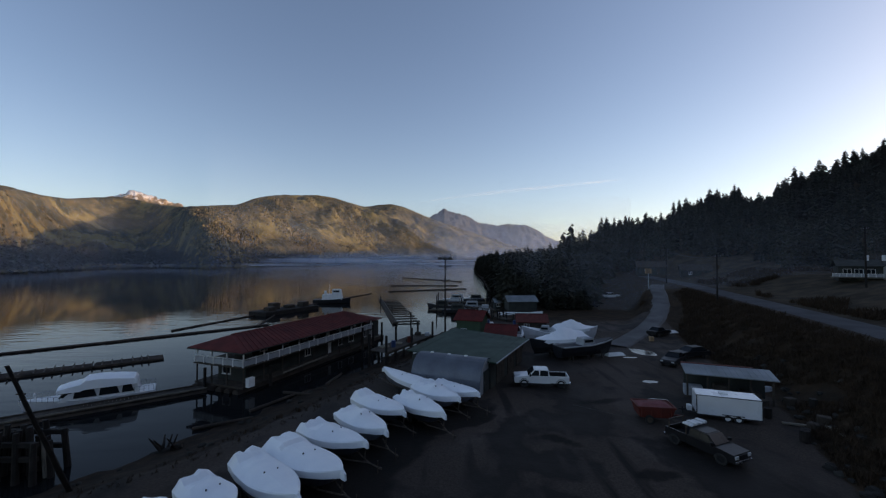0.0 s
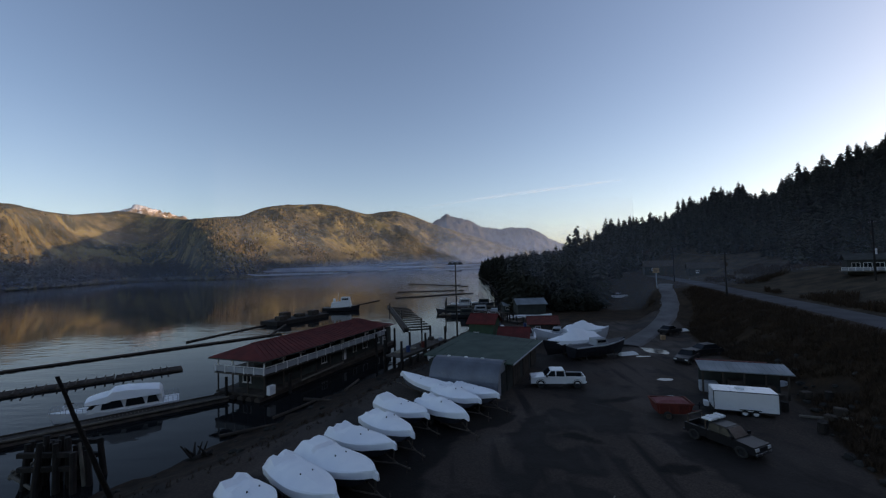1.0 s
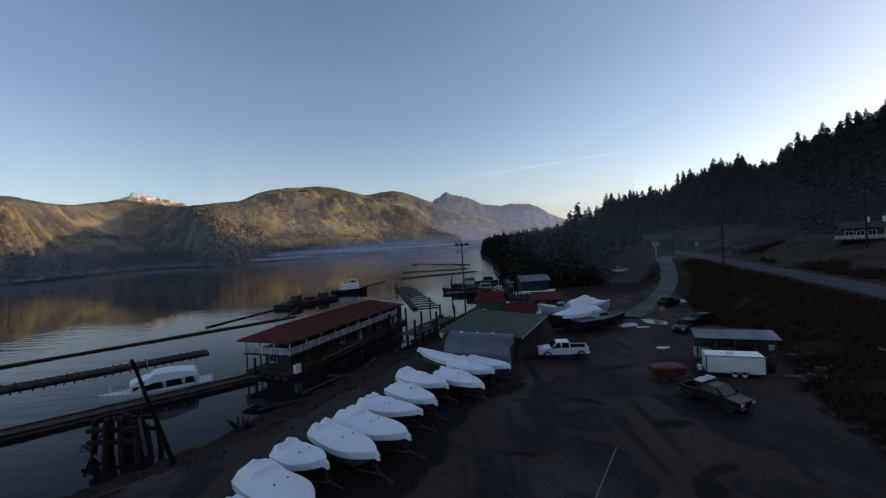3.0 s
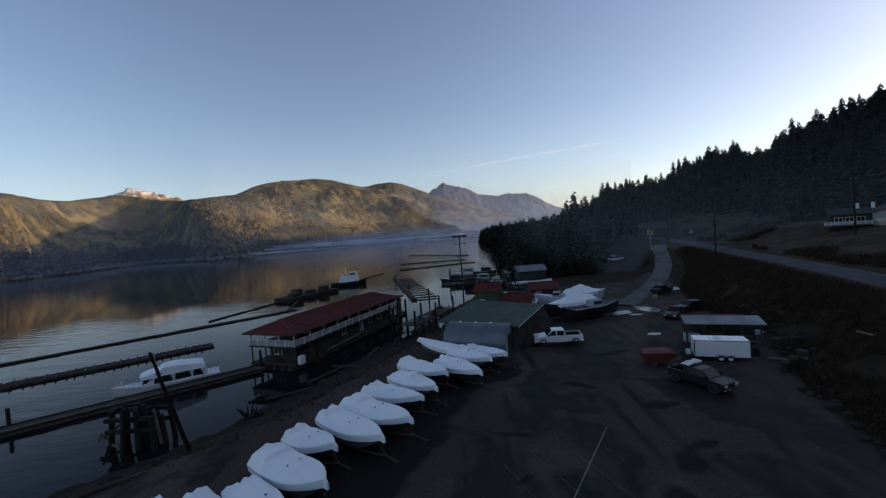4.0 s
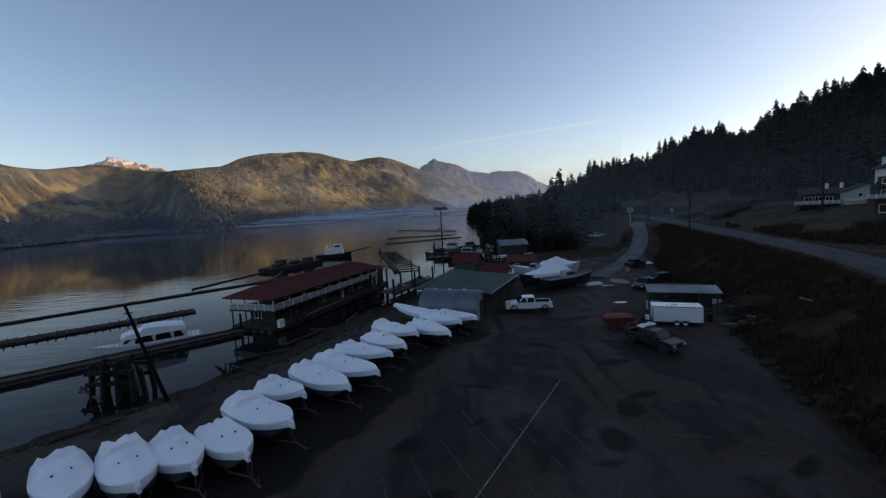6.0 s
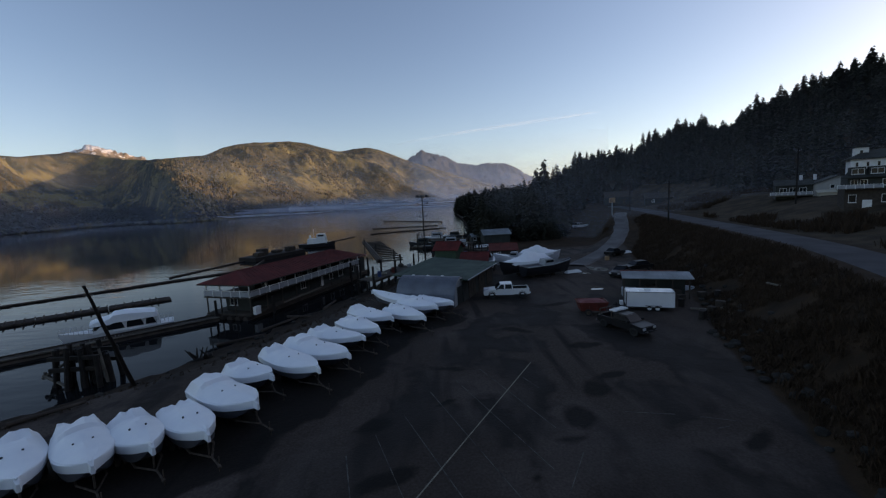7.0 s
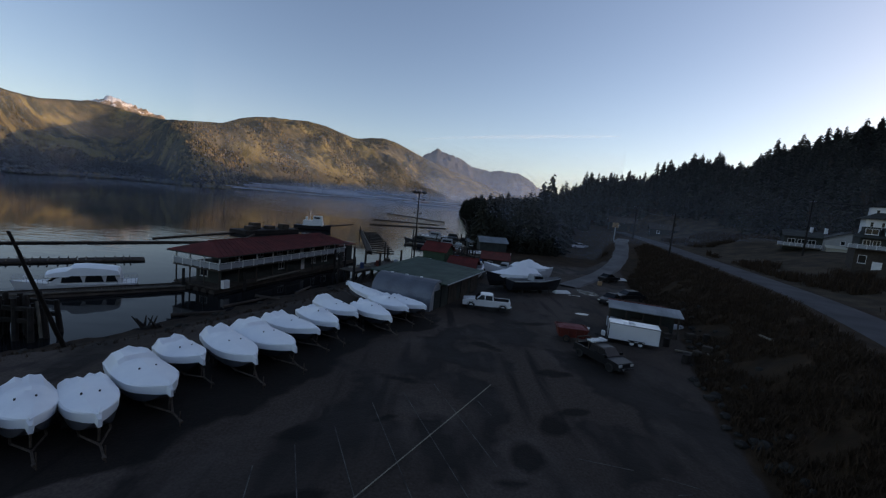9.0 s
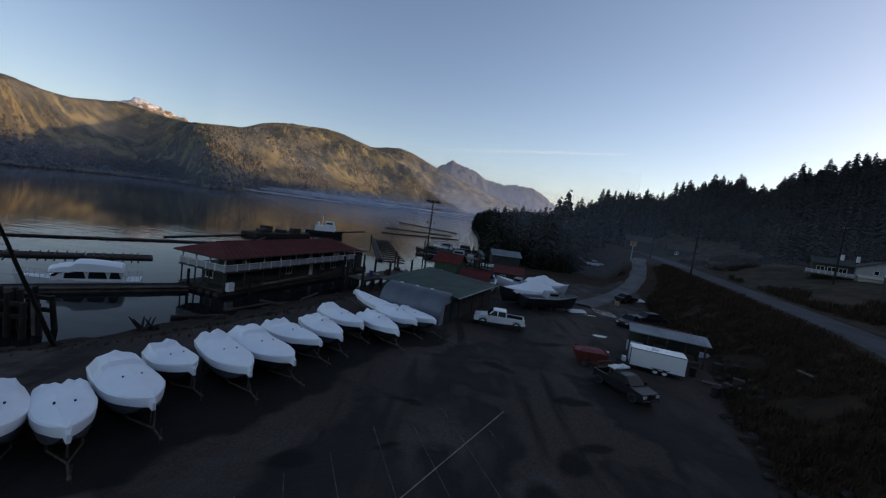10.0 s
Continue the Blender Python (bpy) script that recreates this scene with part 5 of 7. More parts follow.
def small_shed(name, label, at, turn, w, d, eave, rise, wall_mat, roof_mat, over=0.4, win=True):
    """A gabled shed, ridge along local x."""
    s = thing(name, label, "shed", at=at, turn=turn)
    bm = bm_new()
    prof = [(0, 0), (d, 0), (d, eave), (d / 2, eave + rise), (0, eave)]
    loft(bm, [[(x, y, z) for y, z in prof] for x in (0, w)])
    siding(s, wall_mat, 0, w, 0, 0.05, eave, pitch=0.25)
    part("wall", bm, wall_mat, s)
    for side in (0, 1):
        bm = bm_new()
        y0 = -over if side == 0 else d + over
        drop = rise * over / (d / 2)
        cs = [(-over, y0, eave - drop + 0.1), (w + over, y0, eave - drop + 0.1), (w + over, d / 2, eave + rise + 0.1), (-over, d / 2, eave + rise + 0.1)]
        roof_slab(bm, cs if side == 0 else [cs[1], cs[0], cs[3], cs[2]], 0.09)
        seams(s, roof_mat, cs[0], cs[1], cs[2], cs[3], 0.6, 0.04)
        part("roof_slope", bm, roof_mat, s)
    bm = bm_new()
    tube(bm, (-over, d / 2, eave + rise + 0.1), (w + over, d / 2, eave + rise + 0.1), 0.08, n=6)
    part("ridge_cap", bm, roof_mat, s)
    if win:
        window(s, w * 0.3, eave * 0.45, 0.9, 0.8, 0, -1)
        door(s, w * 0.72, 0.02, 0.9, min(1.95, eave - 0.1), 0, -1, WOOD)
    return s


small_shed("net_loft", "tall green shed with a red sheet-metal roof", (0.0, 58.0, YARD), -22, 3.6, 3.8, 3.9, 1.0, GREEN_WALL, RED_ROOF)
small_shed("workshop", "low workshop with a red sheet-metal roof", (3.9, 54.4, YARD), -16, 3.8, 4.2, 2.3, 1.0, DARK_WALL, RED_ROOF)
small_shed("store_shed", "low brown shed with a rusty sheet roof", (10.6, 66.5, YARD), -8, 4.6, 4.2, 2.2, 0.9, WOOD, RUST)
small_shed("waterfront_building", "waterfront building with a pale metal roof", (13.6, 94.0, 1.5), 2, 6.6, 5.5, 2.4, 1.0, DARK_WALL, GREY_ROOF, win=False)
small_shed("boathouse", "small boathouse with a pale metal roof", (11.4, 101.0, 1.0), 8, 2.4, 2.6, 2.0, 0.6, DARK_WALL, GREY_ROOF)

# long open shed under the bank
long_shed = thing("open_shed", "long low open shed with a pale grey-green metal roof", "shed", at=(20.05, 36.3, YARD), turn=-22)
bm = bm_new()
cs = ((0.2, -0.6, 2.25), (7.2, -0.6, 2.25), (7.2, 1.9, 2.6), (0.2, 1.9, 2.6))
roof_slab(bm, cs, 0.08)
seams(long_shed, GREY_ROOF, *cs, every=0.45, high=0.03)
part("roof", bm, GREY_ROOF, long_shed, "corrugated pale roof sheet")
bm = bm_new()
box(bm, 0.2, 6.0, 1.92, 2.2, 2.42, 2.66)
part("back_trim", bm, RUST, long_shed, "rusty red ridge flashing")
bm = bm_new()
box(bm, 0.4, 6.8, 1.7, 1.85, 0, 2.45)
part("back_wall", bm, DARK_WALL, long_shed)
for k in range(5):
    bm = bm_new()
    box(bm, k * 1.6 + 0.4 - 0.07, k * 1.6 + 0.4 + 0.07, -0.4, -0.26, 0, 2.18)
    part("post", bm, WOOD, long_shed)
for x, w, h, mat in ((1.0, 1.5, 0.9, GREY_PAINT), (3.2, 1.2, 1.2, WOOD), (5.4, 1.6, 0.8, WOOD)):
    bm = bm_new()
    box(bm, x - w / 2, x + w / 2, 0.3, 1.2, 0, h)
    bev(bm, 0.06)
    solo("storage_crate", bm, mat, "stored crate under the open shed roof", "crate", at=long_shed.matrix_basis.translation, turn=-22)

# houses above the road
bungalow = thing("bungalow", "white single-storey house with grey roof and deck", "house", at=(76.6, 70.4, 10.7), turn=-36)
bungalow.scale = (0.78, 0.75, 0.78)
bm = bm_new()
prof = [(0, -1.2), (9, -1.2), (9, 2.6), (4.5, 4.3), (0, 2.6)]
loft(bm, [[(x, y, z) for x, z in prof] for y in (0, 9)])
part("gable_wing", bm, STUCCO, bungalow, "pale stucco gable wall")
bm = bm_new()
box(bm, -7.5, 0, 1.5, 8, -1.2, 2.4)
part("long_wing", bm, DARK_WALL, bungalow)
for a, b2 in (((-0.5, 2.45), (4.5, 4.45)), ((9.5, 2.45), (4.5, 4.45))):
    bm = bm_new()
    roof_slab(bm, ((a[0], -0.6, a[1]), (a[0], 9.5, a[1]), (b2[0], 9.5, b2[1]), (b2[0], -0.6, b2[1])), 0.15)
    part("roof_slope", bm, DARK_WALL, bungalow, "grey shingle roof")
bm = bm_new()
roof_slab(bm, ((-8, 0.8, 2.4), (0.2, 0.8, 2.4), (0.2, 4.8, 3.9), (-8, 4.8, 3.9)), 0.15)
roof_slab(bm, ((-8, 8.8, 2.4), (0.2, 8.8, 2.4), (0.2, 4.8, 3.9), (-8, 4.8, 3.9)), 0.15)
part("wing_roof", bm, DARK_WALL, bungalow)
for x in (3.4, 5.4):
    window(bungalow, x, 1.2, 0.9, 1.0, 0, -1, 0)
for x in (-6.0, -4.0, -2.0):
    window(bungalow, x, 0.4, 1.5, 1.3, 1.5, -1)
bm = bm_new()
box(bm, -9.0, -0.3, -1.4, 1.5, -0.35, -0.15)
part("deck", bm, PALE_WOOD, bungalow)
railing(bungalow, (-8.9, -1.3), (-0.5, -1.3), -0.15, 7)
for x in (-2.1, 0.7):
    bm = bm_new()
    tube(bm, (x, 4.4, 3.6), (x, 4.4, 5.0), 0.35, 0.35, 8)
    part("chimney", bm, WHITE_PAINT, bungalow, "white chimney stack")
bm = bm_new()
box(bm, 0.6, 5.4, -2.6, 0, -1.4, 0.3)
roof_slab(bm, ((0.2, -3.0, 0.35), (5.8, -3.0, 0.35), (5.8, 0, 0.95), (0.2, 0, 0.95)))
part("porch", bm, CREAM, bungalow, "cream lean-to porch")

manor = thing("tower_house", "three-storey dark house with white trim and roof lantern", "house", at=(62.7, 51.7, 9.5), turn=-40)
manor.scale = (0.73, 0.73, 0.74)
bm = bm_new()
box(bm, 0, 12, 0, 9, -1.5, 3.0)
part("ground_floor_wall", bm, WOOD, manor, "brown shingled ground floor")
bm = bm_new()
box(bm, 0.4, 12, 0.5, 9, 3.0, 5.7)
part("first_floor_wall", bm, DARK_WALL, manor)
bm = bm_new()
roof_slab(bm, ((-0.6, -0.6, 5.3), (12.6, -0.6, 5.3), (12.6, 3.6, 7.6), (1.4, 3.6, 7.6)), 0.15)
part("skirt_roof", bm, DARK_WALL, manor, "dark shingle roof")
bm = bm_new()
box(bm, 1.0, 11, 2.4, 8.6, 5.6, 9.2)
part("upper_wall", bm, WHITE_PAINT, manor, "white upper storey")
bm = bm_new()
roof_slab(bm, ((0.3, 1.6, 9.1), (11.8, 1.6, 9.1), (10.0, 5.4, 10.9), (3.6, 5.4, 10.9)), 0.15)
roof_slab(bm, ((0.3, 9.2, 9.1), (11.8, 9.2, 9.1), (10.0, 5.4, 10.9), (3.6, 5.4, 10.9)), 0.15)
roof_slab(bm, ((0.3, 1.6, 9.1), (0.3, 9.2, 9.1), (3.6, 5.4, 10.9)), 0.15)
part("upper_roof", bm, DARK_WALL, manor)
bm = bm_new()
box(bm, 1.6, 3.8, 4.2, 6.4, 9.4, 11.5)
part("lantern", bm, WHITE_PAINT, manor, "white roof lantern")
bm = bm_new()
roof_slab(bm, ((1.2, 3.8, 11.5), (4.2, 3.8, 11.5), (4.2, 6.8, 11.5), (1.2, 6.8, 11.5)), 0.12)
tube(bm, (2.7, 5.3, 11.5), (2.7, 5.3, 14.2), 0.05, n=6)
tube(bm, (1.5, 5.3, 11.5), (2.7, 5.3, 13.9), 0.03, n=5)
part("lantern_roof", bm, DARK_WALL, manor, "flat cap with an aerial")
window(manor, 2.7, 10.0, 0.6, 0.9, 4.2, -1, 0)
for k in range(6):
    window(manor, 1.9 + k * 1.6, 7.4, 0.55, 1.0, 2.4, -1, 0)
for x, w, z, y in ((1.8, 1.9, 6.0, 0.5), (4.6, 1.9, 6.0, 0.5)):
    bm = bm_new()
    box(bm, x - w / 2 - 0.2, x + w / 2 + 0.2, y - 0.4, y + 2.6, z - 0.4, z + 1.35)
    part("dormer", bm, DARK_WALL, manor)
    window(manor, x, z - 0.1, w, 1.1, y - 0.4, -1)
for x in (1.4, 2.8, 6.0, 9.0):
    window(manor, x, 3.5, 1.1, 1.3, 0.5, -1)
for x in (1.2, 6.0):
    window(manor, x, 0.2, 1.2, 1.6, 0, -1, 0)
door(manor, 3.4, -1.4, 1.4, 2.1, 0, -1, WHITE_PAINT)
door(manor, 9.0, -1.4, 2.2, 2.1, 0, -1, WHITE_PAINT)
bm = bm_new()
box(bm, -1.4, 5.4, -1.4, 0, 2.85, 3.0)
part("balcony_floor", bm, WOOD, manor)
railing(manor, (-1.3, -1.3), (5.3, -1.3), 3.0, 5)

for x, y, turn, wall, lab in ((58.5, 124, -20, DARK_WALL, "small dark house among the trees by the road"), (72, 124, -25, DARK_WALL, "small dark house among the trees by the road")):
    small_shed("cottage", lab, (x, y, float(ground_z(x, y)) + 0.1), turn, 8, 6, 2.6, 1.6, wall, WOOD)

# ---- on the water ----
def log_run(name, a, b, r, label, rows=1, piece=11.0, group="", gap=0.05):
    """A floating run of logs end to end; each log is a part."""
    a, b = Vector((*a, 0)), Vector((*b, 0))
    d = (b - a).normalized()
    side = Vector((-d.y, d.x, 0))
    run = thing(name, label, "logs", group, at=(a.x, a.y, 0))
    rng = random.Random(int(a.x * 13 + a.y))
    count = max(1, int((b - a).length / piece))
    for j in range(rows):
        for k in range(count):
            p = (b - a) * (k / count) + side * (j * 2.05 * r + rng.uniform(-0.08, 0.08)) + d * (3.3 * j * (rows == 2) + rng.uniform(0, 0.2))
            q = (b - a) * ((k + 1) / count) + d * (3.3 * j * (rows == 2) - gap) + side * (j * 2.05 * r + rng.uniform(-0.08, 0.08))
            bm = bm_new()
            rr = r * rng.uniform(0.85, 1.1)
            n = 9
            steps = 5
            secs = []
            for i in range(steps + 1):
                c = p.lerp(q, i / steps)
                w = rr * (1 - 0.12 * i / steps) * (1 + 0.06 * noise.noise(Vector((i, k, j))))
                secs.append([(c.x + side.x * w * math.cos(t), c.y + side.y * w * math.cos(t), 0.10 + w * math.sin(t)) for t in (m * math.tau / n for m in range(n))])
            loft(bm, secs)
            part("log", bm, LOG, run, smooth=True)
    return run


log_run("log_boom", (-92, 34), (-40.5, 81.5), 0.22, "long floating boom of dark logs on the lake", 2)
log_run("log_boom", (-40.2, 82), (-43, 98), 0.22, "floating boom of dark logs beside the barge", 1)
log_run("log_boom", (-54, 77), (-46.5, 103), 0.22, "thin floating boom of dark logs", 1)
log_run("log_boom", (-46.5, 104), (-30, 160), 0.22, "thin floating boom of dark logs", 1)
log_run("log_boom", (-24.5, 168), (9, 184), 0.35, "far floating boom of dark logs", 1)
log_run("log_boom", (-30, 290), (10, 240), 0.4, "far floating boom of dark logs", 1)
log_run("log_boom", (-28, 205), (6, 206), 0.35, "far floating boom of dark logs", 1)
raft = log_run("log_raft", (-76, 27.5), (-40.6, 55.2), 0.25, "moored raft of rough brown logs", 5, 6.5)
raft_rng = random.Random(44)
raft_dir = Vector((35.4, 27.7, 0)).normalized()
raft_side = Vector((-raft_dir.y, raft_dir.x, 0))
for k in range(46):     # swifter poles lying across the logs, their ends standing out unevenly
    c = raft_dir * (0.5 + k * 0.95 + raft_rng.uniform(-0.2, 0.2))
    bm = bm_new()
    tube(bm, c - raft_side * raft_rng.uniform(0.3, 0.8) + Vector((0, 0, 0.36)), c + raft_side * raft_rng.uniform(2.2, 2.9) + Vector((0, 0, 0.38)), 0.09, 0.07, 6)
    part("cross_pole", bm, LOG, raft, "short pole across the raft")


def float_dock(name, a, b, width, label, fingers=(), z=0.42):
    a, b = Vector((*a, 0)), Vector((*b, 0))
    length = (b - a).length
    dock = thing(name, label, "dock", at=(a.x, a.y, 0), turn=math.degrees(math.atan2(b.y - a.y, b.x - a.x)))
    for side in (-1, 1):
        bm = bm_new()
        tube(bm, (0, side * width * 0.36, 0.02), (length, side * width * 0.36, 0.02), 0.3, 0.26, 8)
        part("float_log", bm, LOG, dock)
    bm = bm_new()
    k = 0.0
    while k < length - 0.2:
        box(bm, k + 0.01, min(k + 0.29, length), -width / 2, width / 2, z - 0.08, z + 0.012 * math.sin(k * 7))
        k += 0.3
    part("deck", bm, WOOD, dock, "weathered deck planks")
    for side in (-1, 1):
        bm = bm_new()
        box(bm, 0, length, side * (width / 2 - 0.06) - 0.06, side * (width / 2 - 0.06) + 0.06, z, z + 0.13)
        part("bull_rail", bm, PALE_WOOD if side < 0 else WOOD, dock, "pale edge rail" if side < 0 else "")
    for x, reach in fingers:
        bm = bm_new()
        box(bm, x - 0.4, x + 0.4, -width / 2 - reach, -width / 2, z - 0.25, z - 0.02)
        part("finger", bm, WOOD, dock, "narrow finger float")
    return dock


float_dock("float_dock", (-62, 14.6), (-27.2, 42.0), 1.7, "long timber float dock with pale edge rail")
float_dock("float_dock", (-12.0, 85), (-22.5, 134), 1.0, "timber float dock with narrow finger floats", [(1.5 + k * 4.0, 5.0) for k in range(12)])
float_dock("float_dock", (-5, 108), (9, 105), 4.0, "broad timber float with moored boats")
float_dock("float_dock", (-3, 128), (13, 124), 2.0, "timber float dock at the marina")

# gangway down to the float
gang = thing("gangway", "steel gangway sloping down to the marina float", "gangway", at=(9.5, 84, 0))
bm = bm_new()
ga, gb = Vector((0, 0, 2.2)), Vector((-5.5, 19, 0.7))
for s in (-0.6, 0.6):
    tube(bm, ga + Vector((s, 0, 0)), gb + Vector((s, 0, 0)), 0.08, n=6)
    tube(bm, ga + Vector((s, 0, 1.0)), gb + Vector((s, 0, 1.0)), 0.05, n=6)
part("side_rail", bm, GALV, gang)
for k in range(10):
    for s in (-0.6, 0.6):
        bm = bm_new()
        p = ga.lerp(gb, k / 9) + Vector((s, 0, 0))
        tube(bm, p, p + Vector((0, 0, 1.0)), 0.03, n=5)
        part("upright", bm, GALV, gang)
bm = bm_new()
for k in range(30):
    p = ga.lerp(gb, k / 30)
    box(bm, -0.55, 0.55, -0.28, 0.28, -0.03, 0.03, Matrix.Translation(p))
part("tread", bm, WOOD, gang)
for k in range(3):
    bm = bm_new()
    tube(bm, (9.5 + (k - 1) * 1.2, 83.5, -1), (9.5 + (k - 1) * 1.2, 83.5, 3.2), 0.18, 0.15, 8)
    solo("mooring_post", bm, PILE, "dark mooring pile at the head of the gangway", "post", "mooring posts")

# floodlight mast on the float
mast = thing("light_mast", "tall slim floodlight mast with a round lamp ring", "mast", at=(-1.6, 65.5, float(ground_z(-1.6, 65.5))))
bm = bm_new()
tube(bm, (0, 0, -0.3), (0, 0, 13.3), 0.16, 0.09, 10)
part("pole", bm, PILE, mast)
bm = bm_new()
for k in range(16):
    a0, a1 = k * math.tau / 16, (k + 1) * math.tau / 16
    tube(bm, (0.95 * math.cos(a0), 0.95 * math.sin(a0), 12.9), (0.95 * math.cos(a1), 0.95 * math.sin(a1), 12.9), 0.05, n=5)
    if k % 4 == 0:
        tube(bm, (0, 0, 12.9), (0.95 * math.cos(a0), 0.95 * math.sin(a0), 12.9), 0.04, n=5)
part("lamp_ring", bm, PILE, mast, "round steel lamp ring")
for k in range(6):
    bm = bm_new()
    a = k * math.tau / 6 + 0.4
    loft(bm, [[(x * w, y * w, z) for x, y in ((-0.24, -0.2), (0.24, -0.2), (0.24, 0.2), (-0.24, 0.2))] for z, w in ((-0.12, 1.2), (0.1, 1.0), (0.24, 0.5))])
    bmesh.ops.transform(bm, matrix=Matrix.Translation((0.98 * math.cos(a), 0.98 * math.sin(a), 13.05)) @ Matrix.Rotation(a, 4, "Z") @ Matrix.Rotation(0.35, 4, "Y"), verts=bm.verts)
    part("floodlight", bm, BLACK, mast, "dark floodlight head")
for z, reach in ((11.7, 0.9), (9.4, 0.6)):
    bm = bm_new()
    tube(bm, (-reach, 0, z), (reach, 0, z + 0.05), 0.045, n=5)
    for x in (-reach, reach):
        box(bm, x - 0.12, x + 0.12, -0.1, 0.1, z + 0.03, z + 0.26)
    part("side_arm", bm, PILE, mast, "short cross arm with small lamps")
bm = bm_new()
for k in range(24):
    tube(bm, (0.16, -0.18, 0.6 + k * 0.5), (0.16, 0.18, 0.6 + k * 0.5), 0.018, n=4)
part("ladder", bm, PILE, mast)


def hull_loft(bm, length, beam, free, draft, sheer=0.35, bow_rake=0.5, transom=0.85, n=14):
    """A displacement hull along x, bow at +x; returns the deck line half-widths."""
    secs = []
    for k in range(n + 1):
        s = k / n
        half = beam / 2 * (transom + (1 - transom) * min(1, s / 0.35)) if s < 0.45 else beam / 2 * max(0.015, 1 - ((s - 0.45) / 0.55) ** 2.2)
        x = (s - 0.5) * length
        top = free + sheer * (1.6 * max(0, s - 0.4) ** 1.6 * 2 + 0.25 * max(0, 0.3 - s))
        rake = bow_rake * max(0, (s - 0.7) / 0.3)
        secs.append([(x + rake, -half, top), (x + rake * 0.5, -half * 0.93, 0.25), (x, -half * 0.7, -draft * 0.6), (x, 0, -draft), (x, half * 0.7, -draft * 0.6), (x + rake * 0.5, half * 0.93, 0.25), (x + rake, half, top)])
    rings = loft(bm, secs, closed=False, cap=False)
    bm.faces.new(rings[0])
    for a, b2 in zip(rings, rings[1:]):
        bm.faces.new((a[0], b2[0], b2[-1], a[-1]))
    return secs


def cabin(bm, x0, x1, half, z0, z1, rake0=0.5, rake1=0.2, taper=0.85):
    loft(bm, [[(x0, -half, z0), (x1, -half, z0), (x1, half, z0), (x0, half, z0)],
              [(x0 + rake1, -half * taper, z1), (x1 - rake0, -half * taper, z1), (x1 - rake0, half * taper, z1), (x0 + rake1, half * taper, z1)]])


# motor cruiser at the dock, its flybridge under a white cover; bow towards the lodge
cruiser = thing("motor_cruiser", "white motor cruiser with a white canvas cover over its flybridge", "boat", at=(-36.0, 38.6, 0), turn=212)
cruiser.scale = (0.98, 0.90, 0.74)
bm = bm_new()
hull_loft(bm, 9.8, 3.5, 0.92, 0.7, 0.35, 0.6)
part("hull", bm, HULL, cruiser, "white hull")
bm = bm_new()
cabin(bm, -3.6, 2.6, 1.45, 0.9, 2.35, 1.2, 0.2)
part("cabin", bm, WHITE_PAINT, cruiser)
for x0, x1 in ((-3.2, -2.2), (-2.05, -0.45), (-0.30, 1.45)):
    for side in (-1, 1):
        bm = bm_new()
        loft(bm, [[(x0, side * 1.42, 1.22), (x1, side * 1.42, 1.22), (x1, side * 1.48, 1.22), (x0, side * 1.48, 1.22)],
                  [(x0 + 0.25, side * 1.30, 2.15), (x1 - 0.1, side * 1.30, 2.15), (x1 - 0.1, side * 1.345, 2.15), (x0 + 0.25, side * 1.345, 2.15)]])
        part("cabin_window", bm, GLASS, cruiser, "dark cabin window")
bm = bm_new()
loft(bm, [[(1.9, -1.34, 1.45), (2.55, -1.34, 1.45), (2.55, 1.34, 1.45), (1.9, 1.34, 1.45)], [(1.35, -1.27, 2.3), (1.75, -1.27, 2.3), (1.75, 1.27, 2.3), (1.35, 1.27, 2.3)]])
part("windscreen", bm, GLASS, cruiser, "wide dark windscreen")
bm = bm_new()
secs = []
for k, (x, half, z) in enumerate(((-3.4, 1.45, 2.75), (-3.2, 1.5, 3.1), (-2.0, 1.5, 3.35), (-0.5, 1.48, 3.55), (0.6, 1.42, 3.5), (1.0, 1.4, 3.05), (2.0, 1.35, 2.85), (2.7, 1.2, 2.55))):
    lo = 2.2 if x > 0.8 else 2.38
    secs.append([(x, -half * 1.05, lo - 0.2), (x, -half, z - 0.25), (x, -half * 0.5, z), (x, 0, z + 0.05), (x, half * 0.5, z), (x, half, z - 0.25), (x, half * 1.05, lo - 0.2)])
rings = loft(bm, secs, closed=False, cap=False)
bm.faces.new(rings[0])
bm.faces.new(rings[-1])
part("canvas_cover", bm, WRAP, cruiser, "white canvas cover", smooth=True)
for s in (-1, 1):
    bm = bm_new()
    prev = None
    for k in range(8):
        x = 2.4 + k * 0.42
        half = 1.45 * max(0.05, 1 - ((x - 1.9) / 3.9) ** 2)
        p = Vector((x, s * half, 1.05 + 0.05 * k))
        tube(bm, p, p + Vector((0, 0, 0.6)), 0.02, n=4)
        if prev:
            tube(bm, prev + Vector((0, 0, 0.6)), p + Vector((0, 0, 0.6)), 0.022, n=4)
        prev = p
    part("bow_rail", bm, CHROME, cruiser, "thin bright bow rail")
for s in (-1, 1):
    bm = bm_new()
    prev = None
    for k in range(5):
        p = Vector((-4.8 + k * 0.4, s * 1.45, 0.92))
        tube(bm, p, p + Vector((0, 0, 0.75)), 0.022, n=4)
        if prev:
            tube(bm, prev + Vector((0, 0, 0.75)), p + Vector((0, 0, 0.75)), 0.024, n=4)
        prev = p
    part("stern_rail", bm, CHROME, cruiser)
bm = bm_new()
for k in range(14):
    a0, a1 = k * math.tau / 14, (k + 1) * math.tau / 14
    tube(bm, (4.4, 0.3 * math.cos(a0), 1.75 + 0.3 * math.sin(a0)), (4.4, 0.3 * math.cos(a1), 1.75 + 0.3 * math.sin(a1)), 0.06, n=5)
part("life_ring", bm, WHITE_PAINT, cruiser, "life ring on the bow rail")

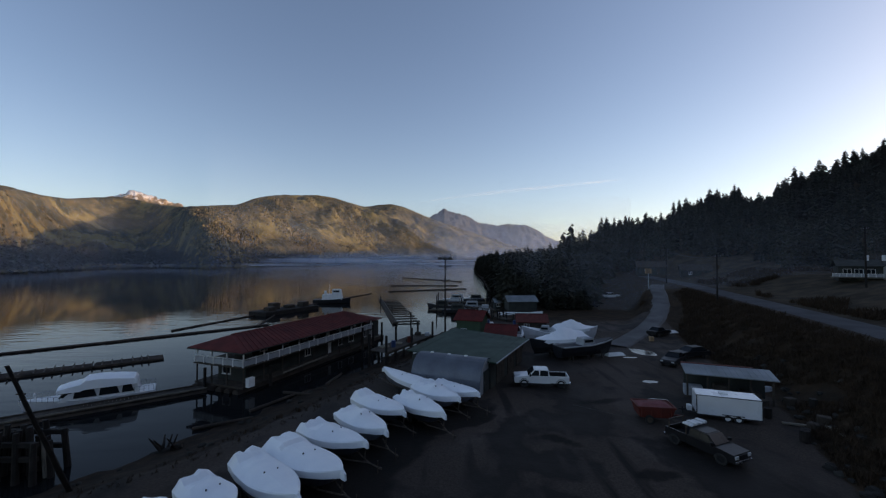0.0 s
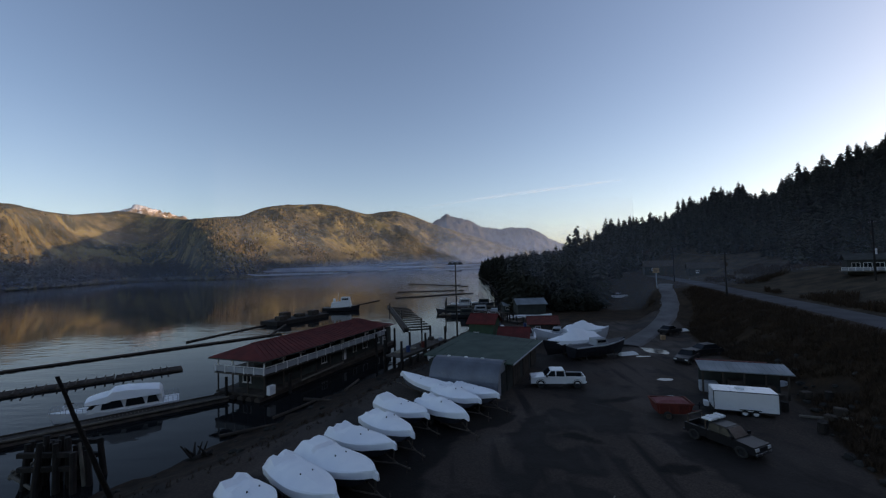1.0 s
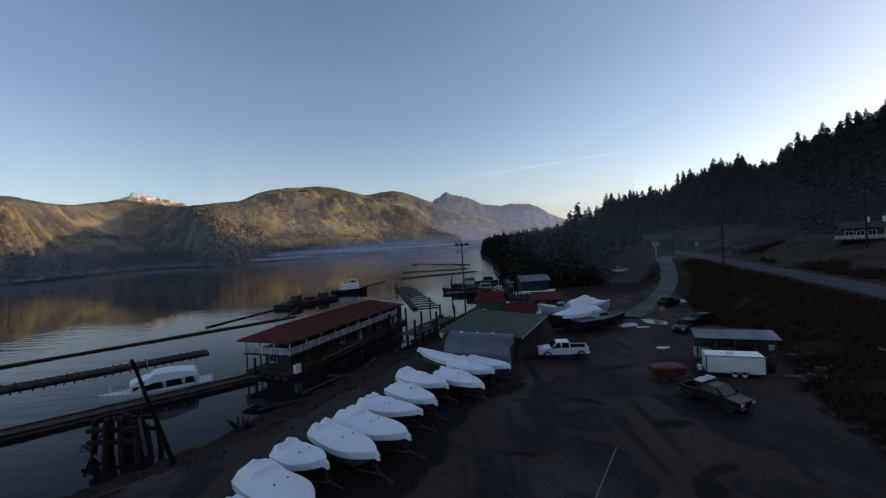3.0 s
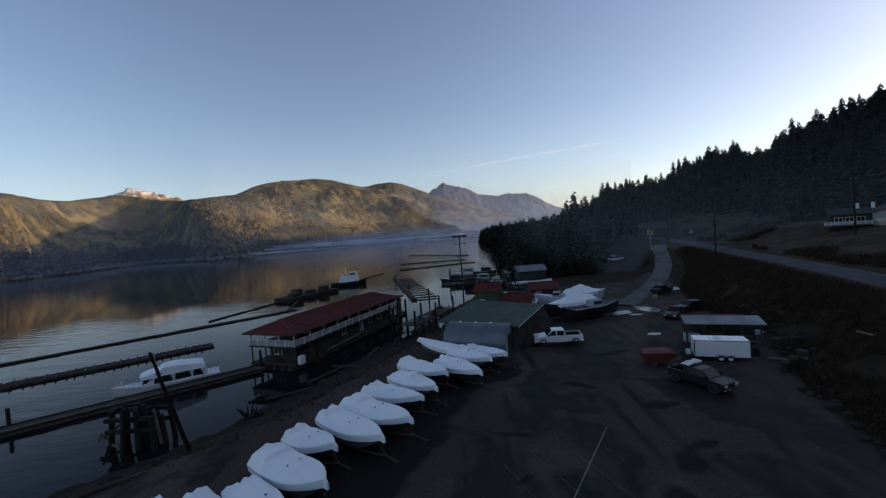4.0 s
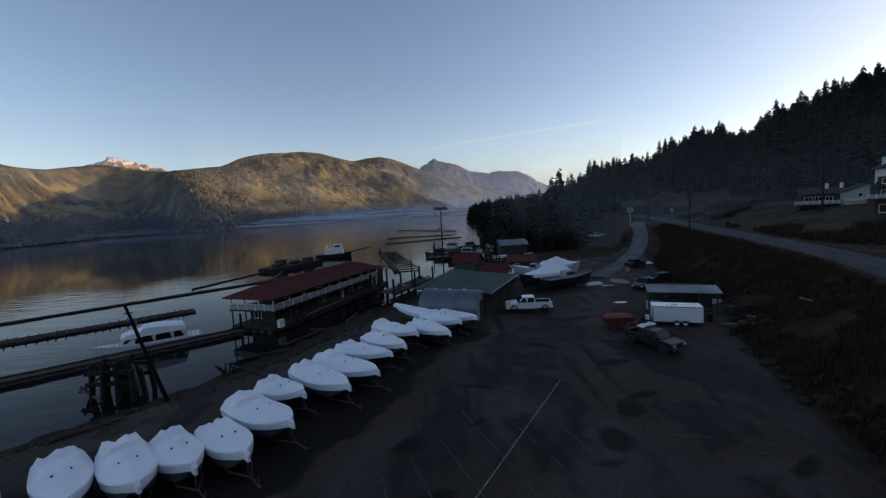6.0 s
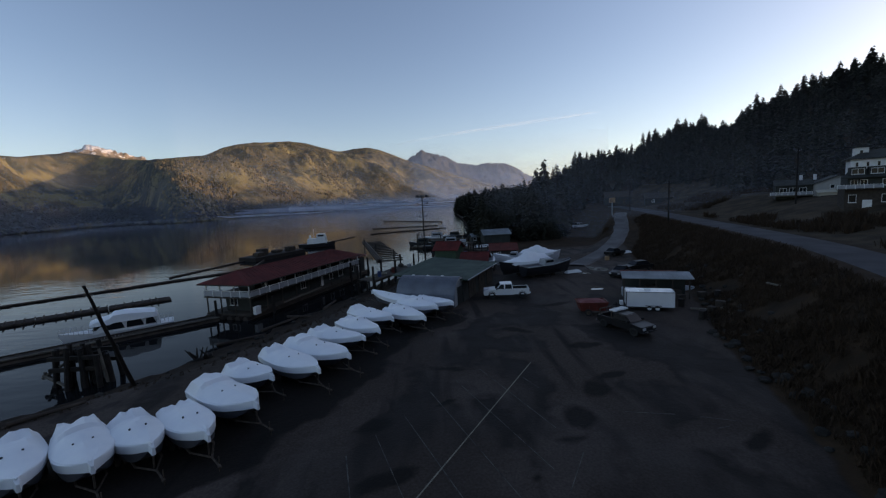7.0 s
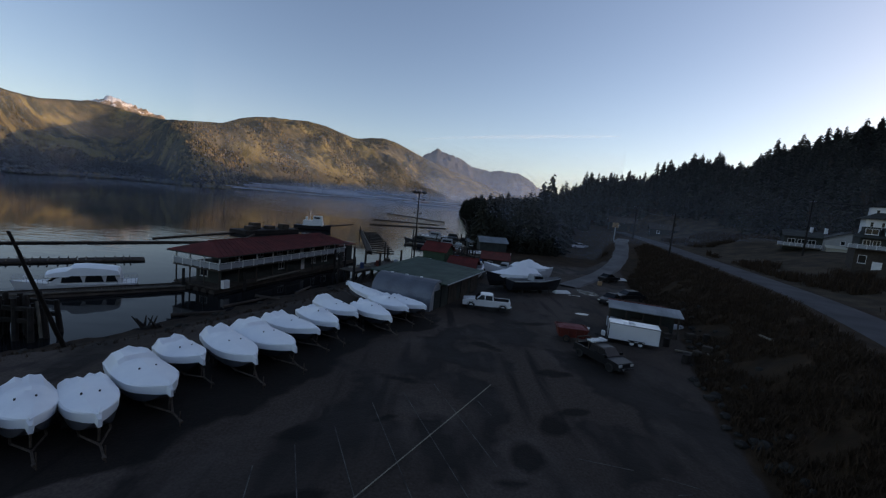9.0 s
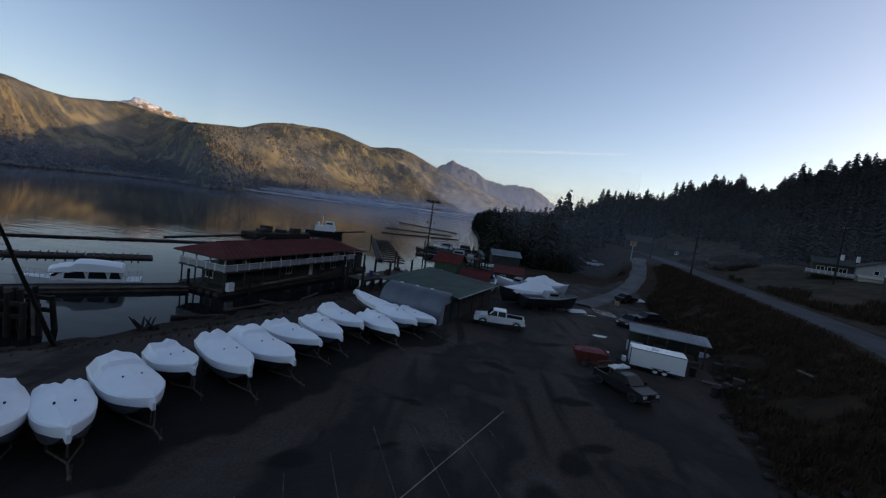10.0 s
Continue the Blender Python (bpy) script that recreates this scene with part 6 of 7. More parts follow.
# dolphin: a cluster of old piles with braces and a broken cap
dolphin = thing("pile_dolphin", "broken cluster of old timber piles with leaning braces", "piles", at=(-29.3, 25.2, 0))
prng = random.Random(5)
for k in range(19):
    bm = bm_new()
    a = k * 2.4
    r = 0.35 + 0.24 * k ** 0.72
    bx, by = r * math.cos(a) * 1.15, r * math.sin(a) * 0.8
    top = prng.uniform(2.3, 3.3)
    tube(bm, (bx * 1.1, by * 1.1, -2.0), (bx * 0.85 + prng.uniform(-0.2, 0.2), by * 0.85, top), 0.22, 0.17, 8)
    part("timber_post", bm, PILE, dolphin)
for k in range(4):
    bm = bm_new()
    s = -1 if k % 2 else 1
    box(bm, -1.9, 1.9, s * 1.0 - 0.12, s * 1.0 + 0.12, 2.2 - 0.9 * (k // 2), 2.5 - 0.9 * (k // 2))
    part("cap_beam", bm, PILE, dolphin)
for p, q in (((-2.9, -0.6, 0.7), (-1.2, 0.2, 1.9)), ((-2.8, 0.2, 0.2), (-2.7, -0.6, 1.2)), ((1.9, -0.4, -0.4), (1.0, 0.2, 2.6)), ((-2.9, -0.5, 0.9), (-1.0, -0.9, 0.1))):
    bm = bm_new()
    tube(bm, p, q, 0.13, 0.1, 7)
    part("brace", bm, PALE_WOOD, dolphin, "leaning pale brace")

# leaning pole on the beach
pole = thing("leaning_pole", "old leaning timber pole on the muddy shore", "pole", at=(-23.9, 22.9, 0.3))
bm = bm_new()
pa, pb = Vector((0, 0, -0.6)), Vector((2.1, -5.9, 8.85))
rings = [[pa.lerp(pb, k / 8) + Vector((0.012 * math.sin(k * 2.0), 0.012 * math.cos(k * 1.7), 0)) + Vector(((0.17 - 0.011 * k) * math.cos(t), (0.17 - 0.011 * k) * math.sin(t), 0)) for t in (m * math.tau / 8 for m in range(8))] for k in range(9)]
loft(bm, rings)
part("shaft", bm, PILE, pole, smooth=True)
for u, w in ((0.93, 0.28), (0.83, 0.22)):
    bm = bm_new()
    c = pa.lerp(pb, u)
    tube(bm, c + Vector((-w, 0, 0)), c + Vector((w, 0, 0.02)), 0.035, n=5)
    part("step_peg", bm, GALV, pole)

# driftwood stump in the shallows
stump = thing("driftwood_stump", "dark driftwood root stump in the shallows", "driftwood", at=(-22.0, 28.3, 0))
srng = random.Random(3)
bm = bm_new()
tube(bm, (-1.2, -0.3, -0.3), (0.9, 0.2, 0.4), 0.28, 0.2, 8)
part("root_bole", bm, PILE, stump)
for k in range(7):
    bm = bm_new()
    a = srng.uniform(0, 6.28)
    b0 = Vector((srng.uniform(-0.5, 0.9), srng.uniform(-0.2, 0.2), 0.15))
    tip = b0 + Vector((math.cos(a) * 0.8, math.sin(a) * 0.6, srng.uniform(0.4, 1.2)))
    tube(bm, b0, tip, 0.12, 0.04, 6)
    part("root", bm, PILE, stump)
for k, (x, y, a, ln) in enumerate(((-20.5, 33.0, 30, 4.5), (-18.4, 38.0, 60, 5.0), (-17, 40.5, -15, 3.2), (-25, 17, 40, 3.5), (-14.5, 45.5, 80, 4.0))):
    bm = bm_new()
    tube(bm, (-ln / 2, 0, 0.12), (ln / 2, 0, 0.2), 0.17, 0.11, 8)
    solo("drift_log", bm, LOG, "bleached drift log lying on the muddy shore", "log", "drift logs", at=(x, y, float(ground_z(x, y)) + 0.02), turn=a)

# tug and barge at the boom
tug = thing("tugboat", "small tug with dark hull and white wheelhouse", "boat", at=(-36.6, 126.3, 0), turn=6)
tug.scale = (0.95, 0.95, 0.78)
bm = bm_new()
hull_loft(bm, 11.5, 4.8, 1.5, 0.5, 0.5, 0.35)
part("hull", bm, HULL_DARK, tug, "black hull")
bm = bm_new()
cabin(bm, -3.0, 3.5, 1.7, 1.5, 3.6, 0.3, 0.2)
cabin(bm, 0.2, 3.2, 1.4, 3.6, 5.5, 0.3, 0.1)
part("wheelhouse", bm, WHITE_PAINT, tug, "white wheelhouse")
for side in (-1, 1):
    bm = bm_new()
    box(bm, 0.6, 2.6, side * 1.28 - 0.05, side * 1.28 + 0.05, 4.4, 5.1)
    part("wheelhouse_window", bm, GLASS, tug)
bm = bm_new()
tube(bm, (-0.8, 0, 3.6), (-0.8, 0, 7.5), 0.09, 0.05, 6)
tube(bm, (-0.8, -0.8, 6.2), (-0.8, 0.8, 6.2), 0.04, n=5)
part("mast", bm, WHITE_PAINT, tug)
bm = bm_new()
tube(bm, (-2.0, 0, 3.5), (-2.1, 0, 5.0), 0.4, 0.36, 10)
part("funnel", bm, WHITE_PAINT, tug)
barge = thing("barge", "low dark timber barge moored against the tug", "barge", at=(-43, 105.5, 0), turn=64)
bm = bm_new()
box(bm, -9, 9, -3, 3, -0.4, 1.0)
bev(bm, 0.15)
part("hull", bm, PILE, barge)
bm = bm_new()
for k, (x, y, h) in enumerate(((-6, -1, 1.0), (-3, 1, 1.6), (1, 0, 0.8), (5, -1, 1.3), (7, 1, 0.7))):
    box(bm, x - 1.2, x + 1.2, y - 1, y + 1, 0.98, 0.98 + h)
bev(bm, 0.12)
part("deck_cargo", bm, WOOD, barge, "dark covered deck gear")


def moored_boat(at, turn, length, beam, label, dark=False, canvas=None, mast_h=0.0):
    b = thing("moored_boat", label, "boat", "boats at the marina floats", at=at, turn=turn)
    bm = bm_new()
    hull_loft(bm, length, beam, 0.9, 0.5, 0.4, 0.6)
    part("hull", bm, HULL_DARK if dark else HULL, b)
    bm = bm_new()
    cabin(bm, -length * 0.22, length * 0.22, beam * 0.36, 0.9, 2.3, 0.5, 0.15)
    part("cabin", bm, canvas or (DARK_WALL if dark else GREY_PAINT), b)
    for side in (-1, 1):
        bm = bm_new()
        box(bm, -length * 0.16, length * 0.14, side * beam * 0.33 - 0.03, side * beam * 0.33 + 0.04, 1.45, 1.95)
        part("cabin_window", bm, GLASS, b)
    if mast_h:
        bm = bm_new()
        tube(bm, (length * 0.05, 0, 2.2), (length * 0.05, 0, mast_h), 0.06, 0.04, 6)
        tube(bm, (length * 0.05, 0, 2.9), (-length * 0.35, 0, 2.9), 0.06, 0.05, 6)
        part("mast", bm, CHROME, b)
    return b


moored_boat((-2.0, 112, 0), 170, 7.5, 2.6, "dark fishing boat moored at the float", True, mast_h=6.5)
moored_boat((6.0, 110, 0), 178, 8, 2.8, "dark work boat with rigging moored at the float", True, GREY_PAINT, mast_h=7.5)
moored_boat((2.0, 103, 0), -6, 8, 2.8, "dark moored cabin boat", True, mast_h=5.0)
moored_boat((8.8, 101, 0), 82, 7, 2.6, "small white moored cabin boat", mast_h=6.0)
moored_boat((3.0, 131, 0), -10, 9, 3.0, "white sailing boat at the far float", mast_h=9.5)
moored_boat((9.0, 129.5, 0), -12, 8, 2.8, "dark moored boat at the far float", True, mast_h=7)
for k, (x, y, h) in enumerate(((-3.5, 106, 4.2), (3.0, 104.4, 3.6), (9.5, 103.5, 4.5), (-8.7, 85, 2.6), (-14.5, 100, 2.5), (-20.5, 121, 2.6), (-3.2, 127, 3.2), (12.6, 123, 3.2), (-27.5, 42.3, 2.3), (-44.5, 29.5, 2.0))):
    bm = bm_new()
    tube(bm, (x, y, -2), (x, y, h), 0.18, 0.15, 8)
    solo("mooring_post", bm, PILE, "dark timber mooring pile standing in the water", "post", "mooring posts")

# timber trestle walk from the shore out to the broad float
trestle = thing("trestle_walk", "dark timber trestle walkway leading out to the marina float", "walkway", at=(11.5, 80, 0), turn=math.degrees(math.atan2(25.5, -8.5)))
TW = 27.0
for k in range(54):
    bm = bm_new()
    box(bm, k * 0.5 + 0.01, k * 0.5 + 0.45, -0.8, 0.8, 1.72 - 0.02 * k, 1.80 - 0.02 * k)
    part("deck_plank", bm, WOOD, trestle)
for side in (-0.72, 0.72):
    bm = bm_new()
    tube(bm, (0, side, 1.62), (TW, side, 0.56), 0.11, n=6)
    part("stringer", bm, PILE, trestle)
    bm = bm_new()
    tube(bm, (0, side, 2.75), (TW, side, 1.68), 0.05, n=5)
    part("handrail", bm, WOOD, trestle)
for k in range(10):
    for side in (-0.72, 0.72):
        bm = bm_new()
        tube(bm, (k * TW / 9, side, -2.2), (k * TW / 9, side, 2.78 - 0.119 * k), 0.13, 0.1, 7)
        part("timber_post", bm, PILE, trestle)
for k in range(9):
    bm = bm_new()
    tube(bm, (k * TW / 9, -0.8, 0.2), ((k + 1) * TW / 9, -0.8, 1.5 - 0.115 * k), 0.06, n=5)
    part("cross_brace", bm, PILE, trestle)
for x, y, w, turn, lab in ((12.6, 90.5, 2.2, 12, "white upturned skiff before the waterfront building"), (16.4, 90.0, 1.9, -6, "pale upturned skiff before the waterfront building"), (19.6, 91.2, 1.6, 30, "pale upturned skiff before the waterfront building")):
    bm = bm_new()
    secs = [[(u * w, q * half, h) for q, h in ((-1, 0), (-0.8, 0.36), (-0.25, 0.55), (0.25, 0.55), (0.8, 0.36), (1, 0))] for u, half in ((-1, 0.6), (-0.5, 0.72), (0.1, 0.72), (0.6, 0.5), (1.0, 0.08))]
    rings = loft(bm, secs, closed=False, cap=False)
    bm.faces.new(rings[0])
    solo("skiff", bm, WHITE_PAINT, lab, "skiff", "skiffs drawn up ashore", at=(x, y, float(ground_z(x, y))), turn=turn, smooth=True)

# gear lying about the pier, the marina floats and the shore by the barn
gear = random.Random(17)
for k in range(34):
    spot = k % 4
    if spot == 0:
        u = gear.uniform(0, 13)
        x, y, z = -4.5 + u, 107.9 - 0.214 * u + gear.uniform(-1.2, 1.2), 0.43
    elif spot == 1:
        u, w = gear.uniform(0.5, 12), gear.uniform(0.5, 2.5)
        c, s = math.cos(radians(64.4)), math.sin(radians(64.4))
        x, y, z = -9.0 + u * c - w * s, 50.0 + u * s + w * c, 2.15
    elif spot == 2:
        x, y = gear.uniform(-6.5, -3.8), gear.uniform(46, 56)
        z = float(ground_z(x, y))
    else:
        x, y = gear.uniform(6.5, 13.5), gear.uniform(62, 82)
        z = float(ground_z(x, y))
    kind = gear.randrange(3)
    bm = bm_new()
    if kind == 0:
        box(bm, -0.45, 0.45, -0.3, 0.3, 0, gear.uniform(0.4, 0.8))
        bev(bm, 0.05)
        solo("dock_box", bm, gear.choice((WHITE_PAINT, WOOD, GREY_PAINT)), "weathered dock box standing by the water", "box", "gear by the water", at=(x, y, z), turn=gear.uniform(0, 180))
    elif kind == 1:
        tube(bm, (0, 0, 0), (0, 0, 0.85), 0.29, 0.29, 12)
        bev(bm, 0.03)
        solo("plastic_drum", bm, gear.choice((BLUE_TARP, WHITE_PAINT, RUST)), "plastic drum standing among the dock gear", "drum", "gear by the water", at=(x, y, z))
    else:
        secs = [[((0.42 + 0.10 * math.cos(q)) * math.cos(a), (0.42 + 0.10 * math.cos(q)) * math.sin(a), 0.10 + 0.10 * math.sin(q)) for q in (m * math.tau / 6 for m in range(6))] for a in (i * math.tau / 14 for i in range(15))]
        loft(bm, secs, cap=False)
        bmesh.ops.remove_doubles(bm, verts=bm.verts, dist=1e-4)
        solo("rope_coil", bm, ROPE, "coil of pale mooring rope", "rope", "gear by the water", at=(x, y, z), smooth=True)

# ---- yard: boats ashore, vehicles, clutter ----
def shored_boat(at, turn, length, beam, label, cover, dark, rails=False):
    b = thing("boat_ashore", label, "boat", "boats shored up in the yard", at=at, turn=turn)
    b.scale = (0.95, 0.95, 0.78)
    bm = bm_new()
    hull_loft(bm, length, beam, 1.0, 0.8, 0.6, 0.7)
    bmesh.ops.translate(bm, vec=(0, 0, 1.15), verts=bm.verts)
    part("hull", bm, HULL_DARK if dark else HULL, b)
    bm = bm_new()
    cabin(bm, -length * 0.08, length * 0.16, beam * 0.32, 2.15, 3.25, 0.35, 0.1)
    part("cabin", bm, GREY_PAINT, b)
    for side in (-1, 1):
        bm = bm_new()
        box(bm, -length * 0.05, length * 0.11, side * beam * 0.30 - 0.03, side * beam * 0.30 + 0.04, 2.62, 3.02)
        part("cabin_window", bm, GLASS, b)
    if cover:
        bm = bm_new()
        secs = []
        for k in range(22):
            s = k / 21
            x = (s - 0.52) * length * 1.02
            half = beam / 2 * (1.02 if s < 0.5 else max(0.08, 1.05 - ((s - 0.5) / 0.5) ** 2.2))
            z = float(np.interp(s, (0, 0.05, 0.2, 0.42, 0.5, 0.66, 0.85, 1), (2.9, 3.5, 3.7, 4.35, 4.2, 3.5, 3.0, 2.6))) + 0.15 * noise.noise(Vector((k * 0.9, turn, 0)))
            j1, j2, j3 = (0.22 * noise.noise(Vector((k * 1.1, turn, q))) for q in (1, 2, 3))
            hem = 2.0 + 0.3 * s + 0.35 * noise.noise(Vector((k * 0.8, turn, 9)))
            secs.append([(x, -half * 1.04, hem), (x, -half, 2.5 + 0.3 * s), (x, -half * 0.5, (z + 2.6 + 0.3 * s) / 2 + 0.1 + j1), (x, 0.3 * j3, z + 0.1 + j2), (x, half * 0.5, (z + 2.6 + 0.3 * s) / 2 + 0.1 + j3),
                         (x, half, 2.5 + 0.3 * s), (x, half * 1.04, hem - 0.1)])
        rings = loft(bm, secs, closed=False, cap=False)
        bm.faces.new(rings[0])
        part("tarp", bm, WRAP, b, "loose white tarpaulin", smooth=True, crease=22)
    if rails:
        bm = bm_new()
        for side in (-1, 1):
            prev = None
            for k in range(13):
                s = 0.02 + 0.96 * k / 12
                half = beam / 2 * (0.9 if s < 0.45 else max(0.03, 1 - ((s - 0.45) / 0.55) ** 2.2))
                x = (s - 0.5) * length + 0.7 * max(0, (s - 0.7) / 0.3)
                p = Vector((x, side * half, 2.2 + 0.55 * max(0, s - 0.4) ** 1.6 * 2))
                if prev:
                    tube(bm, prev, p, 0.12, n=6)
                prev = p
        part("rub_rail", bm, GREY_PAINT, b, "pale timber cap rail")
    for fx in (-0.3, 0.0, 0.25):
        for side in (-1, 1):
            bm = bm_new()
            tube(bm, (length * fx, side * beam * 0.45, 0), (length * fx, side * beam * 0.3, 1.25), 0.08, 0.06, 6)
            part("prop", bm, WOOD, b)
    for fx in (-0.3, 0.15):
        bm = bm_new()
        box(bm, length * fx - 0.2, length * fx + 0.2, -0.35, 0.35, 0, 0.42)
        part("keel_block", bm, WOOD, b)
    return b


shored_boat((13.5, 53.0, YARD), 200, 8.2, 2.8, "boat ashore under a loose white tarpaulin", True, True)
shored_boat((16.0, 50.7, YARD), 20, 8.4, 2.6, "old fishing boat ashore with a pale cap rail", False, True, True)
shored_boat((18.0, 60.5, YARD), 12, 7.0, 2.6, "boat ashore partly under a white cover", True, False)
shored_boat((13.6, 60.0, YARD), 160, 6.5, 2.5, "small white boat ashore between the sheds", False, False)
shored_boat((8.9, 58.2, YARD), 75, 5.0, 2.0, "small white boat on stands beside the workshop", False, False)


def rounded(bm, w=0.08, seg=2):
    bmesh.ops.bevel(bm, geom=list(bm.edges), offset=w, segments=seg, affect="EDGES", clamp_overlap=True)


def pickup(name, label, at, turn, paint, length=5.7, width=1.95, crew=True, rack=False, toolbox=False):
    """A crew-cab pickup, front at +x."""
    t = thing(name, label, "pickup truck", "vehicles in the yard", at=at, turn=turn)
    k = length / 5.7
    hw = width / 2
    bm = bm_new()
    prof = [(2.85, 0.45), (2.88, 0.75), (2.80, 1.02), (1.55, 1.12), (1.40, 1.12), (-0.85, 1.14), (-0.85, 0.45)]
    loft(bm, [[(x * k, y, z) for x, z in prof] for y in (-hw, -hw * 0.97, hw * 0.97, hw)])
    rounded(bm, 0.05)
    part("body", bm, paint, t, smooth=True)
    bm = bm_new()
    for y0, y1 in ((-hw, -hw + 0.1), (hw - 0.1, hw)):
        box(bm, -2.8 * k, -0.86 * k, y0, y1, 0.5, 1.16)
    box(bm, -2.8 * k, -2.72 * k, -hw + 0.1, hw - 0.1, 0.5, 1.14)
    box(bm, -2.72 * k, -0.86 * k, -hw + 0.1, hw - 0.1, 0.5, 0.66)
    part("cargo_bed", bm, paint, t, "open cargo bed")
    bm = bm_new()
    box(bm, -2.71 * k, -0.88 * k, -hw + 0.11, hw - 0.11, 0.665, 0.70)
    for y0, y1 in ((-hw + 0.104, -hw + 0.13), (hw - 0.13, hw - 0.104)):
        box(bm, -2.71 * k, -0.88 * k, y0, y1, 0.70, 1.13)
    part("bed_liner", bm, BLACK, t, "black bed liner")
    bm = bm_new()
    rear = -0.82 if crew else 0.1
    lo = [(1.45, 1.1), (rear, 1.1)]
    up = [(0.72, 1.74), (rear + 0.12, 1.74)]
    loft(bm, [[(lo[0][0] * k, -hw * 0.96, 1.1), (lo[0][0] * k, hw * 0.96, 1.1), (lo[1][0] * k, hw * 0.96, 1.1), (lo[1][0] * k, -hw * 0.96, 1.1)],
              [(up[0][0] * k, -hw * 0.80, 1.74), (up[0][0] * k, hw * 0.80, 1.74), (up[1][0] * k, hw * 0.80, 1.74), (up[1][0] * k, -hw * 0.80, 1.74)]])
    rounded(bm, 0.06)
    part("cab", bm, paint, t, smooth=True)

    def pane(name, pts, lab):
        bm = bm_new()
        v = [Vector(p) for p in pts]
        nrm = (v[1] - v[0]).cross(v[2] - v[0]).normalized() * 0.012
        a = [bm.verts.new(p + nrm) for p in v]
        b2 = [bm.verts.new(p - nrm) for p in v]
        bm.faces.new(a)
        bm.faces.new(b2[::-1])
        for i in range(4):
            bm.faces.new((a[i], b2[i], b2[(i + 1) % 4], a[(i + 1) % 4]))
        part(name, bm, GLASS, t, lab)

    f = lambda z: (z - 1.1) / 0.64
    xf = lambda z: (1.45 + (0.72 - 1.45) * f(z)) * k + 0.012
    yh = lambda z: hw * (0.96 + (0.80 - 0.96) * f(z)) + 0.004
    pane("windscreen", ((xf(1.16), -yh(1.16) * 0.9, 1.16), (xf(1.16), yh(1.16) * 0.9, 1.16), (xf(1.68), yh(1.68) * 0.92, 1.68), (xf(1.68), -yh(1.68) * 0.92, 1.68)), "dark windscreen")
    xr = lambda z: (rear + 0.12 * f(z)) * k - 0.012
    pane("rear_window", ((xr(1.2), -hw * 0.7, 1.2), (xr(1.2), hw * 0.7, 1.2), (xr(1.62), hw * 0.66, 1.62), (xr(1.62), -hw * 0.66, 1.62)), "")
    spans = ((0.28, 1.18, 0.70), (-0.66, 0.2, 0.16)) if crew else ((0.3, 1.18, 0.7),)
    for a0, a1, a2 in spans:
        for s in (-1, 1):
            pane("side_window", ((a0 * k, s * yh(1.16), 1.16), (a1 * k, s * yh(1.16), 1.16), (a2 * k, s * yh(1.66), 1.66), ((a0 + 0.05) * k, s * yh(1.66), 1.66)), "")
    for x in (1.85, -1.95):
        for s in (-1, 1):
            wheel(t, (x * k, s * (hw - 0.10), 0.40), 0.40, 0.26, BLACK)
            bm = bm_new()
            n = 10
            for i in range(n):
                a0, a1 = math.pi * i / n, math.pi * (i + 1) / n
                pts = [(x * k + r * math.cos(a), s * (hw + o), 0.42 + r * math.sin(a)) for r, o in ((0.44, 0.012), (0.485, 0.012)) for a in (a0, a1)]
                v = [bm.verts.new(p) for p in (pts[0], pts[1], pts[3], pts[2])]
                bm.faces.new(v)
            bmesh.ops.solidify(bm, geom=list(bm.faces), thickness=0.03)
            part("wheel_arch", bm, BLACK, t)
    for s in (-1, 1):
        bm = bm_new()
        box(bm, 2.80 * k, 2.90 * k, s * hw * 0.74 - 0.17, s * hw * 0.74 + 0.17, 0.74, 0.95)
        part("headlight", bm, HEADLIGHT, t, "clear headlight")
        bm = bm_new()
        box(bm, -2.83 * k, -2.79 * k, s * (hw - 0.1) - 0.07, s * (hw - 0.1) + 0.07, 0.72, 1.05)
        part("taillight", bm, TAILLIGHT, t, "red taillight")
        bm = bm_new()
        box(bm, 1.15 * k, 1.30 * k, s * (hw + 0.13) - 0.11, s * (hw + 0.13) + 0.11, 1.14, 1.36)
        part("mirror", bm, BLACK, t)
    bm = bm_new()
    box(bm, 2.84 * k, 2.90 * k, -hw * 0.52, hw * 0.52, 0.70, 0.97)
    part("grille", bm, BLACK, t)
    bm = bm_new()
    box(bm, 2.82 * k, 3.0 * k, -hw * 0.98, hw * 0.98, 0.42, 0.64)
    rounded(bm, 0.05)
    part("front_bumper", bm, CHROME, t, "bright front bumper")
    bm = bm_new()
    box(bm, -2.98 * k, -2.82 * k, -hw * 0.95, hw * 0.95, 0.42, 0.58)
    part("rear_bumper", bm, CHROME, t)
    if toolbox:
        bm = bm_new()
        box(bm, -1.25 * k, -0.9 * k, -hw + 0.12, hw - 0.12, 0.9, 1.86)
        rounded(bm, 0.04)
        part("headache_rack", bm, BLACK, t, "tall rack behind the cab")
    if rack:
        for x in (-2.5, -0.95):
            bm = bm_new()
            for s in (-1, 1):
                box(bm, x * k - 0.04, x * k + 0.04, s * (hw - 0.08) - 0.04, s * (hw - 0.08) + 0.04, 1.14, 1.78)
            box(bm, x * k - 0.04, x * k + 0.04, -hw + 0.05, hw - 0.05, 1.74, 1.82)
            part("load_rack", bm, GALV, t, "steel load rack")
        bm = bm_new()
        for j in range(4):
            box(bm, -2.6 * k + 1.0, -0.55 * k, -hw * 0.8 + j * 0.42, -hw * 0.8 + j * 0.42 + 0.3, 1.82, 1.93 + 0.05 * (j % 2))
        part("roof_load", bm, WHITE_PAINT, t, "white planks tied on the rack")
    return t


